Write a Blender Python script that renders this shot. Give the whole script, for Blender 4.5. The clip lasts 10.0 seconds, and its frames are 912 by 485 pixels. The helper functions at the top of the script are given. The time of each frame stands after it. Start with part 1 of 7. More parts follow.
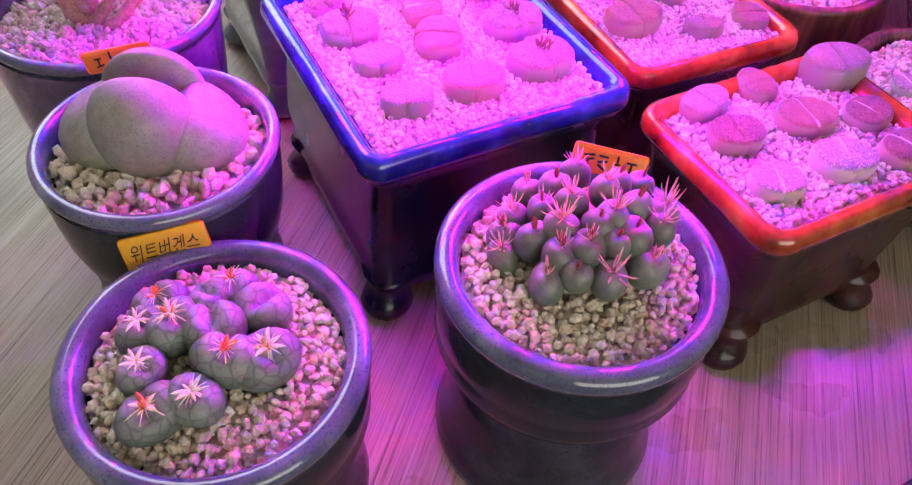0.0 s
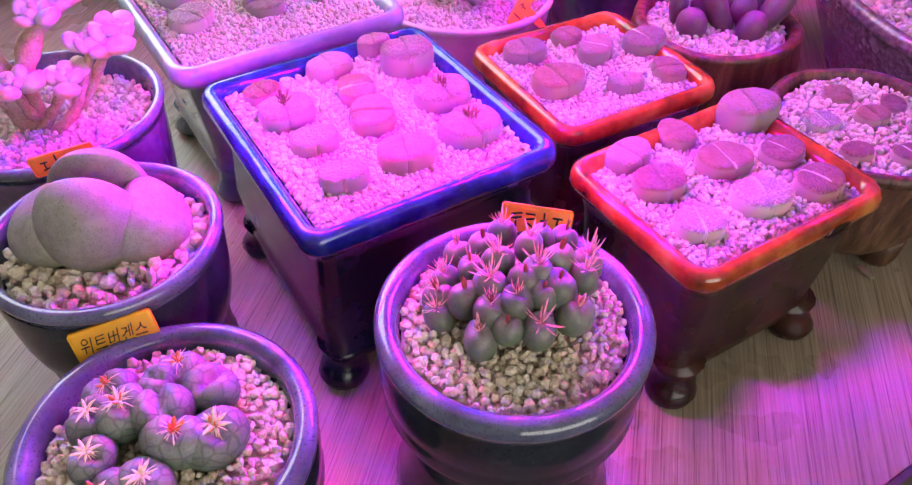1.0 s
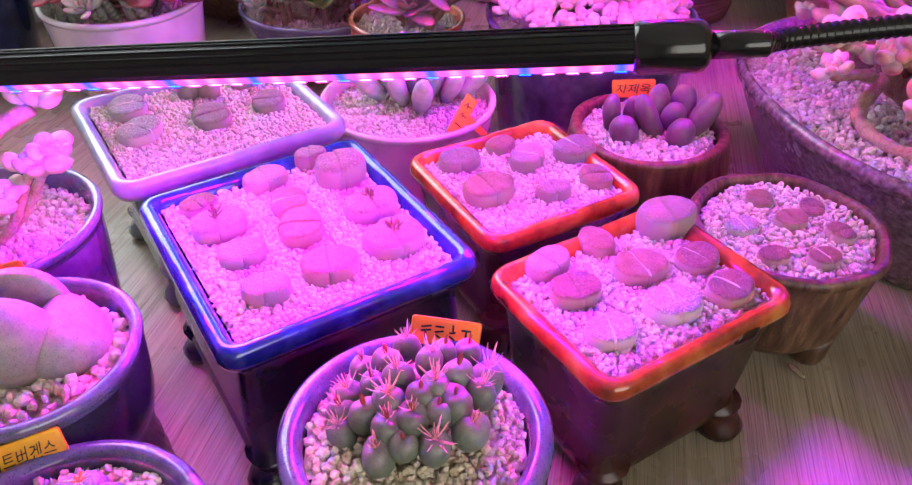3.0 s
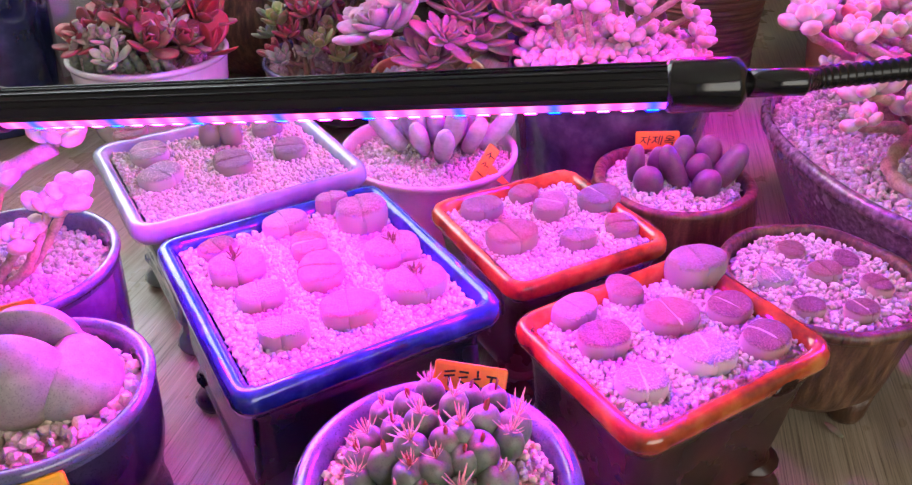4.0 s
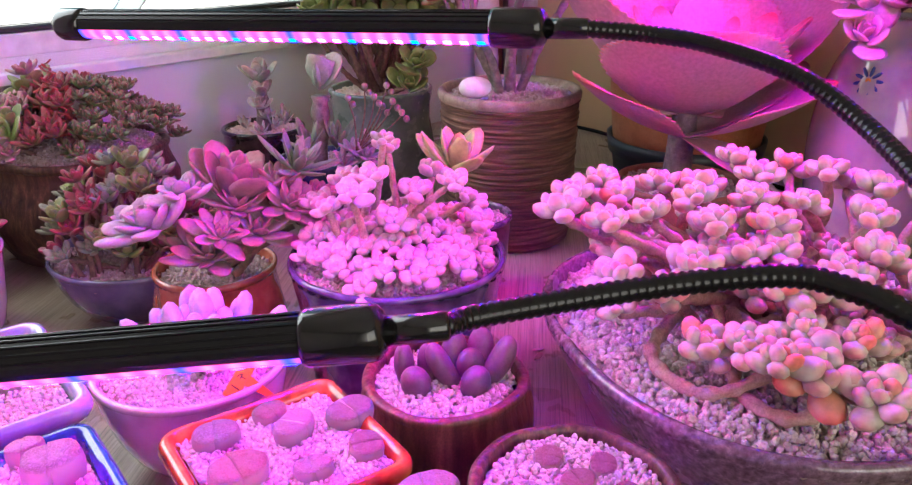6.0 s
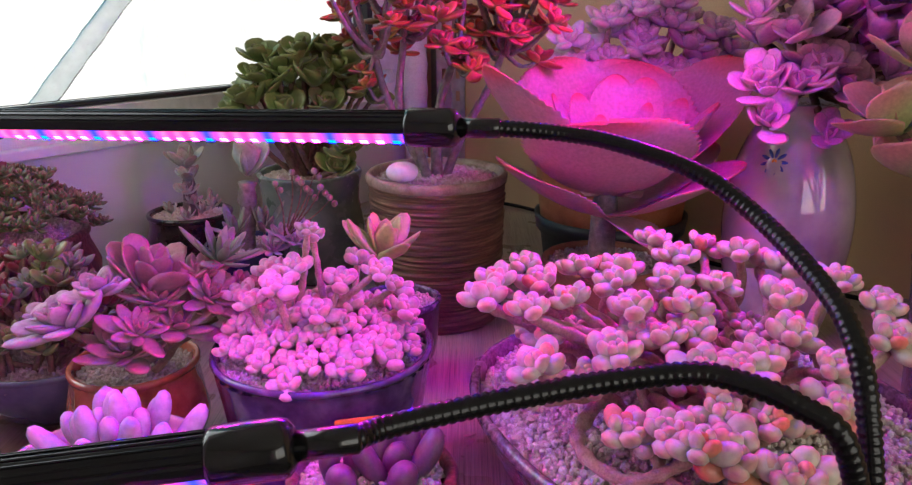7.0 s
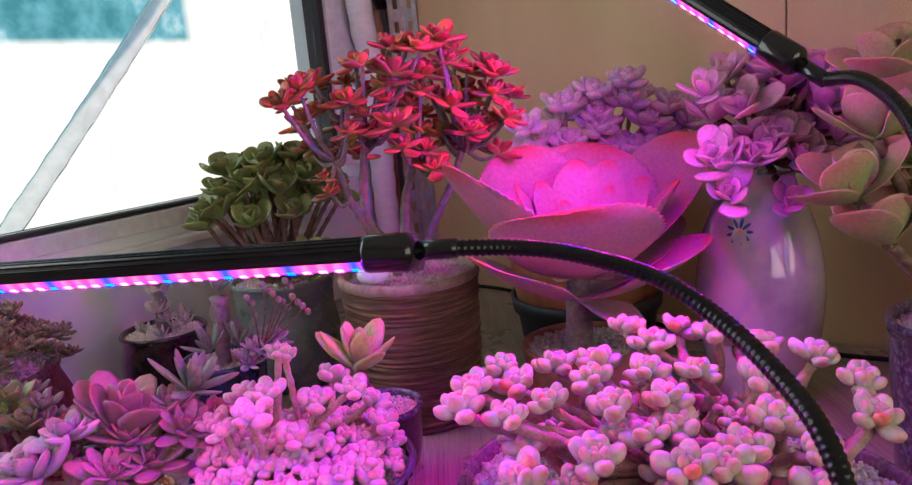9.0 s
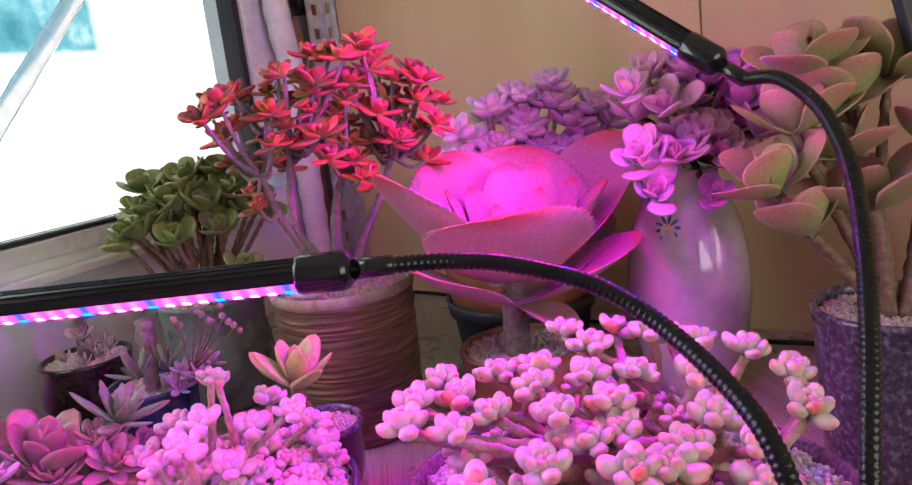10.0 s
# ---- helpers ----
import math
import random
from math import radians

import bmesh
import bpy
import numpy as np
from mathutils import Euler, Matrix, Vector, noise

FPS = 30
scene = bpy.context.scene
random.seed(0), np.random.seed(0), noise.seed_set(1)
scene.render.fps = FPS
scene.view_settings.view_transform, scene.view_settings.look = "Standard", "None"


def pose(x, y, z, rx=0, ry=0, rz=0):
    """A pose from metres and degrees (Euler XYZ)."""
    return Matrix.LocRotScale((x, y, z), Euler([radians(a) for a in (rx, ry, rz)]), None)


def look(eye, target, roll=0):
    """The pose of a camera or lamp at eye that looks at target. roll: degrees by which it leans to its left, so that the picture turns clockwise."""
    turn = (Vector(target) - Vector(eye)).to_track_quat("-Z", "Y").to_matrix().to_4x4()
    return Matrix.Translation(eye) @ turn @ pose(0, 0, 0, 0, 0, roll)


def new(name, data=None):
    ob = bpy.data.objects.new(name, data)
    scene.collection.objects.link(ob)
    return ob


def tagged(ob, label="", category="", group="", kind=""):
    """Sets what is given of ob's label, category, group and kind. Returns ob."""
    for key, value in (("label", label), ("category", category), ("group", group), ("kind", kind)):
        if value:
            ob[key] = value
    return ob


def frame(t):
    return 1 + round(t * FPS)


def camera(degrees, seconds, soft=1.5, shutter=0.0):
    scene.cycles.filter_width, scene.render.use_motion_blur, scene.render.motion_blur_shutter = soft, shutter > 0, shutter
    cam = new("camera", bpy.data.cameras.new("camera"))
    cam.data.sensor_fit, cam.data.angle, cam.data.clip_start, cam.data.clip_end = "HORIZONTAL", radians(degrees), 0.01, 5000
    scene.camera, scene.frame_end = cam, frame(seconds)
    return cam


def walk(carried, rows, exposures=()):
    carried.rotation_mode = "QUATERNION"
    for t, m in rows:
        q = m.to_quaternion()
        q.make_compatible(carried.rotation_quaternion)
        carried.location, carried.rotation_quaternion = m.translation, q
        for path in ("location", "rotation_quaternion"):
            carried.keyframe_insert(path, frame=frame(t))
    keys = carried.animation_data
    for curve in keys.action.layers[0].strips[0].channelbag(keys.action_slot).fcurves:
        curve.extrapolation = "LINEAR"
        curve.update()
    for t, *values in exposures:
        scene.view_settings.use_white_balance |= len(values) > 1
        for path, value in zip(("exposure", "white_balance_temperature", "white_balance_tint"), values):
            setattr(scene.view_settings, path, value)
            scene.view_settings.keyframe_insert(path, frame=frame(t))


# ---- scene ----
cam = camera(61.0, 10.0, soft=1.35)
PATH = [
    (0, (0.033, 0.014, 0.362), (0.066, 1.353, -1.124), 4.4),
    (0.5, (0.051, 0.006, 0.371), (0.081, 1.408, -1.054), -0.6),
    (1, (0.053, 0.003, 0.374), (0.128, 1.458, -0.995), 0.5),
    (1.5, (0.074, -0.006, 0.377), (0.143, 1.512, -0.924), -0.6),
    (2, (0.088, -0.005, 0.385), (0.179, 1.530, -0.894), -0.1),
    (2.2, (0.094, -0.002, 0.394), (0.182, 1.531, -0.888), -0.1),
    (3.3, (0.092, 0.001, 0.393), (0.185, 1.621, -0.776), 0.3),
    (3.5, (0.085, -0.001, 0.389), (0.161, 1.635, -0.759), 0.4),
    (4, (0.088, 0.005, 0.378), (0.150, 1.692, -0.695), 0.1),
    (4.5, (0.113, 0.015, 0.367), (0.186, 1.746, -0.632), -0.7),
    (5, (0.151, 0.039, 0.371), (0.243, 1.794, -0.584), -1.8),
    (5.5, (0.184, 0.040, 0.392), (0.358, 1.843, -0.456), -1.2),
    (6, (0.208, 0.048, 0.405), (0.510, 1.874, -0.351), -0.4),
    (6.2, (0.212, 0.054, 0.409), (0.578, 1.885, -0.309), 0.1),
    (7.3, (0.225, 0.047, 0.426), (0.708, 1.908, -0.125), -0.7),
    (7.5, (0.228, 0.048, 0.431), (0.712, 1.913, -0.104), -1.3),
    (8, (0.225, 0.061, 0.437), (0.716, 1.937, -0.053), -2.7),
    (8.5, (0.215, 0.061, 0.445), (0.713, 1.955, 0.036), -3.6),
    (9, (0.236, 0.055, 0.447), (0.769, 1.940, 0.041), -5.1),
    (9.5, (0.242, 0.050, 0.462), (0.885, 1.907, 0.094), -6.2),
    (10, (0.237, 0.066, 0.453), (0.938, 1.891, 0.033), -6.8),
]
walk(cam, [(t, look(eye, target, roll)) for t, eye, target, roll in PATH],
     exposures=((0.0, 0.88), (2.0, 1.02), (4.5, 1.09), (5.6, 1.19), (6.1, 1.08), (7.3, 0.38), (8.9, 0.46), (9.5, 0.76), (10.0, 0.92)))

# ---- light ----
WARM = (1.0, 0.93, 0.82)
world = bpy.data.worlds.new("sky")
scene.world = world
world.use_nodes = True
_sky = world.node_tree.nodes.new("ShaderNodeTexSky")
_sky.sky_type, _sky.sun_disc, _sky.sun_elevation, _sky.sun_rotation = "NISHITA", False, radians(38), radians(60)
world.node_tree.links.new(_sky.outputs[0], world.node_tree.nodes["Background"].inputs[0])
world.node_tree.nodes["Background"].inputs[1].default_value = 0.08
LED = 970.0       # strength of the grow lamps' diodes
DAY_WINDOW = 1.35  # glow of the bright outdoors behind window_1
DAY_ROOM = 16.5   # watts of daylight from an unseen opening added behind the camera
DAY_SKY = 4.8    # watts of sky light in the far part of the opening of window_1


def area(name, m, sx, sy, power, color):
    d = bpy.data.lights.new(name, "AREA")
    d.shape, d.size, d.size_y, d.energy, d.color = "RECTANGLE", sx, sy, power, color
    o = new(name, d)
    o.matrix_world = m
    return o


# ---- materials ----
def nodes_of(name):
    m = bpy.data.materials.new(name)
    m.use_nodes = True
    nt = m.node_tree
    return m, nt, nt.nodes["Principled BSDF"]


def ramp(nt, fac, stops):
    r = nt.nodes.new("ShaderNodeValToRGB")
    while len(r.color_ramp.elements) < len(stops):
        r.color_ramp.elements.new(0.5)
    for e, (p, c) in zip(r.color_ramp.elements, stops):
        e.position, e.color = p, (*c, 1)
    nt.links.new(fac, r.inputs[0])
    return r.outputs[0]


def noise_tex(nt, scale, detail=4.0, kind="Object", stretch=None, rough=0.55):
    tc = nt.nodes.new("ShaderNodeTexCoord")
    n = nt.nodes.new("ShaderNodeTexNoise")
    n.inputs["Scale"].default_value, n.inputs["Detail"].default_value, n.inputs["Roughness"].default_value = scale, detail, rough
    if stretch:
        mp = nt.nodes.new("ShaderNodeMapping")
        mp.inputs["Scale"].default_value = stretch[:3]
        src = tc.outputs[kind]
        if len(stretch) > 3:
            rt = nt.nodes.new("ShaderNodeMapping")
            rt.inputs["Rotation"].default_value = (0, 0, radians(stretch[3]))
            nt.links.new(src, rt.inputs[0])
            src = rt.outputs[0]
        nt.links.new(src, mp.inputs[0])
        nt.links.new(mp.outputs[0], n.inputs["Vector"])
    else:
        nt.links.new(tc.outputs[kind], n.inputs["Vector"])
    return n.outputs["Fac"]


def mix(nt, fac, a, b, mode="MIX"):
    m = nt.nodes.new("ShaderNodeMix")
    m.data_type, m.blend_type = "RGBA", mode
    for sock, v in ((m.inputs[0], fac), (m.inputs[6], a), (m.inputs[7], b)):
        if isinstance(v, (int, float)):
            sock.default_value = v
        elif isinstance(v, tuple):
            sock.default_value = (*v, 1)
        else:
            nt.links.new(v, sock)
    return m.outputs[2]


def bump(nt, bsdf, height, strength, distance=0.001):
    b = nt.nodes.new("ShaderNodeBump")
    b.inputs["Strength"].default_value, b.inputs["Distance"].default_value = strength, distance
    nt.links.new(height, b.inputs["Height"])
    nt.links.new(b.outputs[0], bsdf.inputs["Normal"])


def glaze(name, dark, mid, light, rough=0.16, scale=40.0, speck=0.0, coat=0.6, bumpy=0.15, spec=0.5):
    """Ceramic glaze that pools and breaks, with fine specks."""
    m, nt, p = nodes_of(name)
    c = ramp(nt, noise_tex(nt, scale, 5), [(0.3, dark), (0.52, mid), (0.72, light)])
    if speck:
        s = ramp(nt, noise_tex(nt, 900, 2), [(0.36, (1, 1, 1)), (0.42, (0, 0, 0))])
        c = mix(nt, mix(nt, 1.0, s, (speck, speck, speck), "MULTIPLY"), c, dark)
    nt.links.new(c, p.inputs["Base Color"])
    rr = ramp(nt, noise_tex(nt, 25, 3), [(0.3, (rough * 0.55,) * 3), (0.8, (rough * 1.1,) * 3)])
    nt.links.new(rr, p.inputs["Roughness"])
    p.inputs["Specular IOR Level"].default_value = spec
    p.inputs["Coat Weight"].default_value, p.inputs["Coat Roughness"].default_value = coat, 0.035
    bump(nt, p, noise_tex(nt, 130, 3), bumpy, 0.0006)
    return m


def clay(name, a, b, c, rough=0.8, scale=60.0, stretch=None, depth=0.5, dist=0.001):
    m, nt, p = nodes_of(name)
    n = noise_tex(nt, scale, 6, "Object", stretch)
    col = ramp(nt, n, [(0.25, a), (0.5, b), (0.75, c)])
    fine = ramp(nt, noise_tex(nt, 700, 2), [(0.3, (0.72,) * 3), (0.7, (1.1,) * 3)])
    nt.links.new(mix(nt, 1.0, col, fine, "MULTIPLY"), p.inputs["Base Color"])
    p.inputs["Roughness"].default_value = rough
    bump(nt, p, n, depth, dist)
    return m


def leaf_mat(name, base, tip, back=None, rough=0.42, vary=0.25, sss=0.12, dots=0.0, at=(0.55, 0.95), tints=None, veins=0.0):
    """Succulent skin: base colour running into the tip colour, with bloom and small variation."""
    m, nt, p = nodes_of(name)
    a = nt.nodes.new("ShaderNodeAttribute")
    a.attribute_name = "along"
    t = ramp(nt, a.outputs["Fac"], [(0.0, back or base), (at[0], base), (at[1], tip)])
    oi = nt.nodes.new("ShaderNodeObjectInfo")
    isl = nt.nodes.new("ShaderNodeNewGeometry")
    add = nt.nodes.new("ShaderNodeMath")
    add.operation = "ADD"
    nt.links.new(oi.outputs["Random"], add.inputs[0])
    nt.links.new(isl.outputs["Random Per Island"], add.inputs[1])
    fr = nt.nodes.new("ShaderNodeMath")
    fr.operation = "FRACT"
    nt.links.new(add.outputs[0], fr.inputs[0])
    v = ramp(nt, fr.outputs[0], tints or [(0.0, (1 - vary,) * 3), (1.0, (1 + vary * 0.6,) * 3)])
    c = mix(nt, 1.0, t, v, "MULTIPLY")
    n = ramp(nt, noise_tex(nt, 220, 4), [(0.3, (0.8, 0.8, 0.8)), (0.7, (1.12, 1.12, 1.12))])
    c = mix(nt, 1.0, c, n, "MULTIPLY")
    if veins:
        vo = nt.nodes.new("ShaderNodeTexVoronoi")
        vo.feature = "DISTANCE_TO_EDGE"
        vo.inputs["Scale"].default_value = 190
        tc = nt.nodes.new("ShaderNodeTexCoord")
        nt.links.new(tc.outputs["Object"], vo.inputs["Vector"])
        c = mix(nt, 1.0, c, ramp(nt, vo.outputs["Distance"], [(0.02, (1 - veins,) * 3), (0.12, (1, 1, 1))]), "MULTIPLY")
    if dots:
        d = ramp(nt, noise_tex(nt, 1300, 1), [(0.58, (1, 1, 1)), (0.66, (1 - dots,) * 3)])
        c = mix(nt, 1.0, c, d, "MULTIPLY")
    nt.links.new(c, p.inputs["Base Color"])
    p.inputs["Roughness"].default_value = rough
    p.inputs["Subsurface Weight"].default_value = sss
    p.inputs["Subsurface Radius"].default_value = (0.004, 0.003, 0.002)
    p.inputs["Subsurface Scale"].default_value = 0.6
    bump(nt, p, noise_tex(nt, 500, 3), 0.12, 0.0004)
    return m


def plain(name, color, rough=0.5, metal=0.0, grain=0.12, scale=300.0, bumpy=0.1):
    m, nt, p = nodes_of(name)
    c = ramp(nt, noise_tex(nt, scale, 4), [(0.3, tuple(x * (1 - grain) for x in color)), (0.7, tuple(min(1, x * (1 + grain)) for x in color))])
    nt.links.new(c, p.inputs["Base Color"])
    p.inputs["Roughness"].default_value, p.inputs["Metallic"].default_value = rough, metal
    if bumpy:
        bump(nt, p, noise_tex(nt, scale * 1.7, 3), bumpy, 0.0004)
    return m


def gravel_mat(name, cols, rough=0.75):
    m, nt, p = nodes_of(name)
    g = nt.nodes.new("ShaderNodeNewGeometry")
    c = ramp(nt, g.outputs["Random Per Island"], [(i / (len(cols) - 1), k) for i, k in enumerate(cols)])
    n = ramp(nt, noise_tex(nt, 600, 4), [(0.3, (0.75, 0.73, 0.7)), (0.65, (1.1, 1.1, 1.1))])
    nt.links.new(mix(nt, 1.0, c, n, "MULTIPLY"), p.inputs["Base Color"])
    p.inputs["Roughness"].default_value = rough
    bump(nt, p, noise_tex(nt, 1500, 3), 0.35, 0.0005)
    return m


def lithops_mat(name, side, top, mark, cells=420.0, contrast=0.6):
    """Stone plant: pale flanks, a darker patterned window on top."""
    m, nt, p = nodes_of(name)
    a = nt.nodes.new("ShaderNodeAttribute")
    a.attribute_name = "along"
    tc = nt.nodes.new("ShaderNodeTexCoord")
    v = nt.nodes.new("ShaderNodeTexVoronoi")
    v.feature = "DISTANCE_TO_EDGE"
    v.inputs["Scale"].default_value = cells
    wob = nt.nodes.new("ShaderNodeTexNoise")
    wob.inputs["Scale"].default_value = 260
    nt.links.new(tc.outputs["Object"], wob.inputs["Vector"])
    mv = mix(nt, 0.012, tc.outputs["Object"], wob.outputs["Color"])
    nt.links.new(mv, v.inputs["Vector"])
    pat = ramp(nt, v.outputs["Distance"], [(0.05, (0, 0, 0)), (0.3, (1, 1, 1))])
    c_top = mix(nt, pat, top, mark)
    n = noise_tex(nt, 150, 4)
    c_top = mix(nt, ramp(nt, n, [(0.35, (0, 0, 0)), (0.65, (contrast,) * 3)]), c_top, side)
    w = ramp(nt, a.outputs["Fac"], [(0.62, (0, 0, 0)), (0.80, (1, 1, 1))])
    c = mix(nt, w, side, c_top)
    oi = nt.nodes.new("ShaderNodeObjectInfo")
    vv = ramp(nt, oi.outputs["Random"], [(0, (0.85, 0.85, 0.85)), (1, (1.1, 1.08, 1.05))])
    nt.links.new(mix(nt, 1.0, c, vv, "MULTIPLY"), p.inputs["Base Color"])
    p.inputs["Roughness"].default_value = 0.55
    p.inputs["Subsurface Weight"].default_value = 0.1
    p.inputs["Subsurface Radius"].default_value = (0.003, 0.002, 0.002)
    hm = mix(nt, 1.0, pat, w, "MULTIPLY")
    bump(nt, p, hm, 0.8, 0.0009)
    return m


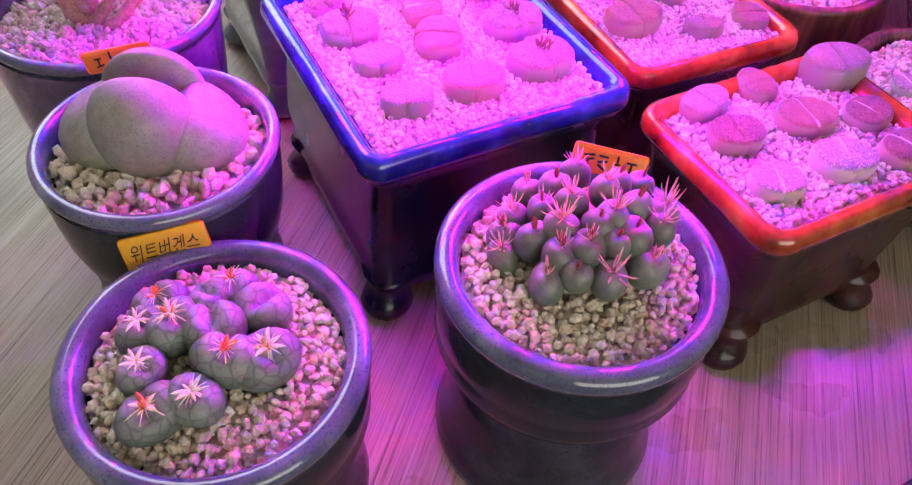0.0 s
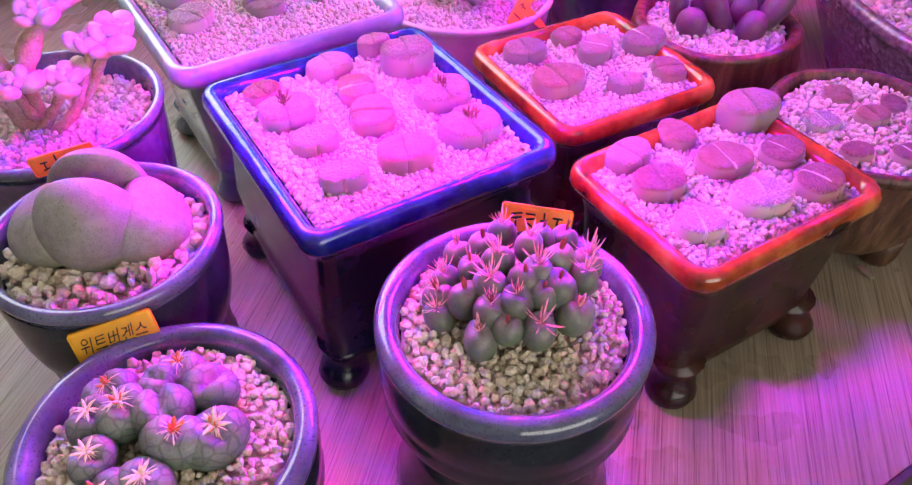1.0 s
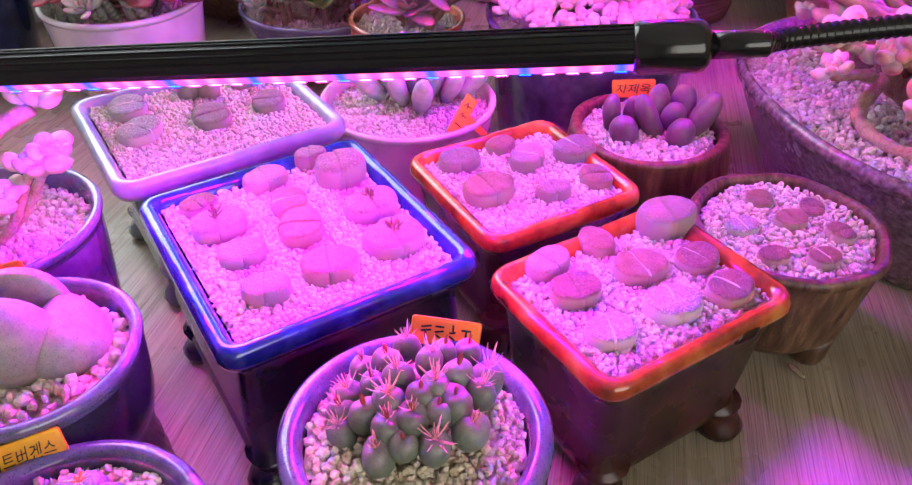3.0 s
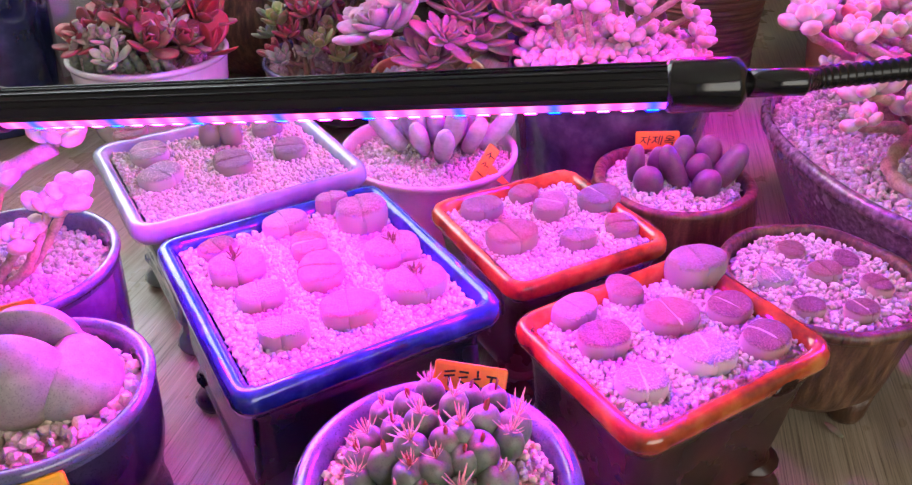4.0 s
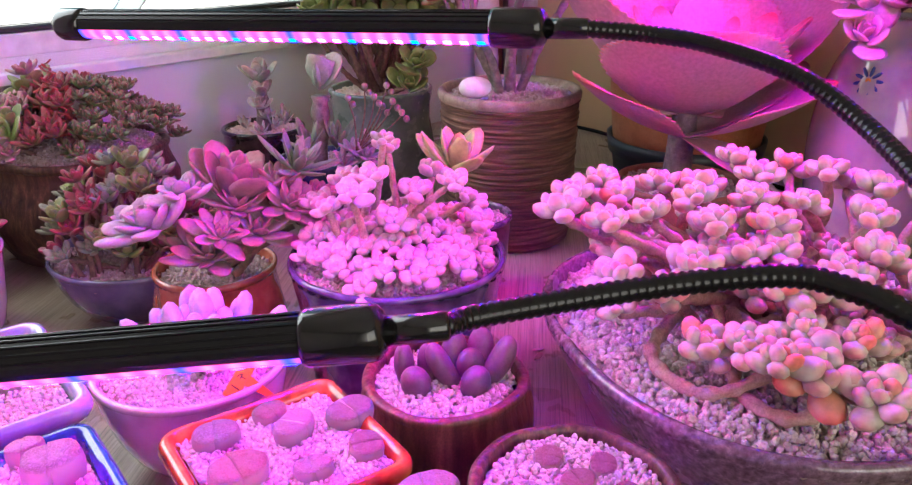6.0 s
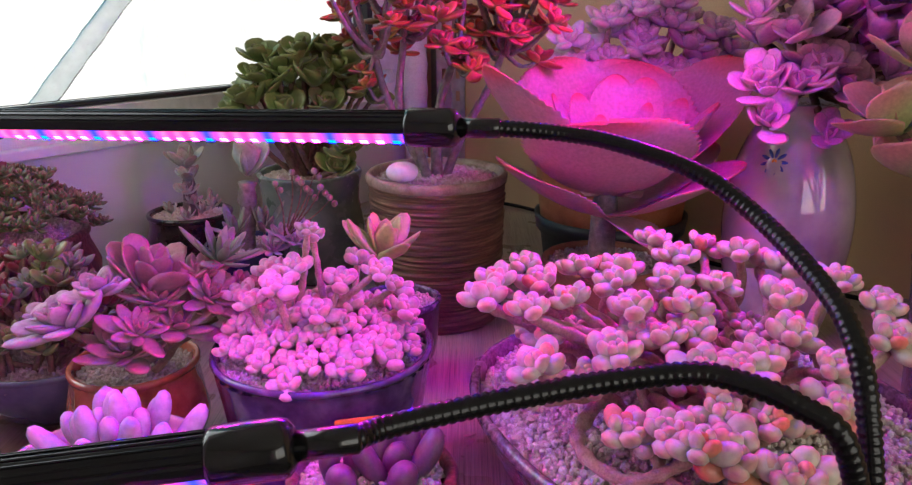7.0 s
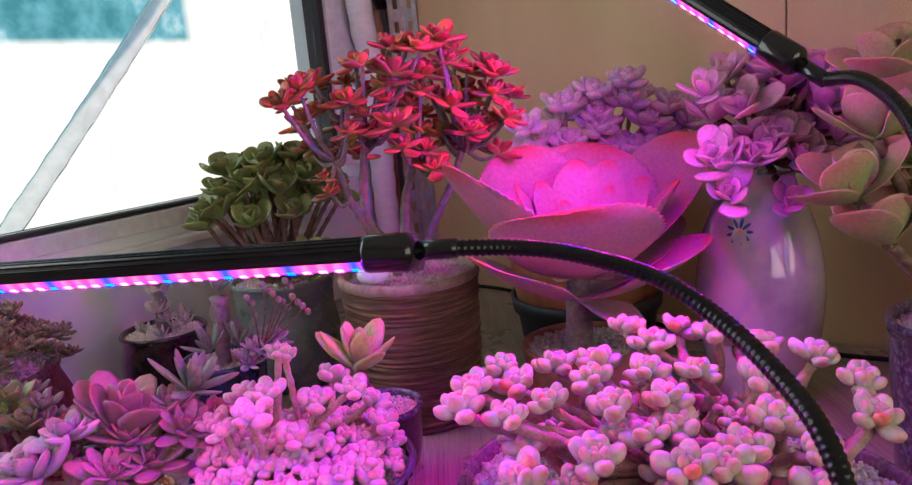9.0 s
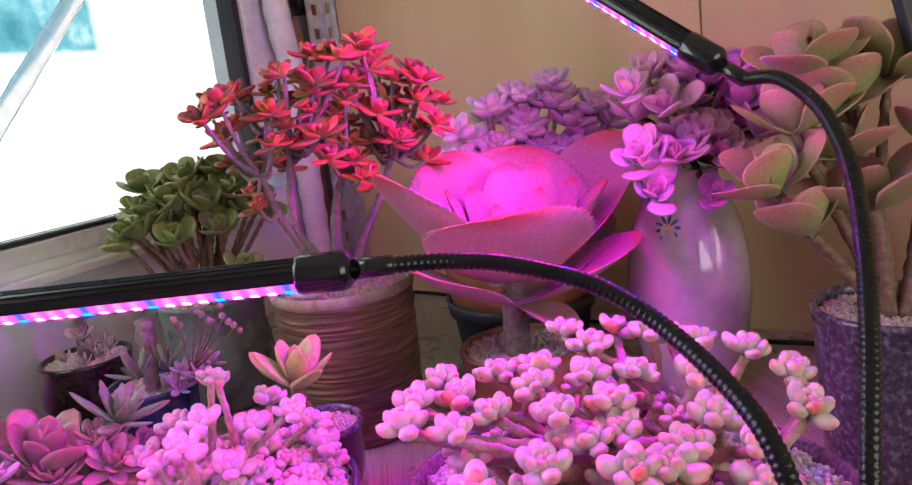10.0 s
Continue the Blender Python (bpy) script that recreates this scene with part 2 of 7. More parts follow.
MAT = {
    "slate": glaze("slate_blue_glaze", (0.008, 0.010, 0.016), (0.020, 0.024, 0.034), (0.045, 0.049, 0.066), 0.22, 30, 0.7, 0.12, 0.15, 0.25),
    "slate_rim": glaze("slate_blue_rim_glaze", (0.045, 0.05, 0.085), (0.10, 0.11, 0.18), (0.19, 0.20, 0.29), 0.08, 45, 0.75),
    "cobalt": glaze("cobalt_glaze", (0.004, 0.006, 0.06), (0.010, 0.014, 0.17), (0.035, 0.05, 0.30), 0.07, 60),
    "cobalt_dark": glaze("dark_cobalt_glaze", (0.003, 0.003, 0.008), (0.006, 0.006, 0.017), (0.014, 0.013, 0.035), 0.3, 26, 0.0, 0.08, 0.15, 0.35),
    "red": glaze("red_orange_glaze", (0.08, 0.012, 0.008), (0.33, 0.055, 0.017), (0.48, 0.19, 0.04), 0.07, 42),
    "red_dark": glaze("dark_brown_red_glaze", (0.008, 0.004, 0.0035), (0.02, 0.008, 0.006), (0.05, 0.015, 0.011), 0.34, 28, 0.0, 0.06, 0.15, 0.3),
    "pale": glaze("pale_grey_blue_glaze", (0.17, 0.20, 0.27), (0.26, 0.29, 0.36), (0.38, 0.39, 0.45), 0.15, 30, 0.1),
    "white_glaze": glaze("white_glaze", (0.50, 0.50, 0.50), (0.62, 0.62, 0.61), (0.70, 0.70, 0.69), 0.18, 25, 0.1),
    "teal": glaze("teal_grey_glaze", (0.05, 0.08, 0.085), (0.10, 0.14, 0.145), (0.18, 0.2, 0.2), 0.15, 22),
    "amber": glaze("amber_brown_glaze", (0.12, 0.04, 0.015), (0.26, 0.10, 0.03), (0.4, 0.18, 0.06), 0.12, 35),
    "cream": glaze("cream_pink_glaze", (0.45, 0.36, 0.34), (0.6, 0.5, 0.46), (0.68, 0.6, 0.56), 0.18, 25, 0.3),
    "plum": glaze("plum_glaze", (0.04, 0.025, 0.07), (0.09, 0.055, 0.14), (0.17, 0.12, 0.24), 0.16, 35),
    "lilac": glaze("lilac_speckled_glaze", (0.07, 0.040, 0.048), (0.15, 0.098, 0.115), (0.25, 0.180, 0.20), 0.3, 210, 0.5, 0.3, 0.4),
    "blue_bowl": glaze("grey_violet_glaze", (0.068, 0.064, 0.120), (0.120, 0.112, 0.195), (0.180, 0.165, 0.247), 0.18, 25),
    "navy": glaze("navy_glaze", (0.008, 0.012, 0.035), (0.016, 0.024, 0.07), (0.04, 0.05, 0.12), 0.1, 40),
    "black": glaze("black_brown_glaze", (0.01, 0.008, 0.008), (0.025, 0.018, 0.016), (0.06, 0.04, 0.035), 0.12, 40),
    "sage": glaze("sage_green_glaze", (0.09, 0.13, 0.10), (0.16, 0.21, 0.165), (0.24, 0.28, 0.22), 0.35, 18, 0.2, 0.2),
    "vase": glaze("ivory_vase_glaze", (0.36, 0.28, 0.34), (0.48, 0.42, 0.40), (0.56, 0.46, 0.40), 0.12, 20, 0.0),
    "striped": glaze("brick_red_glaze", (0.22, 0.05, 0.03), (0.4, 0.10, 0.06), (0.5, 0.17, 0.1), 0.25, 40),
    "glitter": glaze("dark_plum_speckled_glaze", (0.03, 0.02, 0.035), (0.07, 0.05, 0.08), (0.2, 0.17, 0.22), 0.3, 160, 0.0, 0.4, 0.6),
    "terracotta": clay("terracotta", (0.34, 0.11, 0.045), (0.45, 0.155, 0.065), (0.52, 0.21, 0.10), 0.75, 30),
    "terra_dark": clay("dark_terracotta", (0.20, 0.07, 0.045), (0.28, 0.10, 0.06), (0.34, 0.14, 0.09), 0.55, 40),
    "cane": clay("ribbed_brown_clay", (0.035, 0.016, 0.009), (0.13, 0.065, 0.033), (0.29, 0.165, 0.09), 0.7, 34, (0.6, 0.6, 9), 1.0, 0.002),
    "bark": clay("bark_brown_clay", (0.02, 0.010, 0.006), (0.085, 0.042, 0.022), (0.21, 0.115, 0.06), 0.4, 55, (3, 3, 0.5), 0.9, 0.002),
    "bark_red": clay("red_bark_clay", (0.035, 0.012, 0.01), (0.12, 0.04, 0.028), (0.25, 0.10, 0.06), 0.35, 45, (3, 3, 0.5), 0.9, 0.002),
    "gravel": gravel_mat("pale_gravel", [(0.50, 0.44, 0.37), (0.58, 0.54, 0.48), (0.43, 0.38, 0.31), (0.70, 0.67, 0.62), (0.49, 0.42, 0.36), (0.55, 0.50, 0.42)]),
    "gravel_tan": gravel_mat("tan_gravel", [(0.66, 0.57, 0.42), (0.74, 0.67, 0.53), (0.54, 0.45, 0.31), (0.78, 0.73, 0.62), (0.62, 0.50, 0.36)]),
    "gravel_pink": gravel_mat("pinkish_gravel", [(0.45, 0.34, 0.30), (0.56, 0.45, 0.41), (0.36, 0.27, 0.24), (0.6, 0.52, 0.48)]),
    "tag": plain("yellow_plastic", (0.83, 0.42, 0.02), 0.45, 0, 0.05, 200, 0.05),
    "tag_orange": plain("orange_plastic", (0.85, 0.26, 0.03), 0.45, 0, 0.05, 200, 0.05),
    "ink": plain("black_ink", (0.02, 0.015, 0.015), 0.6, 0, 0.1, 200, 0),
    "lamp": plain("black_anodised", (0.007, 0.007, 0.008), 0.22, 0.0, 0.1, 200, 0.03),
    "lamp_gloss": plain("glossy_black_plastic", (0.007, 0.007, 0.007), 0.14, 0, 0.1, 200, 0.02),
    "neck": plain("black_flexible_steel", (0.006, 0.006, 0.006), 0.22, 0.0, 0.1, 200, 0.03),
    "stem": clay("pinkish_stem", (0.27, 0.15, 0.12), (0.42, 0.25, 0.20), (0.52, 0.36, 0.30), 0.7, 140, (1, 1, 1), 0.8),
    "stem_grey": clay("grey_stem", (0.12, 0.09, 0.08), (0.20, 0.16, 0.14), (0.30, 0.25, 0.22), 0.75, 120, (1, 1, 1), 0.8),
    "stem_brown": clay("brown_stem", (0.10, 0.055, 0.035), (0.18, 0.10, 0.07), (0.28, 0.17, 0.12), 0.75, 150, (1, 1, 1), 0.8),
    "seam": plain("pale_cleft_skin", (0.48, 0.40, 0.38), 0.6, 0, 0.15, 300, 0.2),
    "stone": plain("white_stone", (0.66, 0.63, 0.6), 0.6, 0, 0.15, 90, 0.4),
    "petal": plain("dry_pink_petal", (0.72, 0.34, 0.36), 0.7, 0, 0.3, 600, 0.1),
    "petal_red": plain("dry_red_petal", (0.34, 0.05, 0.06), 0.6, 0, 0.3, 600, 0.1),
    "petal_dry": plain("dry_brown_petal", (0.17, 0.06, 0.06), 0.7, 0, 0.3, 600, 0.1),
    "petal_straw": plain("straw_petal", (0.84, 0.68, 0.46), 0.7, 0, 0.25, 600, 0.1),
    "petal_orange": plain("orange_petal", (0.72, 0.2, 0.06), 0.6, 0, 0.2, 600, 0.1),
    "lith_grey": lithops_mat("grey_stone_plant", (0.244, 0.205, 0.197), (0.142, 0.102, 0.095), (0.244, 0.197, 0.181)),
    "lith_tan": lithops_mat("tan_stone_plant", (0.274, 0.208, 0.166), (0.184, 0.092, 0.071), (0.283, 0.175, 0.138), 620),
    "lith_pale": lithops_mat("pale_stone_plant", (0.365, 0.354, 0.320), (0.20, 0.175, 0.18), (0.43, 0.41, 0.38), 420, 0.05),
    "lith_red": lithops_mat("red_stone_plant", (0.320, 0.231, 0.211), (0.121, 0.049, 0.056), (0.299, 0.177, 0.160), 620, 0.2),
    "lith_plain": lithops_mat("smooth_stone_plant", (0.262, 0.207, 0.199), (0.223, 0.161, 0.153), (0.253, 0.199, 0.188), 300, 0.7),
    "rock": leaf_mat("grey_green_dotted_skin", (0.235, 0.225, 0.195), (0.29, 0.26, 0.25), (0.17, 0.19, 0.08), 0.5, 0.08, 0.08, 0.3),
    "cono": leaf_mat("green_veined_skin", (0.15, 0.185, 0.15), (0.29, 0.265, 0.30), (0.06, 0.11, 0.05), 0.5, 0.2, 0.1, 0.2, veins=0.35),
    "cono_b": leaf_mat("grey_green_skin", (0.135, 0.165, 0.12), (0.26, 0.19, 0.23), (0.08, 0.12, 0.05), 0.42, 0.2, 0.1, 0.2),
    "cono_dark": leaf_mat("dark_purple_skin", (0.14, 0.05, 0.115), (0.19, 0.07, 0.15), (0.14, 0.09, 0.10), 0.5, 0.15, 0.08, 0.2),
    "pearl": leaf_mat("pale_green_pink_tipped_leaf", (0.56, 0.48, 0.41), (0.62, 0.27, 0.27), (0.48, 0.50, 0.34), 0.4, 0.2, at=(0.7, 1.0), tints=[(0.0, (0.82, 0.85, 0.8)), (0.5, (1.0, 1.0, 1.0)), (0.93, (1.1, 1.08, 1.0)), (0.96, (1.2, 0.62, 0.5)), (1.0, (1.2, 0.55, 0.45))]),
    "pearl_pink": leaf_mat("pale_pink_leaf", (0.56, 0.43, 0.43), (0.60, 0.30, 0.33), (0.46, 0.40, 0.36), 0.42, 0.18),
    "finger": leaf_mat("bluish_finger_leaf", (0.40, 0.38, 0.42), (0.44, 0.36, 0.42), (0.38, 0.4, 0.38), 0.5, 0.12),
    "eche": leaf_mat("dusty_violet_leaf", (0.34, 0.28, 0.32), (0.40, 0.24, 0.28), (0.28, 0.3, 0.24), 0.5, 0.2),
    "eche_rose": leaf_mat("rose_brown_leaf", (0.30, 0.20, 0.19), (0.36, 0.14, 0.16), (0.26, 0.26, 0.16), 0.45, 0.25),
    "grey_ros": leaf_mat("lavender_grey_leaf", (0.490, 0.385, 0.450), (0.560, 0.360, 0.410), (0.440, 0.440, 0.380), 0.5, 0.15),
    "red_leaf": leaf_mat("red_orange_leaf", (0.37, 0.095, 0.045), (0.38, 0.045, 0.04), (0.40, 0.29, 0.08), 0.36, 0.5, 0.12, 0.0, (0.45, 0.95), [(0.0, (0.45, 1.3, 0.8)), (0.35, (0.7, 0.75, 0.7)), (0.7, (1.05, 0.9, 1.0)), (0.9, (1.3, 1.9, 1.1)), (1.0, (1.5, 3.2, 1.5))]),
    "green_leaf": leaf_mat("olive_green_leaf", (0.18, 0.25, 0.075), (0.23, 0.24, 0.08), (0.27, 0.36, 0.11), 0.36, 0.35),
    "dark_red_leaf": leaf_mat("dark_red_leaf", (0.20, 0.07, 0.055), (0.30, 0.04, 0.06), (0.18, 0.20, 0.07), 0.45, 0.35),
    "moss_green": leaf_mat("dark_moss_green_leaf", (0.10, 0.15, 0.05), (0.22, 0.10, 0.07), (0.09, 0.15, 0.04), 0.45, 0.4),
    "tower_red": leaf_mat("bright_red_leaf", (0.34, 0.05, 0.05), (0.42, 0.03, 0.045), (0.22, 0.10, 0.05), 0.42, 0.3),
    "grey_green": leaf_mat("grey_green_leaf", (0.20, 0.26, 0.17), (0.26, 0.22, 0.17), (0.18, 0.27, 0.13), 0.5, 0.3),
    "yellow_leaf": leaf_mat("yellow_green_leaf", (0.46, 0.47, 0.18), (0.47, 0.33, 0.15), (0.44, 0.50, 0.24), 0.42, 0.25, at=(0.75, 1.0)),
    "frill": leaf_mat("dusty_pink_frilled_leaf", (0.44, 0.17, 0.25), (0.50, 0.06, 0.08), (0.40, 0.22, 0.24), 0.5, 0.08, 0.15, 0, (0.88, 0.99)),
    "paddle": leaf_mat("violet_paddle_leaf", (0.58, 0.32, 0.43), (0.64, 0.31, 0.41), (0.5, 0.40, 0.40), 0.42, 0.18),
    "fan": leaf_mat("green_pink_edged_leaf", (0.33, 0.33, 0.14), (0.48, 0.20, 0.17), (0.26, 0.31, 0.11), 0.4, 0.18),
    "variegated": leaf_mat("pale_variegated_leaf", (0.42, 0.45, 0.36), (0.5, 0.36, 0.3), (0.3, 0.36, 0.26), 0.5, 0.3),
}

for black_parts in ("lamp", "neck"):
    MAT[black_parts].node_tree.nodes["Principled BSDF"].inputs["Specular IOR Level"].default_value = 0.3


# ---- mesh helpers ----
def mesh_of(name, verts, faces, mat, along=None, smooth=True):
    me = bpy.data.meshes.new(name)
    me.from_pydata([tuple(v) for v in verts], [], [tuple(f) for f in faces])
    me.materials.append(mat)
    if smooth:
        me.polygons.foreach_set("use_smooth", [True] * len(me.polygons))
    if along is not None:
        me.attributes.new("along", "FLOAT", "POINT").data.foreach_set("value", [float(a) for a in along])
    me.update()
    return me


def part(name, me, parent, label="", m=None, kind=""):
    o = new(name, me)
    o.parent = parent
    if m is not None:
        o.matrix_basis = m
    return tagged(o, label, kind=kind) if label or kind else o


def thing(name, label, category, at=(0, 0, 0), turn=0.0, group=""):
    o = new(name)
    o.empty_display_size = 0.02
    o.matrix_basis = pose(*at, 0, 0, turn)
    return tagged(o, label, category, group)


def loft(rings, cap0=True, cap1=True):
    n = len(rings[0])
    v = [p for r in rings for p in r]
    f = []
    for i in range(len(rings) - 1):
        for j in range(n):
            a, b = i * n + j, i * n + (j + 1) % n
            f.append((a, b, b + n, a + n))
    if cap0:
        f.append(tuple(reversed(range(n))))
    if cap1:
        f.append(tuple(range((len(rings) - 1) * n, len(rings) * n)))
    return v, f


def circle(r, z, n=48, wob=0.0, seed=0.0):
    out = []
    for i in range(n):
        a = 2 * math.pi * i / n
        k = r * (1 + wob * noise.noise((math.cos(a) * 1.5 + seed, math.sin(a) * 1.5, z * 20)))
        out.append((k * math.cos(a), k * math.sin(a), z))
    return out


def rounded(w, d, r, z, n=7):
    out = []
    for cx, cy, a0 in ((1, 1, 0), (-1, 1, 90), (-1, -1, 180), (1, -1, 270)):
        for i in range(n):
            a = radians(a0 + 90 * i / (n - 1))
            out.append((cx * (w / 2 - r) + r * math.cos(a), cy * (d / 2 - r) + r * math.sin(a), z))
    return out


def superoval(a, b, e, z, n=64):
    out = []
    for i in range(n):
        t = 2 * math.pi * i / n
        c, s = math.cos(t), math.sin(t)
        out.append((a * math.copysign(abs(c) ** (2 / e), c), b * math.copysign(abs(s) ** (2 / e), s), z))
    return out


def box(w, d, h, r=0.0, cx=0.0, cy=0.0, z0=0.0):
    """A box with a small bevel on its upright and top edges."""
    r = max(r, 0.0004)
    rings = [rounded(w - 2 * i, d - 2 * i, max(r - i, 0.0003), z, 4) for i, z in ((r * 0.6, z0), (0, z0 + r * 0.6), (0, z0 + h - r), (r * 0.3, z0 + h - r * 0.3), (r, z0 + h))]
    return loft([[(x + cx, y + cy, z) for x, y, z in q] for q in rings])


def spline(points, steps=14):
    pts = [Vector(p) for p in points]
    pts = [2 * pts[0] - pts[1]] + pts + [2 * pts[-1] - pts[-2]]
    out = []
    for i in range(1, len(pts) - 2):
        a, b, c, d = pts[i - 1:i + 3]
        for k in range(steps):
            t = k / steps
            out.append(0.5 * (2 * b + (c - a) * t + (2 * a - 5 * b + 4 * c - d) * t * t + (3 * b - a - 3 * c + d) * t ** 3))
    out.append(pts[-2])
    return out


def resample(line, step):
    out, left = [line[0]], step
    for a, b in zip(line, line[1:]):
        seg = (b - a).length
        pos = 0.0
        while seg - pos >= left:
            pos += left
            out.append(a.lerp(b, pos / seg))
            left = step
        left -= seg - pos
    return out


def sweep(line, radius, n=10, cap=True):
    """A tube along line; radius(i, count) gives each ring's radius."""
    rings, up = [], Vector((0.13, 0.21, 1)).normalized()
    cnt = len(line)
    for i, p in enumerate(line):
        tan = (line[min(i + 1, cnt - 1)] - line[max(i - 1, 0)]).normalized()
        up = (up - tan * up.dot(tan)).normalized()
        side = tan.cross(up)
        r = radius(i, cnt)
        rings.append([tuple(p + r * (math.cos(2 * math.pi * j / n) * side + math.sin(2 * math.pi * j / n) * up)) for j in range(n)])
    return loft(rings, cap, cap)


# ---- gravel ----
def _pebble(seed):
    rnd = random.Random(seed)
    bm = bmesh.new()
    bmesh.ops.create_icosphere(bm, subdivisions=1, radius=1)
    for v in bm.verts:
        v.co *= rnd.uniform(0.72, 1.12)
    bm.verts.index_update()
    out = (np.array([v.co[:] for v in bm.verts]), [[v.index for v in f.verts] for f in bm.faces])
    bm.free()
    return out


PEBBLES = [_pebble(s) for s in range(7)]


def gravel(parent, inside, w, d, z, size, mat, seed, layers=2, heap=0.0, label="pale angular gravel filling the pot"):
    """A bed of loose grains over a plain bed; inside(x, y) tells where the pot is open."""
    rnd = random.Random(seed)
    V, F, base = [], [], 0
    step = size * 0.86
    for lay in range(layers):
        y = -d
        while y < d:
            x = -w
            while x < w:
                px, py = x + rnd.uniform(-0.45, 0.45) * step, y + rnd.uniform(-0.45, 0.45) * step
                if inside(px, py):
                    pv, pf = PEBBLES[rnd.randrange(7)]
                    s = size * 0.5 * rnd.uniform(0.7, 1.35) * np.array([rnd.uniform(0.8, 1.35), rnd.uniform(0.8, 1.2), rnd.uniform(0.6, 1.0)])
                    rot = np.array(Euler((rnd.uniform(0, 6.28), rnd.uniform(0, 6.28), rnd.uniform(0, 6.28))).to_matrix())
                    zz = z + heap * (1 - min(1, math.hypot(px / w, py / d)) ** 2) + (lay - layers + 1) * size * 0.55 + rnd.uniform(-0.2, 0.25) * size
                    V.append((pv * s) @ rot.T + np.array([px, py, zz]))
                    F += [[a + base for a in f] for f in pf]
                    base += len(pv)
                x += step
            y += step * 0.9
    y = -d
    while y < d:
        x = -w
        while x < w:
            if inside(x, y):
                zz = z + heap * (1 - min(1, math.hypot(x / w, y / d)) ** 2) - size * 0.75 + rnd.uniform(-0.1, 0.1) * size
                q = size * 0.8
                V.append(np.array([(x - q, y - q, zz), (x + q, y - q, zz + 0.2 * size), (x + q, y + q, zz), (x - q, y + q, zz - 0.1 * size)]))
                F.append([base, base + 1, base + 2, base + 3])
                base += 4
            x += size
        y += size
    me = mesh_of("gravel", np.concatenate(V), F, mat, smooth=False)
    return part("gravel", me, parent, label, kind="stuff")


# ---- leaves ----
def leaf(L, W, T, tip=3.0, base=0.35, curve=0.15, cup=0.0, n=7, k=8, wave=0.0, seed=0, margin=0, teeth=0.0):
    """A fleshy leaf along +x: widest past its middle, thick, cupped; along runs from 0 at the base to 1 at the tip."""
    V, A = [], []
    rings = []
    for i in range(n + 1):
        s = 1 - (1 - i / n) ** 1.35
        g = min(1.0, s / 0.58)
        w = W / 2 * (base + (1 - base) * (g * g * (3 - 2 * g))) * math.sqrt(max(0.0, 1 - s ** tip)) + 0.00008
        t = T / 2 * (0.75 + 0.25 * g) * math.sqrt(max(0.0, 1 - s ** (tip + 1))) + 0.00006
        w *= 1 + (teeth if i % 2 else -teeth)
        x, z0 = L * s, curve * L * s * s
        ring = []
        for j in range(k):
            a = 2 * math.pi * j / k
            y, z = w * math.cos(a), t * math.sin(a)
            ring.append((x, y, z0 + z + cup * y * y / (W / 2) + wave * W * math.sin(9 * s + 3 * a + seed) * abs(math.cos(a)) ** 3 * s))
        rings.append(ring)
        A += [max(s, abs(math.cos(2 * math.pi * j / k)) ** margin) if margin and s > 0.12 else s for j in range(k)]
    v, f = loft(rings)
    return np.array(v), f, np.array(A)


def spiral(n, e_out, e_in, s_in=0.3, start=0.0, lift=0.0, step=137.5):
    """Poses of the leaves of a rosette, outermost first: bearing, elevation and size change inwards."""
    out = []
    for i in range(n):
        q = i / max(1, n - 1)
        k = 1 + (s_in - 1) * q
        m = pose(0, 0, lift * q, 0, 0, start + step * i) @ pose(0, 0, 0, 0, -(e_out + (e_in - e_out) * q), 0) @ Matrix.Scale(k, 4)
        out.append(m @ pose(0.002 * k, 0, 0))
    return out


def joined(name, data, mats, mat, jitter=0.0, rnd=None):
    """One mesh of many transformed copies of a leaf."""
    v, f, a = data
    V, F, A = [], [], []
    for i, m in enumerate(mats):
        r = np.array(m.to_3x3())
        V.append(v @ r.T + np.array(m.translation))
        F += [[q + i * len(v) for q in g] for g in f]
        A.append(a)
    return mesh_of(name, np.concatenate(V), F, mat, np.concatenate(A))


def up_to(direction, roll=0.0):
    """Turns +z to the direction."""
    return Vector(direction).to_track_quat("Z", "Y").to_matrix().to_4x4() @ pose(0, 0, 0, 0, 0, roll)


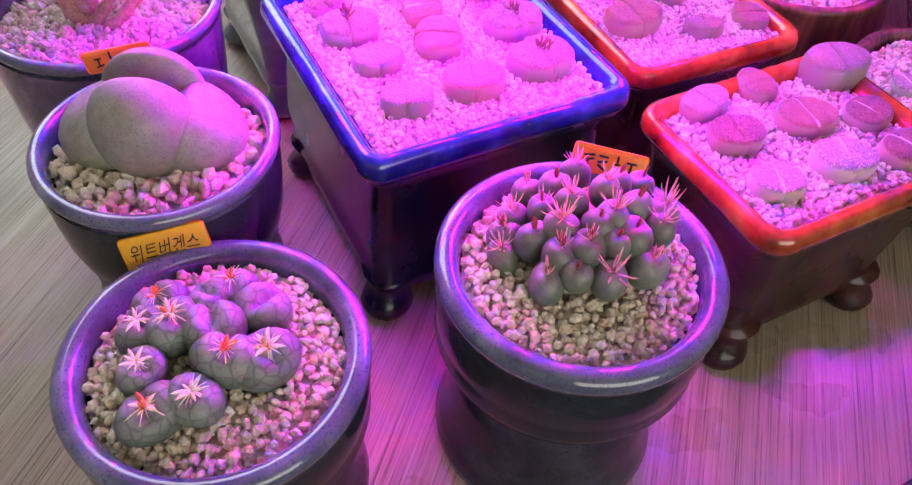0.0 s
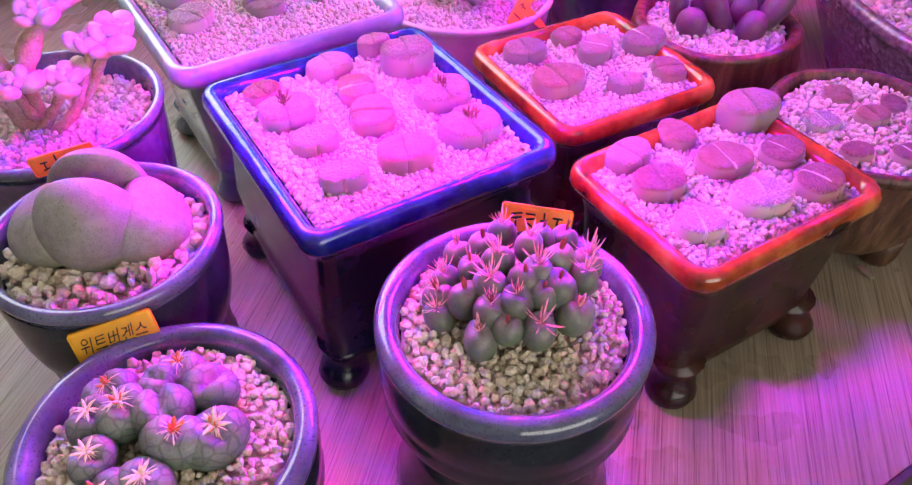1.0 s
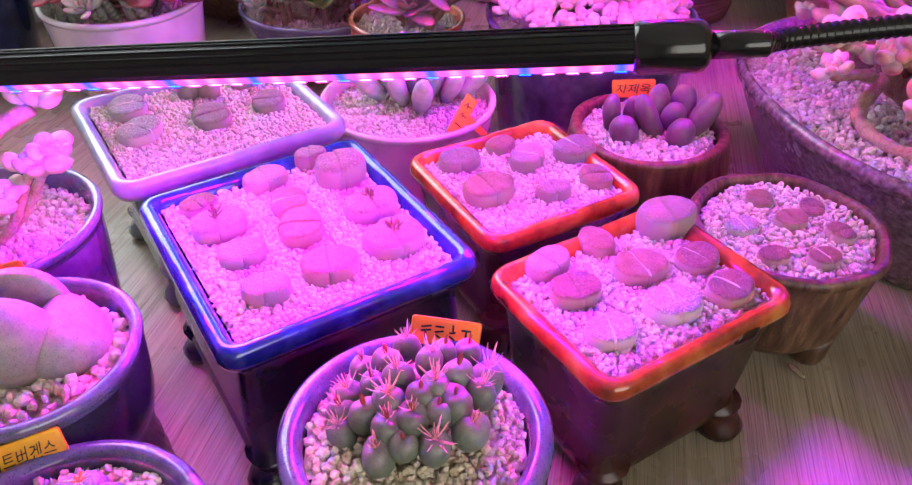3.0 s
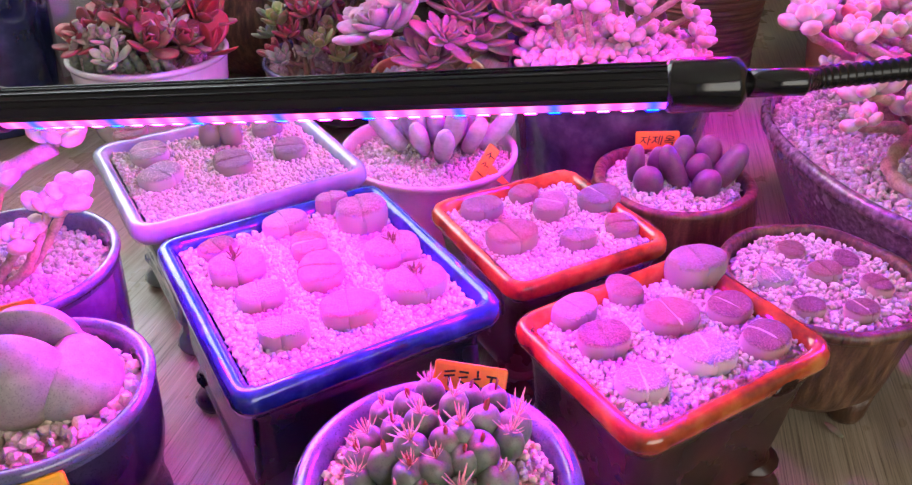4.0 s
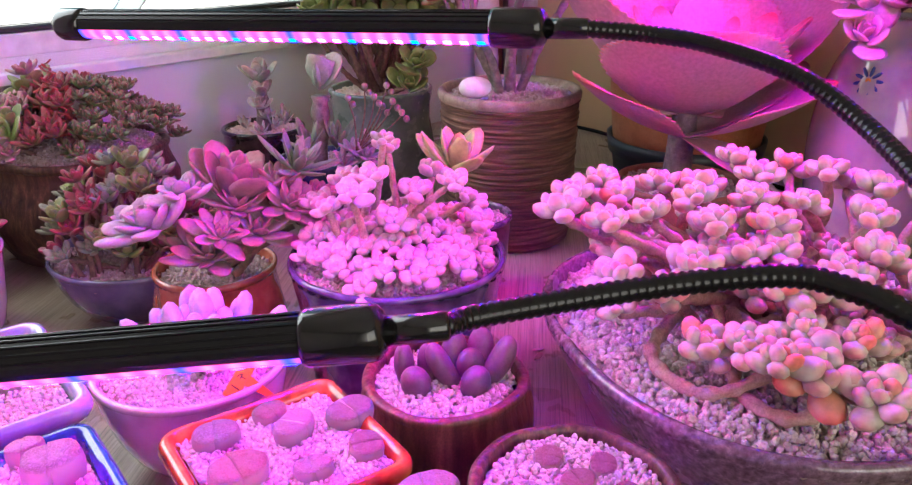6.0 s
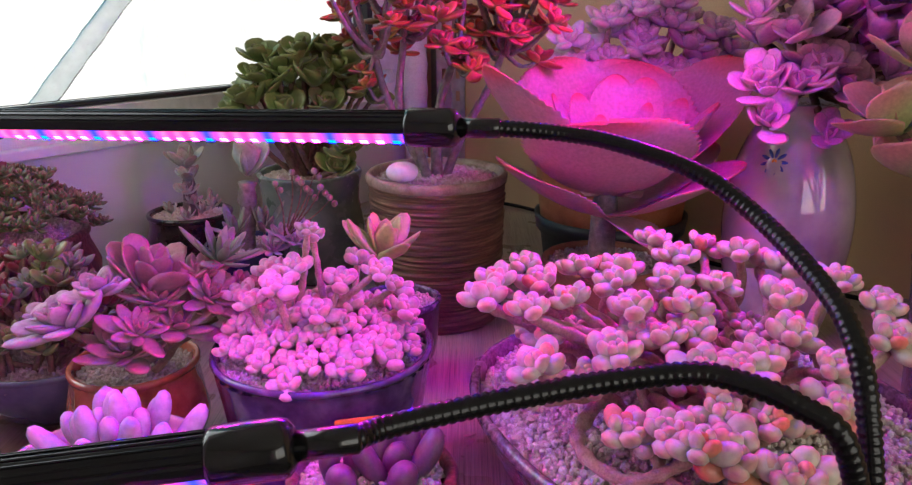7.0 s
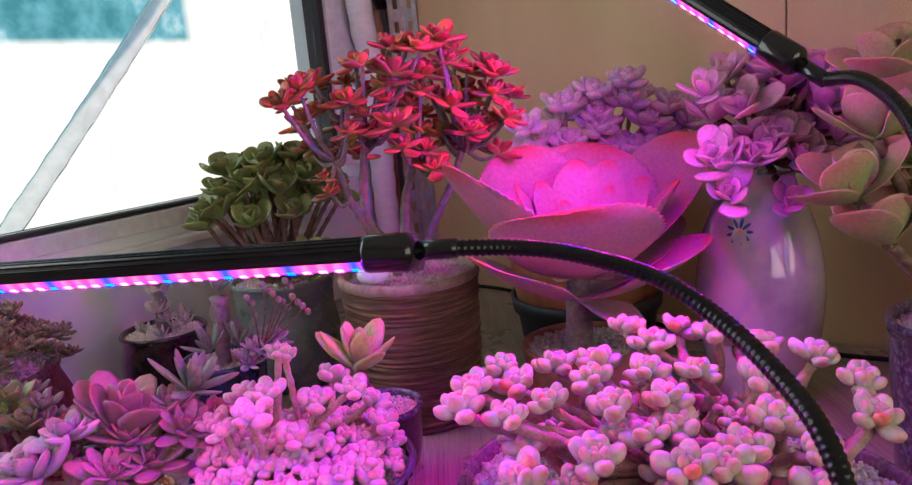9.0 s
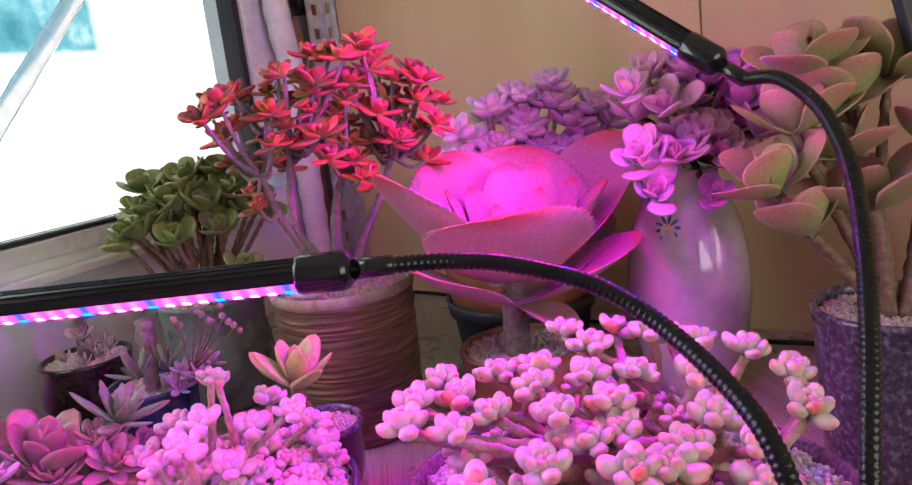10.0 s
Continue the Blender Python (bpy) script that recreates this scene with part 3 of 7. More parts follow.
def rosette_parts(plant, places, data, mat, count, e_out, e_in, s_in, scale, seed, split=True, label="", name="rosette", spread=0.5, center=None):
    """Rosettes at the places (x, y, z, size). split: each leaf a part under the heart of its rosette; else one joined mesh a rosette."""
    rnd = random.Random(seed)
    count, e_out = int(count * 1.45), e_out - 8
    variants = []
    leaf_me = mesh_of("leaf", *data[:2], mat, data[2])
    for q in range(3):
        variants.append(joined(name, data, spiral(count, e_out + 4 * q, e_in, s_in, 40 * q), mat))
    heart_me = mesh_of("heart", *loft([circle(r, z, 8) for r, z in ((0.0008, -0.004), (0.0022, 0), (0.0018, 0.002), (0.0004, 0.003))]), mat, [0.4] * 32)
    for i, p in enumerate(places):
        c = Vector(center if center is not None else (0, 0, 0))
        d = (Vector(p[:3]) - c).normalized() * spread + Vector((rnd.uniform(-0.25, 0.25), rnd.uniform(-0.3, 0.15), 1 - spread * 0.4))
        s = scale * (p[3] if len(p) > 3 else 1.0) * rnd.uniform(0.88, 1.12)
        m = Matrix.Translation(p[:3]) @ up_to(d, rnd.uniform(0, 360)) @ Matrix.Scale(s, 4)
        if split:
            h = part(name, heart_me, plant, label, m)
            for lm in spiral(count, e_out + rnd.uniform(-6, 6), e_in, s_in):
                part("leaf", leaf_me, h, "", lm @ pose(0, 0, 0, rnd.uniform(-14, 14), rnd.uniform(-9, 9), rnd.uniform(-8, 8)) @ Matrix.Scale(rnd.uniform(0.86, 1.12), 4))
        else:
            part(name, variants[i % 3], plant, label, m)


def stem(plant, points, r0, r1, mat, name="stem", knots=0.12, n=8):
    line = resample(spline(points, 10), max(r0 * 0.9, 0.0015))
    v, f = sweep(line, lambda i, c: (r0 + (r1 - r0) * i / c) * (1 + knots * math.sin(i * 1.7) + knots * 0.6 * math.sin(i * 4.1 + 1)), n)
    return part(name, mesh_of(name, v, f, mat), plant)


# ---- the room: table, walls, windows ----
WALL_P, WALL_D = Vector((0.603, 1.875, 0)), Vector((-0.777, -0.629, 0))   # corner, and along the window wall
PANEL_D = Vector((0.5, -0.866, 0))                                       # along the tan wall
FLOOR_Z, CEIL_Z = -0.76, 1.65


def wall_frame(origin, along, z=0.0):
    """x along the wall, y out of the room, z up."""
    x = Vector(along).normalized()
    zz = Vector((0, 0, 1))
    y = zz.cross(x)
    m = Matrix((x, y, zz)).transposed().to_4x4()
    m.translation = (origin[0], origin[1], z)
    return m


def slab(name, m, x0, x1, y0, y1, z0, z1, mat, parent=None, label="", bev=0.002):
    v, f = box(x1 - x0, y1 - y0, z1 - z0, bev, (x0 + x1) / 2, (y0 + y1) / 2, z0)
    o = new(name, mesh_of(name, v, f, mat, smooth=False))
    o.matrix_basis = m
    o.parent = parent
    if label:
        tagged(o, label)
    return o


def structure(o, label, category):
    return tagged(o, label, category, kind="structure")


m_grey_wall = clay("grey_painted_plaster", (0.70, 0.72, 0.72), (0.77, 0.79, 0.79), (0.82, 0.84, 0.84), 0.85, 6, None, 0.15)
m_white_wall = clay("off_white_plaster", (0.55, 0.54, 0.51), (0.62, 0.61, 0.58), (0.68, 0.67, 0.64), 0.9, 4, None, 0.15)
m_panel = clay("tan_wood_panel", (0.48, 0.30, 0.15), (0.57, 0.37, 0.195), (0.63, 0.42, 0.235), 0.6, 5, (1, 1, 0.2), 0.05)
m_alu = plain("grey_window_aluminium", (0.70, 0.71, 0.70), 0.4, 0.1, 0.12, 60, 0.1)
m_gasket = plain("black_window_seal", (0.02, 0.02, 0.02), 0.7, 0, 0.2, 100, 0.1)
m_white = plain("white_plastic", (0.72, 0.72, 0.70), 0.45, 0, 0.08, 60, 0.2)
m_galv = plain("galvanised_steel", (0.5, 0.49, 0.46), 0.45, 0.7, 0.2, 50, 0.2)


def table_material():
    m, nt, p = nodes_of("pale_wood_veneer")
    g1 = noise_tex(nt, 1.0, 7, "Object", (900, 9, 5, 44), 0.8)
    g2 = noise_tex(nt, 1.0, 4, "Object", (70, 2.5, 2, 44), 0.6)
    c = ramp(nt, g1, [(0.36, (0.10, 0.075, 0.05)), (0.47, (0.30, 0.25, 0.18)), (0.7, (0.46, 0.39, 0.30))])
    c = mix(nt, 1.0, c, ramp(nt, g2, [(0.3, (0.8, 0.78, 0.75)), (0.7, (1.1, 1.1, 1.1))]), "MULTIPLY")
    c = mix(nt, 1.0, c, ramp(nt, noise_tex(nt, 9, 4), [(0.3, (0.85, 0.85, 0.85)), (0.7, (1.05, 1.05, 1.05))]), "MULTIPLY")
    nt.links.new(c, p.inputs["Base Color"])
    nt.links.new(ramp(nt, noise_tex(nt, 14, 3), [(0.3, (0.24,) * 3), (0.7, (0.40,) * 3)]), p.inputs["Roughness"])
    bump(nt, p, g1, 0.25, 0.0004)
    return m


m_table = table_material()
m_dark_edge = plain("dark_table_edge", (0.05, 0.04, 0.035), 0.5, 0, 0.2, 80, 0.1)
TABLE = pose(0.25, 0.176, 0, 0, 0, 29)
tab = thing("plant_table", "pale wood-veneer table with a dark front edge crowded with potted plants", "table", (0.25, 0.176, -0.76), 29)
TOP = [TABLE @ Vector((-0.78, 0.004, 0)), TABLE @ Vector((1.08, 0.004, 0)), WALL_P + 1.12 * PANEL_D + Vector((-0.01, -0.012, 0)), WALL_P + Vector((-0.002, -0.012, 0)), WALL_P + 1.42 * WALL_D + Vector((0.008, -0.010, 0))]
_in = tab.matrix_basis.inverted()
v, f = loft([[tuple(_in @ Vector((p.x, p.y, z))) for p in TOP] for z in (-0.022, 0.0)])
part("tabletop", mesh_of("tabletop", v, f, m_table, smooth=False), tab, "pale streaked wood veneer top")
slab("edge_strip", pose(0, 0, 0.76), -0.78, 1.08, -0.001, 0.0035, -0.024, 0.001, m_dark_edge, tab, "dark edge strip", 0.001)
for sx, sy in ((-0.72, 0.05), (1.0, 0.05), (-0.35, 0.85), (0.86, 0.85)):
    slab("leg", pose(0, 0, 0), sx - 0.02, sx + 0.02, sy - 0.02, sy + 0.02, 0, 0.737, m_dark_edge, tab)

WIN = wall_frame(WALL_P, WALL_D)          # local x: from the corner along the window wall; local y: towards the room is minus
side = 1 if (WIN.to_3x3() @ Vector((0, 1, 0))).dot(Vector((-0.629, 0.777, 0))) > 0 else -1


def wslab(name, m, sgn, x0, x1, y0, y1, z0, z1, mat, parent=None, label="", bev=0.002):
    a, b = sorted((sgn * y0, sgn * y1))
    return slab(name, m, x0, x1, a, b, z0, z1, mat, parent, label, bev)


WX0, WX1, WZ0, WZ1 = 0.105, 1.75, 0.255, 1.30      # opening of window_1
wall_w = new("wall_window")
structure(wall_w, "grey plaster wall below and beside the window", "wall")
wslab("wall_below", WIN, side, -0.14, 3.0, 0, 0.16, FLOOR_Z, WZ0, m_grey_wall, wall_w)
wslab("wall_above", WIN, side, -0.14, 3.0, 0, 0.16, WZ1, CEIL_Z, m_grey_wall, wall_w)
wslab("wall_pier", WIN, side, -0.14, WX0, 0, 0.16, WZ0, WZ1, m_grey_wall, wall_w)
wslab("wall_pier", WIN, side, WX1, 3.0, 0, 0.16, WZ0, WZ1, m_grey_wall, wall_w)

win = new("window_1")
structure(win, "aluminium window with hazy bright glass and a white ledge", "window")
wslab("window_frame", WIN, side, WX0, WX0 + 0.055, -0.004, 0.06, WZ0 + 0.03, WZ1, m_alu, win, "grey aluminium upright")
wslab("window_frame", WIN, side, WX0 + 0.055, WX1, -0.004, 0.06, WZ0 - 0.012, WZ0 + 0.018, m_alu, win, "grey aluminium bottom rail")
wslab("window_frame", WIN, side, WX0 + 0.055, WX1, -0.004, 0.06, WZ1 - 0.04, WZ1, m_alu, win)
wslab("window_frame", WIN, side, WX1 - 0.05, WX1, -0.003, 0.06, WZ0 + 0.018, WZ1 - 0.04, m_alu, win)
wslab("seal", WIN, side, WX0 + 0.056, WX0 + 0.072, 0.004, 0.05, WZ0 + 0.019, WZ1 - 0.041, m_gasket, win, "black rubber seal")
wslab("seal", WIN, side, WX0 + 0.073, WX1 - 0.051, 0.004, 0.05, WZ0 + 0.019, WZ0 + 0.026, m_gasket, win, "black rubber seal")
wslab("window_sill", WIN, side, 0.14, WX1 + 0.1, -0.03, -0.0045, WZ0 - 0.045, WZ0 - 0.03, m_white, win, "white ledge under the window")


def glass_material():
    m, nt, p = nodes_of("hazy_glass")
    p.inputs["Transmission Weight"].default_value, p.inputs["Roughness"].default_value, p.inputs["IOR"].default_value = 1.0, 0.02, 1.1
    p.inputs["Base Color"].default_value = (0.97, 1.0, 1.0, 1)
    return m


pane = wslab("pane", WIN, side, WX0 + 0.0725, WX1 - 0.0505, 0.024, 0.028, WZ0 + 0.0265, WZ1 - 0.0415, glass_material(), win, "hazy glass pane", 0.0005)
pane.visible_shadow = False


def backdrop_material():
    """Bright white outdoors with a pale wall and blue-green foliage seen through film."""
    m = bpy.data.materials.new("bright_outdoors")
    m.use_nodes = True
    nt = m.node_tree
    nt.nodes.clear()
    out = nt.nodes.new("ShaderNodeOutputMaterial")
    em = nt.nodes.new("ShaderNodeEmission")
    tc, sp = nt.nodes.new("ShaderNodeTexCoord"), nt.nodes.new("ShaderNodeSeparateXYZ")
    nt.links.new(tc.outputs["Object"], sp.inputs[0])
    wall = ramp(nt, noise_tex(nt, 2.6, 8, "Object", (2.2, 1, 0.7), 0.7), [(0.28, (0.42, 0.50, 0.51)), (0.40, (0.58, 0.57, 0.54)), (0.58, (0.74, 0.71, 0.67))])
    far = ramp(nt, noise_tex(nt, 9.0, 6), [(0.35, (0.04, 0.16, 0.19)), (0.55, (0.10, 0.27, 0.32)), (0.72, (0.32, 0.45, 0.48))])

    def above(sock, edge, soft):
        mr = nt.nodes.new("ShaderNodeMapRange")
        mr.inputs["From Min"].default_value, mr.inputs["From Max"].default_value = edge - soft, edge + soft
        nt.links.new(sock, mr.inputs["Value"])
        return mr.outputs[0]
    both = nt.nodes.new("ShaderNodeMath")
    both.operation = "MULTIPLY"
    nt.links.new(above(sp.outputs["Z"], 0.70, 0.015), both.inputs[0])
    nt.links.new(above(sp.outputs["X"], -0.64, 0.02), both.inputs[1])
    c = mix(nt, both.outputs[0], wall, far)
    nt.links.new(c, em.inputs[0])
    em.inputs[1].default_value = DAY_WINDOW
    nt.links.new(em.outputs[0], out.inputs[0])
    return m


back = wslab("backdrop", WIN, side, -4.0, 5.0, 1.5, 1.52, -0.8, 2.6, backdrop_material())
structure(back, "bright white outdoors behind the window", "backdrop")


_c = WIN @ Vector((1.37, side * 0.012, 0.82))
area("daylight_window_1", look(_c, _c + WIN.to_3x3() @ Vector((-0.04, -side, -0.04))), 0.62, 0.88, DAY_SKY, (0.95, 0.98, 1.0))


def inside_point(x, y, z):
    """A point beside the window wall: x from the corner, y into the room."""
    return WIN @ Vector((x, -side * y, z))


brace = thing("diagonal_pipe", "pale film-wrapped pipe slanting across the outside of the window", "pipe")
v, f = sweep(resample(spline([inside_point(0.82, -0.19, 0.24), inside_point(0.585, -0.19, 0.485), inside_point(0.15, -0.19, 0.95)]), 0.02), lambda i, c: 0.0185 + 0.0006 * math.sin(i * 2.3) + 0.0005 * math.sin(i * 5.1), 12)
m_film = plain("grey_white_film", (0.80, 0.86, 0.87), 0.35, 0, 0.15, 40, 0.8)
_p = m_film.node_tree.nodes["Principled BSDF"]
_p.inputs["Transmission Weight"].default_value, _p.inputs["IOR"].default_value = 0.75, 1.12
part("tube", mesh_of("tube", v, f, m_film), brace)

# the corner: wrapped pipe, cable with a black holder, slotted angle post, and the tan panelled wall
pipe = thing("wrapped_pipe", "white tape-wrapped pipe rising in the window corner", "pipe")
v, f = sweep(resample(spline([inside_point(0.075, 0.04, -0.0), inside_point(0.075, 0.04, 0.4), inside_point(0.08, 0.04, 0.52), inside_point(0.105, 0.045, 0.72), inside_point(0.12, 0.045, CEIL_Z - 0.01)]), 0.008), lambda i, c: 0.027 + 0.0012 * math.sin(i * 0.9), 14)
part("tube", mesh_of("tube", v, f, clay("white_tape", (0.74, 0.73, 0.70), (0.82, 0.81, 0.79), (0.87, 0.86, 0.84), 0.6, 30, (1, 1, 4), 0.5)), pipe)
cable = thing("cable", "grey cable with a black plug holder in the window corner", "cable")
v, f = sweep(resample(spline([inside_point(0.012, 0.045, 0.0), inside_point(0.012, 0.045, 0.4), inside_point(0.015, 0.045, 0.58), inside_point(0.03, 0.045, 0.75), inside_point(0.035, 0.045, 1.6)]), 0.01), lambda i, c: 0.008, 10)
part("cord", mesh_of("cord", v, f, plain("grey_rubber", (0.16, 0.15, 0.14), 0.6)), cable)
v, f = sweep(resample(spline([inside_point(0.018, 0.046, 0.62), inside_point(0.024, 0.046, 0.68), inside_point(0.034, 0.046, 0.80)]), 0.01), lambda i, c: 0.024 - (0.004 if i < 2 else 0), 12)
part("holder", mesh_of("holder", v, f, MAT["lamp_gloss"]), cable, "black plastic holder")

PAN = wall_frame(WALL_P, PANEL_D)
pside = 1 if (PAN.to_3x3() @ Vector((0, 1, 0))).dot(Vector((0.866, 0.5, 0))) > 0 else -1
wall_t = new("wall_panelled")
structure(wall_t, "tan wood-panelled wall with thin vertical joints", "wall")
for i, (a, b) in enumerate(((0.0, 0.93), (0.9325, 1.85), (1.8525, 3.0))):
    wslab("panel", PAN, pside, a, b, 0.0, 0.02, FLOOR_Z, CEIL_Z, m_panel, wall_t)
wslab("panel_backing", PAN, pside, 0, 3.0, 0.0205, 0.12, FLOOR_Z, CEIL_Z, m_dark_edge, wall_t)
post = thing("slotted_angle_post", "galvanised slotted angle post against the tan wall", "post")


def slotted(w, z0, z1, t=0.002, pitch=0.05):
    """A flat strip with oblong slots through it, as a mesh with real openings."""
    v, f = [], []

    def quad(a, b, c, d):
        k = len(v)
        v.extend([a, b, c, d])
        f.append((k, k + 1, k + 2, k + 3))
    z = z0
    while z < z1:
        sw, s0, s1 = w * 0.16, z + pitch * 0.25, z + pitch * 0.7
        for xa, xb, za, zb in ((0, w, z, s0), (0, w / 2 - sw, s0, s1), (w / 2 + sw, w, s0, s1), (0, w, s1, z + pitch)):
            for yy in (0, t):
                quad((xa, yy, za), (xb, yy, za), (xb, yy, zb), (xa, yy, zb))
        z += pitch
    return v, f


for nm, turn in (("flange", 0), ("flange", 90)):
    v, f = slotted(0.044, 0, CEIL_Z - 0.01)
    o = part(nm, mesh_of(nm, v, f, m_galv, smooth=False), post)
    o.matrix_basis = PAN @ pose(0.10 if turn == 0 else 0.10, -pside * 0.004 if turn == 0 else -pside * 0.004, 0, 0, 0, 0 if turn == 0 else (-90 if pside > 0 else 90))

LP, RP = WALL_P + 3.0 * WALL_D, WALL_P + 3.0 * PANEL_D
BK = LP + RP - WALL_P
for nm, a, b in (("wall_left", LP, BK), ("wall_back", RP, BK)):
    mm = wall_frame(a, b - a)
    L = (b - a).length
    inward = (Vector((0.3, 0.6, 0)) - (a + b) / 2)
    sg = -1 if (mm.to_3x3() @ Vector((0, 1, 0))).dot(inward) > 0 else 1
    w = new(nm)
    structure(w, "plain off-white room wall", "wall")
    if nm == "wall_left":
        wslab("wall_panel", mm, sg, 0, L, 0, 0.12, FLOOR_Z, CEIL_Z, m_white_wall, w)
    else:
        for x0, x1, z0, z1 in ((0, L, FLOOR_Z, 0.1), (0, L, 1.4, CEIL_Z), (0, 0.4, 0.1, 1.4), (L - 0.6, L, 0.1, 1.4)):
            wslab("wall_panel", mm, sg, x0, x1, 0, 0.12, z0, z1, m_white_wall, w)
        # Assumed opening, never in view: added to give the neutral light from behind.
        c = mm @ Vector((L / 2 - 0.1, sg * 0.03, 0.75))
        area("daylight_unseen_opening", look(c, c + inward.normalized()), L - 1.05, 1.25, DAY_ROOM, WARM)
room = [LP, BK, RP, WALL_P]
for nm, z0, z1, mat, lab in (("floor", FLOOR_Z - 0.05, FLOOR_Z, m_dark_edge, "dark room floor"), ("ceiling", CEIL_Z, CEIL_Z + 0.05, m_white_wall, "off-white ceiling")):
    v, f = loft([[(p.x, p.y, z) for p in room] for z in (z0, z1)])
    structure(new(nm, mesh_of(nm, v, f, mat, smooth=False)), lab, nm)


# ---- pots ----
def round_pot(name, label, at, rim_r, height, mats, profile, rim_w=0.0085, soil=0.009, grain=0.0042, gmat="gravel", seed=1, heap=0.002, wob=0.0, feet=0, foot_mat=None, ribs=0, swirl=0.0, group="round flower pots"):
    """A turned pot: profile gives (share of the rim's radius, share of the height) from the foot up."""
    o = thing(name, label, "flower pot", (at[0], at[1], 0), at[2] if len(at) > 2 else 0, group)
    z0 = 0.0
    if feet:
        z0 = 0.16 * height if feet == 3 else 0.1 * height
        for i in range(feet):
            a = 2 * math.pi * (i + 0.3) / feet
            r = rim_r * 0.62
            fr = 0.17 * rim_r
            rings = [[(x + r * math.cos(a), y + r * math.sin(a), z) for x, y, z in circle(fr * k, zz, 14)] for k, zz in ((0.7, 0), (1.0, z0 * 0.2), (1.15, z0 * 0.55), (1.2, z0 * 1.0), (1.3, z0 + 0.012))]
            v, f = loft(rings)
            part("foot", mesh_of("foot", v, f, MAT[foot_mat or mats[0]]), o)
    n = 72 if ribs else 56
    rings = []
    for k, (pr, pz) in enumerate(profile):
        c = circle(rim_r * pr, z0 + (height - z0) * pz, n, wob, seed)
        if ribs and 0.08 < pz < 0.95:
            c = [(x * (1 + (ribs if i % 2 else -ribs)), y * (1 + (ribs if i % 2 else -ribs)), z) for i, (x, y, z) in enumerate(c)]
        if swirl and pz > 0.02:
            c = [(x * g, y * g, z) for (x, y, z), g in ((q, 1 + swirl * math.sin(9 * math.atan2(q[1], q[0]) + 5.5 * pz)) for q in c)]
        rings.append(c)
    v, f = loft(rings, True, False)
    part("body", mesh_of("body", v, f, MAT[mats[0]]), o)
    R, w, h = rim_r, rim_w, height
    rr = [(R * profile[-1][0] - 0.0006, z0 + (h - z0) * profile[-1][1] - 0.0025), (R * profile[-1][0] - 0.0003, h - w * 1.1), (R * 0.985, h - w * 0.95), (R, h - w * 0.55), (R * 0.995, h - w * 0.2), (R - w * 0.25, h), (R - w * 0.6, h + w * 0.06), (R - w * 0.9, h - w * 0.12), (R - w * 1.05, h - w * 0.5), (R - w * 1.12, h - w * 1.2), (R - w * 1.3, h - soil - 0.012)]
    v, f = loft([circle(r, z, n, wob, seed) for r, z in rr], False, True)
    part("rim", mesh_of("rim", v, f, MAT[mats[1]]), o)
    ri = R - w * 1.1
    gravel(o, lambda x, y: math.hypot(x, y) < ri - grain * 0.3, ri, ri, h - soil, grain, MAT[gmat], seed, heap=heap)
    return o


FOOTED = [(0.86, 0), (0.915, 0.02), (0.925, 0.07), (0.89, 0.13), (0.85, 0.20), (0.83, 0.27), (0.82, 0.30), (0.80, 0.36), (0.79, 0.40), (0.755, 0.45), (0.76, 0.50), (0.84, 0.55), (0.93, 0.60), (0.975, 0.66), (0.96, 0.70), (0.975, 0.74), (0.985, 0.82), (0.975, 0.88), (0.96, 0.915), (0.965, 0.93)]
RINGED = [(0.82, 0), (0.88, 0.03), (0.89, 0.12), (0.86, 0.17), (0.88, 0.22), (0.84, 0.28), (0.86, 0.33), (0.80, 0.40), (0.84, 0.47), (0.82, 0.52), (0.90, 0.60), (0.94, 0.68), (0.96, 0.78), (0.975, 0.88), (0.975, 0.93)]
BOWL = [(0.5, 0), (0.58, 0.05), (0.72, 0.2), (0.84, 0.42), (0.92, 0.65), (0.97, 0.86), (0.98, 0.93)]
CUP = [(0.62, 0), (0.7, 0.04), (0.84, 0.2), (0.9, 0.4), (0.93, 0.62), (0.96, 0.85), (0.97, 0.93)]
STRAIGHT = [(0.80, 0), (0.83, 0.015), (0.86, 0.25), (0.9, 0.5), (0.94, 0.75), (0.97, 0.92)]
JAR = [(0.7, 0), (0.78, 0.03), (0.98, 0.25), (1.06, 0.45), (1.04, 0.65), (0.95, 0.85), (0.96, 0.93)]

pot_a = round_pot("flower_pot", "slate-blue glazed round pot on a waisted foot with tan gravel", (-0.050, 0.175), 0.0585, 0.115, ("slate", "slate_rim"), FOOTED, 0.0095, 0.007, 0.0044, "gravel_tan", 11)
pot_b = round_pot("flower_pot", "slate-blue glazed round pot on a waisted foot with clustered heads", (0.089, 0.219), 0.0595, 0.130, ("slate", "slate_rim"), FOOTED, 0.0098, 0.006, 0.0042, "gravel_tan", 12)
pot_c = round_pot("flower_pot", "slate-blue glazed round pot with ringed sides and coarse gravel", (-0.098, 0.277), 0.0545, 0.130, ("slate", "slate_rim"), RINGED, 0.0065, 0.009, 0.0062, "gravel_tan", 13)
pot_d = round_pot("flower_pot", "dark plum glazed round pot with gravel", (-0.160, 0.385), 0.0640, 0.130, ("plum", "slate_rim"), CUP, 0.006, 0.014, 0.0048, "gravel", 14)


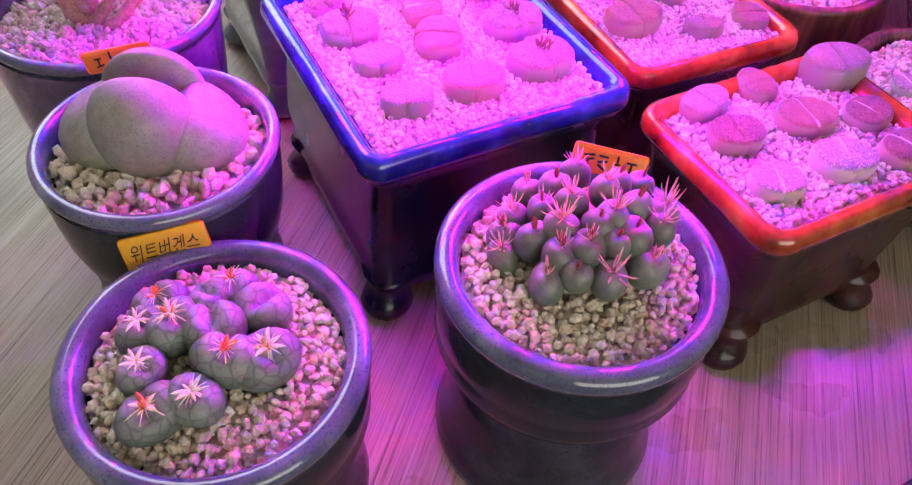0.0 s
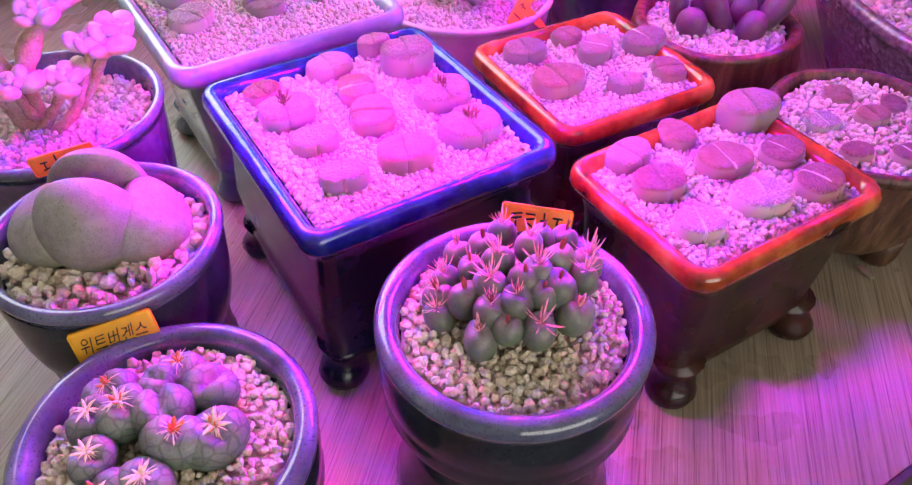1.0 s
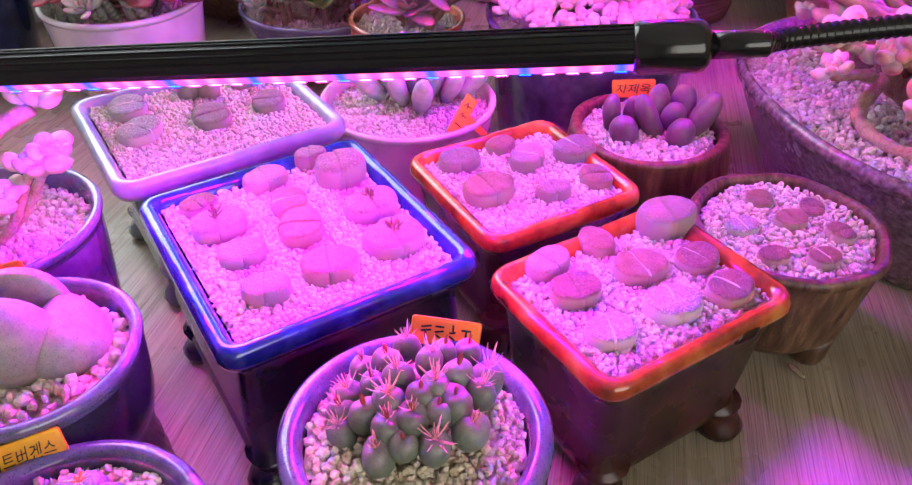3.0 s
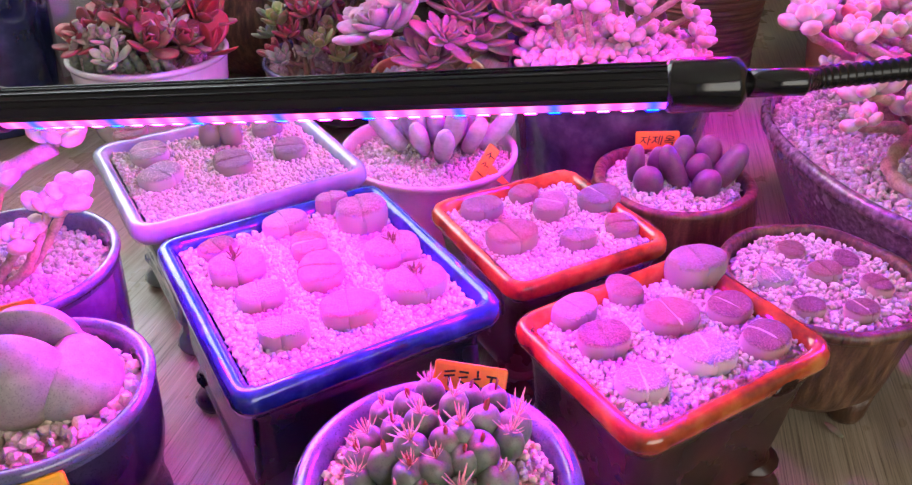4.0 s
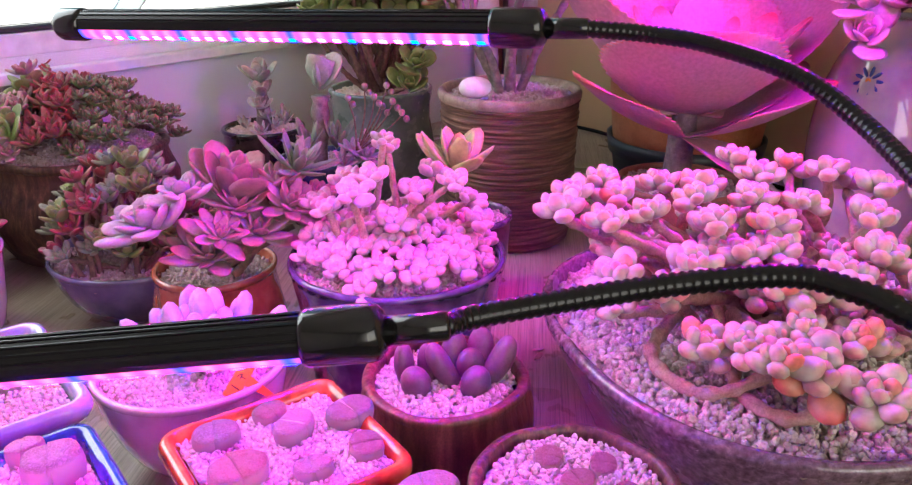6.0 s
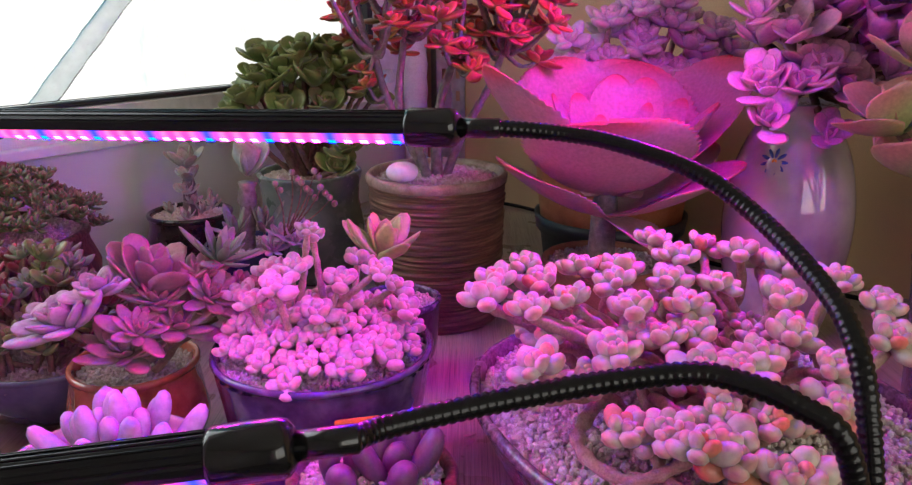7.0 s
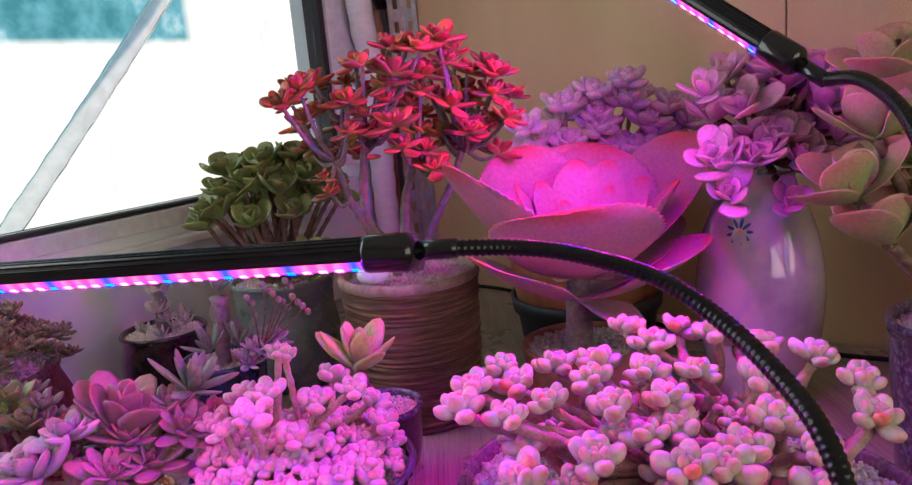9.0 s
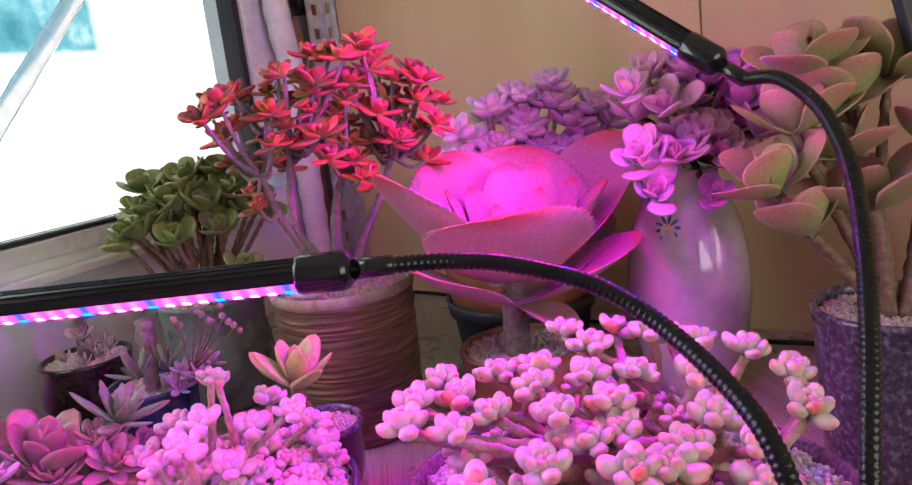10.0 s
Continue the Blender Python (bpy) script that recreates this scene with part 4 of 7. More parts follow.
def square_pot(label, at, w, d, h, turn, mats, corner=0.012, lip=0.011, lip_h=0.016, base=0.74, seed=2, foot_h=0.024, grain=0.0036, soil=0.006, chip=False):
    """A square glazed pot with a broad lip, tapering sides on a plinth, and four bulging feet."""
    o = thing("square_pot", label, "flower pot", (at[0], at[1], 0), turn, "square flower pots")
    bt = h - lip_h
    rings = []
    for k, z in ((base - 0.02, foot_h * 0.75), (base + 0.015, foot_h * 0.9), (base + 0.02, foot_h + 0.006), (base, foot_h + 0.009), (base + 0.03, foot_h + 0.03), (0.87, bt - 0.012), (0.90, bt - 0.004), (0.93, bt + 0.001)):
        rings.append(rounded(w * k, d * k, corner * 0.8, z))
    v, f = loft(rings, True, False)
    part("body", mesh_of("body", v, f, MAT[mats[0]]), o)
    for sx in (-1, 1):
        for sy in (-1, 1):
            cx, cy = sx * w * (base * 0.5 - 0.075), sy * d * (base * 0.5 - 0.075)
            r = 0.0145
            ring = [[(x + cx + sx * ox, y + cy + sy * ox, z) for x, y, z in circle(r * k, zz, 16)] for k, zz, ox in ((0.6, 0, 0.004), (0.95, 0.002, 0.004), (1.05, 0.007, 0.004), (0.95, 0.012, 0.003), (0.85, 0.017, 0.001), (1.0, foot_h, 0), (1.1, foot_h + 0.004, 0))]
            v, f = loft(ring)
            part("foot", mesh_of("foot", v, f, MAT[mats[0]]), o)
    rr = [(0.93, 0, bt), (1.0, 0.002, bt + 0.002), (1.0, 0.0, bt + lip_h * 0.45), (1.0, 0.0008, bt + lip_h * 0.8), (1.0, 0.003, h), (1.0, lip * 0.55, h - 0.0003), (1.0, lip * 0.8, h - 0.002), (1.0, lip, h - 0.0075), (1.0, lip * 1.3, h - 0.02)]
    rings = []
    for k, i, z in rr:
        rings.append(rounded(w * k - 2 * i, d * k - 2 * i, max(corner - i * 0.6, 0.004), z))
    v, f = loft(rings, False, True)
    part("rim", mesh_of("rim", v, f, MAT[mats[1]]), o)
    iw, idp = w / 2 - lip * 1.05, d / 2 - lip * 1.05
    gravel(o, lambda x, y: abs(x) < iw - grain * 0.3 and abs(y) < idp - grain * 0.3, iw, idp, h - soil, grain, MAT["gravel"], seed)
    if chip:
        v, f = loft([circle(r, z, 14, 0.3, 5) for r, z in ((0.009, -0.001), (0.0085, 0.0006), (0.006, 0.0011), (0.001, 0.0012))])
        me = mesh_of("drip", [(x, y * 0.5, z) for x, y, z in v], f, MAT["red_dark"])
        part("drip", me, o, "dark glaze flaw on the lip", pose(w * 0.2, -d / 2 + 0.0005, h - 0.009, 78, 0, 0))
    return o


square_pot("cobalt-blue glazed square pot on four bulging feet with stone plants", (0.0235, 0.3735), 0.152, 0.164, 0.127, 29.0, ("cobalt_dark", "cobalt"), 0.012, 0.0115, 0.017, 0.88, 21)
square_pot("pale grey-blue rimmed square pot with a teal-grey body", (-0.064, 0.532), 0.170, 0.150, 0.122, 30.0, ("teal", "pale"), 0.016, 0.012, 0.016, 0.76, 22)
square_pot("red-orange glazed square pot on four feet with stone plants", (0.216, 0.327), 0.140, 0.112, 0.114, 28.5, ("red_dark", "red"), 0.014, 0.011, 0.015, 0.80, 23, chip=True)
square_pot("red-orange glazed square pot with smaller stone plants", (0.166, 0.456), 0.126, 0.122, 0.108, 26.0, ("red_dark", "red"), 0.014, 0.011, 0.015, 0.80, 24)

round_pot("flower_pot", "brown bark-textured pot on three stubby feet", (0.338, 0.405, 30), 0.0640, 0.095, ("bark", "bark"), CUP, 0.0075, 0.006, 0.0045, "gravel", 31, 0.002, 0.07, 3)
round_pot("flower_pot", "red-brown bark-textured round pot with dark purple plants", (0.281, 0.547), 0.0630, 0.092, ("bark_red", "bark_red"), [(0.86, 0), (0.92, 0.05), (1.0, 0.3), (1.05, 0.5), (1.04, 0.75), (0.99, 0.93)], 0.009, 0.006, 0.0045, "gravel", 32, 0.002, 0.06)
round_pot("flower_pot", "cream-pink glazed round pot with finger-leaved plant", (0.087, 0.612), 0.0770, 0.090, ("cream", "cream"), BOWL, 0.006, 0.012, 0.0042, "gravel", 33)
round_pot("flower_pot", "plum glazed ribbed pot crowded with round pink leaves", (0.262, 0.706), 0.1000, 0.128, ("plum", "plum"), STRAIGHT, 0.006, 0.010, 0.0048, "gravel", 34, 0.004, 0.03, ribs=0.010)


def oval_bowl():
    o = thing("oval_bowl", "large lilac speckled oval bowl with sprawling pale succulents", "flower pot", (0.545, 0.552, 0), 8)
    A, B, H = 0.172, 0.184, 0.113
    v, f = loft([superoval(A * k, B * k, 2.35, z) for k, z in ((0.70, 0), (0.735, 0.004), (0.80, 0.03), (0.88, 0.06), (0.945, 0.085), (0.975, 0.10))], True, False)
    part("body", mesh_of("body", v, f, MAT["lilac"]), o)
    v, f = loft([superoval(A * k, B * k, 2.35, z) for k, z in ((0.974, 0.0995), (1.0, 0.103), (1.003, 0.109), (0.99, 0.1135), (0.965, 0.1125), (0.95, 0.105), (0.93, 0.08))], False, True)
    part("rim", mesh_of("rim", v, f, MAT["lilac"]), o, "rounded lilac rim")
    gravel(o, lambda x, y: abs(x / (A * 0.945)) ** 2.35 + abs(y / (B * 0.945)) ** 2.35 < 1, A, B, 0.103, 0.0062, MAT["gravel"], 41, 2, 0.006)
    return o


oval_bowl()
round_pot("flower_pot", "shallow grey-violet bowl with red and green rosettes", (-0.012, 0.900), 0.0960, 0.074, ("blue_bowl", "blue_bowl"), BOWL, 0.006, 0.010, 0.005, "gravel_pink", 35)
striped_cup = round_pot("flower_pot", "brick-red swirled round cup with violet rosettes", (0.088, 0.775), 0.0600, 0.100, ("striped", "striped"), [(0.7, 0), (0.78, 0.03), (0.9, 0.14), (0.99, 0.26), (1.05, 0.38), (1.07, 0.5), (1.04, 0.62), (1.0, 0.74), (0.96, 0.85), (0.96, 0.93)], 0.006, 0.010, 0.0045, "gravel_pink", 36, swirl=0.022)
round_pot("flower_pot", "dark bark-textured pot with mixed green succulents", (-0.122, 1.108), 0.1180, 0.146, ("bark", "bark"), JAR, 0.010, 0.008, 0.005, "gravel_pink", 37, 0.002, 0.08)
round_pot("flower_pot", "white glazed pot with reddish and trailing succulents", (-0.215, 0.835), 0.0850, 0.105, ("white_glaze", "white_glaze"), CUP, 0.006, 0.012, 0.005, "gravel_pink", 38)
round_pot("flower_pot", "tall blue-black glazed pot standing beside the window wall", (-0.425, 0.900), 0.0850, 0.175, ("navy", "navy"), STRAIGHT, 0.007, 0.014, 0.005, "gravel_pink", 52)
round_pot("flower_pot", "white-rimmed navy pot with a spotted cactus pad", (-0.270, 1.010), 0.0600, 0.110, ("navy", "pale"), CUP, 0.006, 0.012, 0.005, "gravel_pink", 39)
round_pot("flower_pot", "small black-brown glazed pot with a pale variegated plant", (0.104, 1.300), 0.0660, 0.112, ("black", "black"), JAR, 0.007, 0.008, 0.0048, "gravel_tan", 42)
round_pot("flower_pot", "small navy glazed pot on dark feet with a crested plant", (0.192, 1.125), 0.0600, 0.105, ("navy", "navy"), CUP, 0.006, 0.008, 0.0048, "gravel_pink", 43, feet=3, foot_mat="bark")
round_pot("flower_pot", "sage-green stoneware pot with an olive rosette bush", (0.292, 1.275), 0.0820, 0.172, ("sage", "sage"), [(0.8, 0), (0.88, 0.03), (1.0, 0.25), (1.03, 0.45), (0.98, 0.6), (0.93, 0.72), (0.95, 0.86), (0.98, 0.93)], 0.007, 0.010, 0.005, "gravel_tan", 44)
round_pot("flower_pot", "dark speckled small pot with a yellow rosette", (0.362, 0.872), 0.0480, 0.100, ("black", "glitter"), CUP, 0.006, 0.008, 0.0045, "gravel_pink", 45, feet=3, foot_mat="black")


def cane_pot():
    o = thing("ribbed_pot", "tall brown clay pot with rough horizontal ridges", "flower pot", (0.449, 1.056, 0), 0)
    rings = []
    n = 64
    rnd = random.Random(4)
    for i in range(101):
        z = 0.004 + 0.19 * i / 100
        k = 0.086 + 0.007 * i / 100
        k += rnd.uniform(0.3, 1.7) * 0.0010 * math.sin(i * 1.55 + rnd.uniform(-0.5, 0.5)) + rnd.uniform(-0.0008, 0.0008)
        rings.append([(x, y, zz + 0.0016 * math.sin(2.0 * math.atan2(y, x) + i * 0.4)) for x, y, zz in circle(k, z, n, 0.014, i * 0.37)])
    v, f = loft([circle(0.083, 0.0, n)] + rings, True, False)
    part("body", mesh_of("body", v, f, MAT["cane"]), o)
    v, f = loft([circle(r, z, n, 0.012, 3) for r, z in ((0.0925, 0.192), (0.0955, 0.196), (0.0958, 0.202), (0.093, 0.2065), (0.088, 0.2055), (0.085, 0.20), (0.082, 0.18))], False, True)
    part("rim", mesh_of("rim", v, f, clay("pale_clay_rim", (0.2, 0.13, 0.09), (0.32, 0.23, 0.17), (0.42, 0.33, 0.26), 0.8, 60)), o, "uneven pale clay rim")
    gravel(o, lambda x, y: math.hypot(x, y) < 0.0835, 0.085, 0.085, 0.196, 0.0052, MAT["gravel_pink"], 46, 2, 0.004)


cane_pot()
round_pot("flower_pot", "red-brown glazed clay pot with pinkish gravel", (0.652, 0.950), 0.0830, 0.098, ("terra_dark", "terra_dark"), CUP, 0.007, 0.008, 0.0062, "gravel_pink", 47)


def terracotta():
    o = thing("terracotta_pot", "large orange terracotta pot standing in a dark planter", "flower pot", (0.785, 1.215, 0), 0)
    n = 56
    v, f = loft([circle(r, z, n) for r, z in ((0.115, 0.062), (0.120, 0.10), (0.126, 0.16), (0.130, 0.225), (0.138, 0.227), (0.141, 0.233), (0.141, 0.262), (0.137, 0.268), (0.128, 0.266), (0.125, 0.25))], True, True)
    part("body", mesh_of("body", v, f, MAT["terracotta"]), o)
    v, f = loft([circle(r, z, n) for r, z in ((0.100, 0), (0.110, 0.003), (0.121, 0.085), (0.1275, 0.086), (0.124, 0.06), (0.116, 0.0615))], True, True)
    part("planter", mesh_of("planter", v, f, plain("dark_grey_plastic", (0.03, 0.035, 0.04), 0.45)), o, "dark plastic planter")
    gravel(o, lambda x, y: math.hypot(x, y) < 0.12, 0.12, 0.12, 0.256, 0.006, MAT["gravel_pink"], 48, 1)


terracotta()


def vase():
    o = thing("vase", "glossy ivory ceramic vase with a small blue painted flower", "vase", (0.872, 0.880, 0), 0)
    prof = [(0.048, 0), (0.054, 0.004), (0.063, 0.04), (0.073, 0.09), (0.0785, 0.14), (0.0795, 0.18), (0.076, 0.22), (0.069, 0.26), (0.057, 0.295), (0.046, 0.318), (0.043, 0.335), (0.046, 0.343), (0.044, 0.345), (0.041, 0.338), (0.038, 0.30)]
    rings = []
    sm = spline([(r, 0, z * 0.885) for r, z in prof], 3)
    rings = [circle(p.x, p.z, 64) for p in sm]
    v, f = loft(rings, True, False)
    part("body", mesh_of("body", v, f, MAT["vase"]), o)
    blue = plain("blue_underglaze", (0.06, 0.08, 0.32), 0.2)
    for i in range(9):
        a = 2 * math.pi * i / 9
        v, f = loft([[(x * 0.0062, y * 0.0021, z) for x, y, z in circle(1, zz, 10)] for zz in (0, 0.0006)])
        ang = radians(213)
        nrm = Vector((math.cos(ang), math.sin(ang), 0.28)).normalized()
        side_v = Vector((-math.sin(ang), math.cos(ang), 0))
        up_v = nrm.cross(side_v)
        cpos = Vector((math.cos(ang) * 0.0652, math.sin(ang) * 0.0652, 0.270 * 0.885))
        m = Matrix((side_v, up_v, nrm)).transposed().to_4x4()
        m.translation = cpos
        part("petal", mesh_of("petal", v, f, blue), o, "blue painted petal" if i == 0 else "", m @ pose(0.0105 * math.cos(a), 0.0105 * math.sin(a), 0.0004 - 0.0008 * math.cos(a) ** 2, 0, 0, math.degrees(a)))
    v, f = loft([circle(0.003, 0, 12), circle(0.003, 0.0008, 12)])
    part("flower_heart", mesh_of("flower_heart", v, f, MAT["tag_orange"]), o, "", m)
    gravel(o, lambda x, y: math.hypot(x, y) < 0.04, 0.04, 0.04, 0.298, 0.005, MAT["gravel_pink"], 49, 1)


vase()
round_pot("flower_pot", "dark plum speckled pot with broad green leaves", (0.905, 0.600), 0.0800, 0.180, ("glitter", "glitter"), STRAIGHT, 0.008, 0.012, 0.006, "gravel_pink", 50)


# ---- stone plants ----
def lobe(w, d, h, bulge=0.06, seed=0, dent=0.0):
    """Half of a stone plant: flat inner face along x = 0, domed top; along runs from 0 in the soil to 1 on top."""
    rings, A = [], []
    n, k = 18, 6
    for s, z in ((0.80, -0.3), (0.90, 0.05), (0.97, 0.28), (1.0, 0.48), (0.993, 0.64), (0.965, 0.77), (0.92, 0.87), (0.84, 0.935), (0.70, 0.98), (0.40, 1.005), (0.05, 1.01)):
        ring = []
        cx = w * 0.42
        for j in range(n):
            t = -math.pi / 2 + math.pi * j / (n - 1)
            q = 1 + 0.06 * noise.noise((math.cos(t) * 1.3 + seed, math.sin(t) * 1.3, z * 0.5))
            ring.append([w * max(0.0, math.cos(t)) ** 0.86 * q, d / 2 * math.copysign(abs(math.sin(t)) ** 0.9, math.sin(t)) * q])
        for j in range(1, k):
            ring.append([0.0, d / 2 * (1 - 2 * j / k)])
        out = []
        for x, y in ring:
            edge = max(0.0, s - 0.0)
            px = cx + (x - cx) * (edge if x > cx or z > 1.02 else 1 - (1 - edge) * 0.3)
            px = max(px, w * (0.006 + (0.03 * max(0.0, z - 0.85) / 0.15)))
            py = y * s
            pz = h * z + h * bulge * (noise.noise((px * 90 + seed * 3, py * 90, 0.5)) + 0.6 * noise.noise((px * 260, py * 260 + seed, 0.1))) - dent * h * max(0, z - 0.8) * 3 * max(0, 1 - px / w)
            out.append((px, py, pz))
        rings.append(out)
        A += [max(0, min(1, z * 0.8 if z < 0.8 else 0.64 + (z - 0.8) * 1.6))] * len(out)
    v, f = loft(rings)
    return np.array(v), f, A


def stone_plant(x, y, z, width, turn, mat, h=0.015, ratio=0.74, group="", label="", tilt=0.0, gap=0.0, flower=False, one=False):
    o = thing("stone_plant", label, "succulent", (x, y, z), turn, group)
    s = int(abs(x * 7919 + y * 104729) * 10) % 97
    for k in range(2):
        w = width / 2 * (1.0 if k == 0 else 0.92)
        v, f, a = lobe(w, width * ratio, h * (1.0 if k == 0 else 0.94), 0.06, s + k * 7, tilt)
        part("lobe", mesh_of("lobe", v, f, MAT[mat], a), o, "", pose(0, 0, 0, 0, 0, 180 * k) @ pose(gap * width * 0.4 if gap else -0.03 * width, 0, -0.002, 0, gap * 90, 0))
    if not flower and (mat == "lith_pale" or s % 3 == 1):
        prof = [(0.89, 0.05), (0.96, 0.28), (0.985, 0.48), (0.978, 0.64), (0.95, 0.77), (0.905, 0.87), (0.825, 0.93), (0.69, 0.968), (0.40, 0.99), (0.0, 0.993)]
        prof += [(-a, b) for a, b in reversed(prof[:-1])]
        v, f = loft([[(e, width * ratio * 0.495 * a, h * 0.97 * b) for a, b in prof] for e in (-0.0007, 0.0007)])
        part("seam", mesh_of("seam", v, f, MAT["seam"]), o, "pale line in the cleft", pose(0, 0, -0.002, 0, 0, 2))
    if flower:
        rnd = random.Random(s)
        data = leaf(0.006, 0.0014, 0.0006, 2.0)
        ms = [pose(rnd.uniform(-0.002, 0.002), rnd.uniform(-0.004, 0.004), h * 0.9, rnd.uniform(-40, 40), -rnd.uniform(20, 80), rnd.uniform(0, 360)) for _ in range(11)]
        part("dry_flower", joined("dry_flower", data, ms, MAT["petal_dry"]), o, "withered red-brown flower remains")
    return o


def bed(rows, top, group, base_label):
    for x, y, w, turn, mat, h, flower in rows:
        h *= 0.80
        words = {"lith_grey": "greyish", "lith_tan": "tan-red smooth-topped", "lith_pale": "pale dotted", "lith_red": "reddish patterned", "lith_plain": "plain pinkish-grey"}[mat]
        stone_plant(x, y, top, w, turn, mat, h, 0.74 if mat != "lith_plain" else 0.66, group, f"{words} stone plant split in two lobes, {base_label}", 0.05, 0.0, flower)


bed([(-0.025, 0.378, 0.037, 20, "lith_grey", 0.017, True), (-0.007, 0.351, 0.031, 20, "lith_plain", 0.015, False), (0.011, 0.318, 0.030, 8, "lith_plain", 0.017, False),
     (0.043, 0.337, 0.036, 10, "lith_tan", 0.017, False), (0.024, 0.373, 0.036, 95, "lith_tan", 0.016, False), (0.014, 0.401, 0.031, 110, "lith_tan", 0.014, False),
     (-0.005, 0.428, 0.033, 30, "lith_plain", 0.015, False), (0.022, 0.452, 0.024, 10, "lith_plain", 0.018, False), (0.043, 0.431, 0.037, 15, "lith_grey", 0.026, False),
     (0.064, 0.394, 0.038, 30, "lith_grey", 0.017, True), (0.078, 0.359, 0.040, 30, "lith_grey", 0.018, True), (-0.043, 0.404, 0.026, 40, "lith_red", 0.010, False)], 0.121, "stone plants in the blue pot", "in gravel")
bed([(0.167, 0.348, 0.033, 40, "lith_plain", 0.015, False), (0.178, 0.323, 0.033, 15, "lith_red", 0.016, False), (0.191, 0.290, 0.031, 0, "lith_pale", 0.015, False),
     (0.229, 0.309, 0.036, 5, "lith_pale", 0.017, False), (0.219, 0.342, 0.036, 15, "lith_tan", 0.015, False), (0.200, 0.368, 0.028, 120, "lith_tan", 0.013, False),
     (0.246, 0.386, 0.043, 12, "lith_plain", 0.024, False), (0.256, 0.350, 0.032, 40, "lith_red", 0.012, False), (0.265, 0.320, 0.033, 40, "lith_red", 0.015, False)], 0.108, "stone plants in the red pot", "in gravel")
bed([(0.123, 0.477, 0.034, 10, "lith_grey", 0.015, False), (0.140, 0.436, 0.041, 25, "lith_tan", 0.018, False), (0.172, 0.476, 0.035, 60, "lith_plain", 0.016, False),
     (0.208, 0.487, 0.037, 30, "lith_grey", 0.016, False), (0.217, 0.451, 0.030, 100, "lith_tan", 0.012, False), (0.184, 0.434, 0.027, 10, "lith_plain", 0.014, False),
     (0.155, 0.498, 0.026, 40, "lith_tan", 0.012, False)], 0.102, "stone plants in the rear red pot", "in gravel")
bed([(0.331, 0.437, 0.026, 60, "lith_tan", 0.010, False), (0.307, 0.405, 0.026, 10, "lith_pale", 0.012, False), (0.341, 0.409, 0.026, 15, "lith_tan", 0.014, False),
     (0.363, 0.424, 0.024, 70, "lith_red", 0.010, False), (0.368, 0.392, 0.023, 110, "lith_red", 0.014, False), (0.316, 0.373, 0.023, 10, "lith_red", 0.012, False),
     (0.346, 0.368, 0.024, 20, "lith_red", 0.013, False)], 0.089, "small stone plants in the bark pot", "in gravel")
bed([(-0.105, 0.504, 0.037, 60, "lith_pale", 0.016, False), (-0.058, 0.526, 0.038, 120, "lith_grey", 0.014, False), (-0.019, 0.549, 0.034, 100, "lith_grey", 0.013, False),
     (-0.124, 0.543, 0.039, 110, "lith_pale", 0.014, False), (-0.150, 0.580, 0.036, 100, "lith_red", 0.013, False), (-0.044, 0.591, 0.033, 90, "lith_grey", 0.014, False)], 0.116, "stone plants in the pale pot", "in gravel")


# ---- rounded heads ----
def head(r, h, squash=0.8, cleft=0.25, n=16):
    """A small rounded head with a shallow cleft on top."""
    rings, A = [], []
    for i in range(11):
        u = i / 10
        ang = math.pi * (0.10 + 0.895 * u)
        rr, z = r * math.sin(ang) ** 0.85, -math.cos(ang) * h / 2 + h / 2 - 0.1 * h
        ring = []
        for j in range(n):
            t = 2 * math.pi * j / n
            x, y = rr * math.cos(t), rr * squash * math.sin(t)
            ring.append((x, y, z - cleft * h * 0.5 * max(0, u - 0.55) * 2.2 * math.exp(-(x / (0.22 * r)) ** 2)))
        rings.append(ring)
        A += [u] * n
    v, f = loft(rings)
    return np.array(v), f, np.array(A)


def tuft(n, L, w, spread, rnd, curl=0.3):
    data = leaf(L, w, w * 0.4, 2.0, 0.5, curl, n=4, k=4)
    return data, [pose(0, 0, 0, 0, -rnd.uniform(90 - spread, 90 - spread * 0.2), 360 * i / n + rnd.uniform(-15, 15)) @ Matrix.Scale(rnd.uniform(0.7, 1.2), 4) for i in range(n)]


def cluster(label, places, r, h, mat, seed, petals, center, upright=0.45, squash=0.8, cleft=0.15):
    o = thing("clustered_succulent", label, "succulent", (center[0], center[1], center[2]))
    rnd = random.Random(seed)
    me = [mesh_of("head", *head(r, h, squash + 0.08 * k, cleft + 0.1 * k)[:2], MAT[mat], head(r, h)[2]) for k in range(3)]
    for i, (x, y, z) in enumerate(places):
        d = Vector((x - center[0], y - center[1], 0)) / 0.05 * upright + Vector((0, 0, 1))
        s = rnd.uniform(0.82, 1.18)
        m = Matrix.Translation((x - center[0], y - center[1], z - center[2])) @ up_to(d, rnd.uniform(0, 360)) @ Matrix.Scale(s, 4)
        hd = part("head", me[i % 3], o, "", m @ pose(0, 0, -h * 0.75))
        pick = petals[rnd.randrange(len(petals))]
        for n, L, w, spread, pm in pick:
            data, ms = tuft(n, L, w, spread, rnd, -0.9 if pm == "petal_straw" else 0.3)
            part("dry_flower", joined("dry_flower", data, [pose(0, 0, h * 0.78) @ q for q in ms], MAT[pm]), hd, "withered petals")
    return o


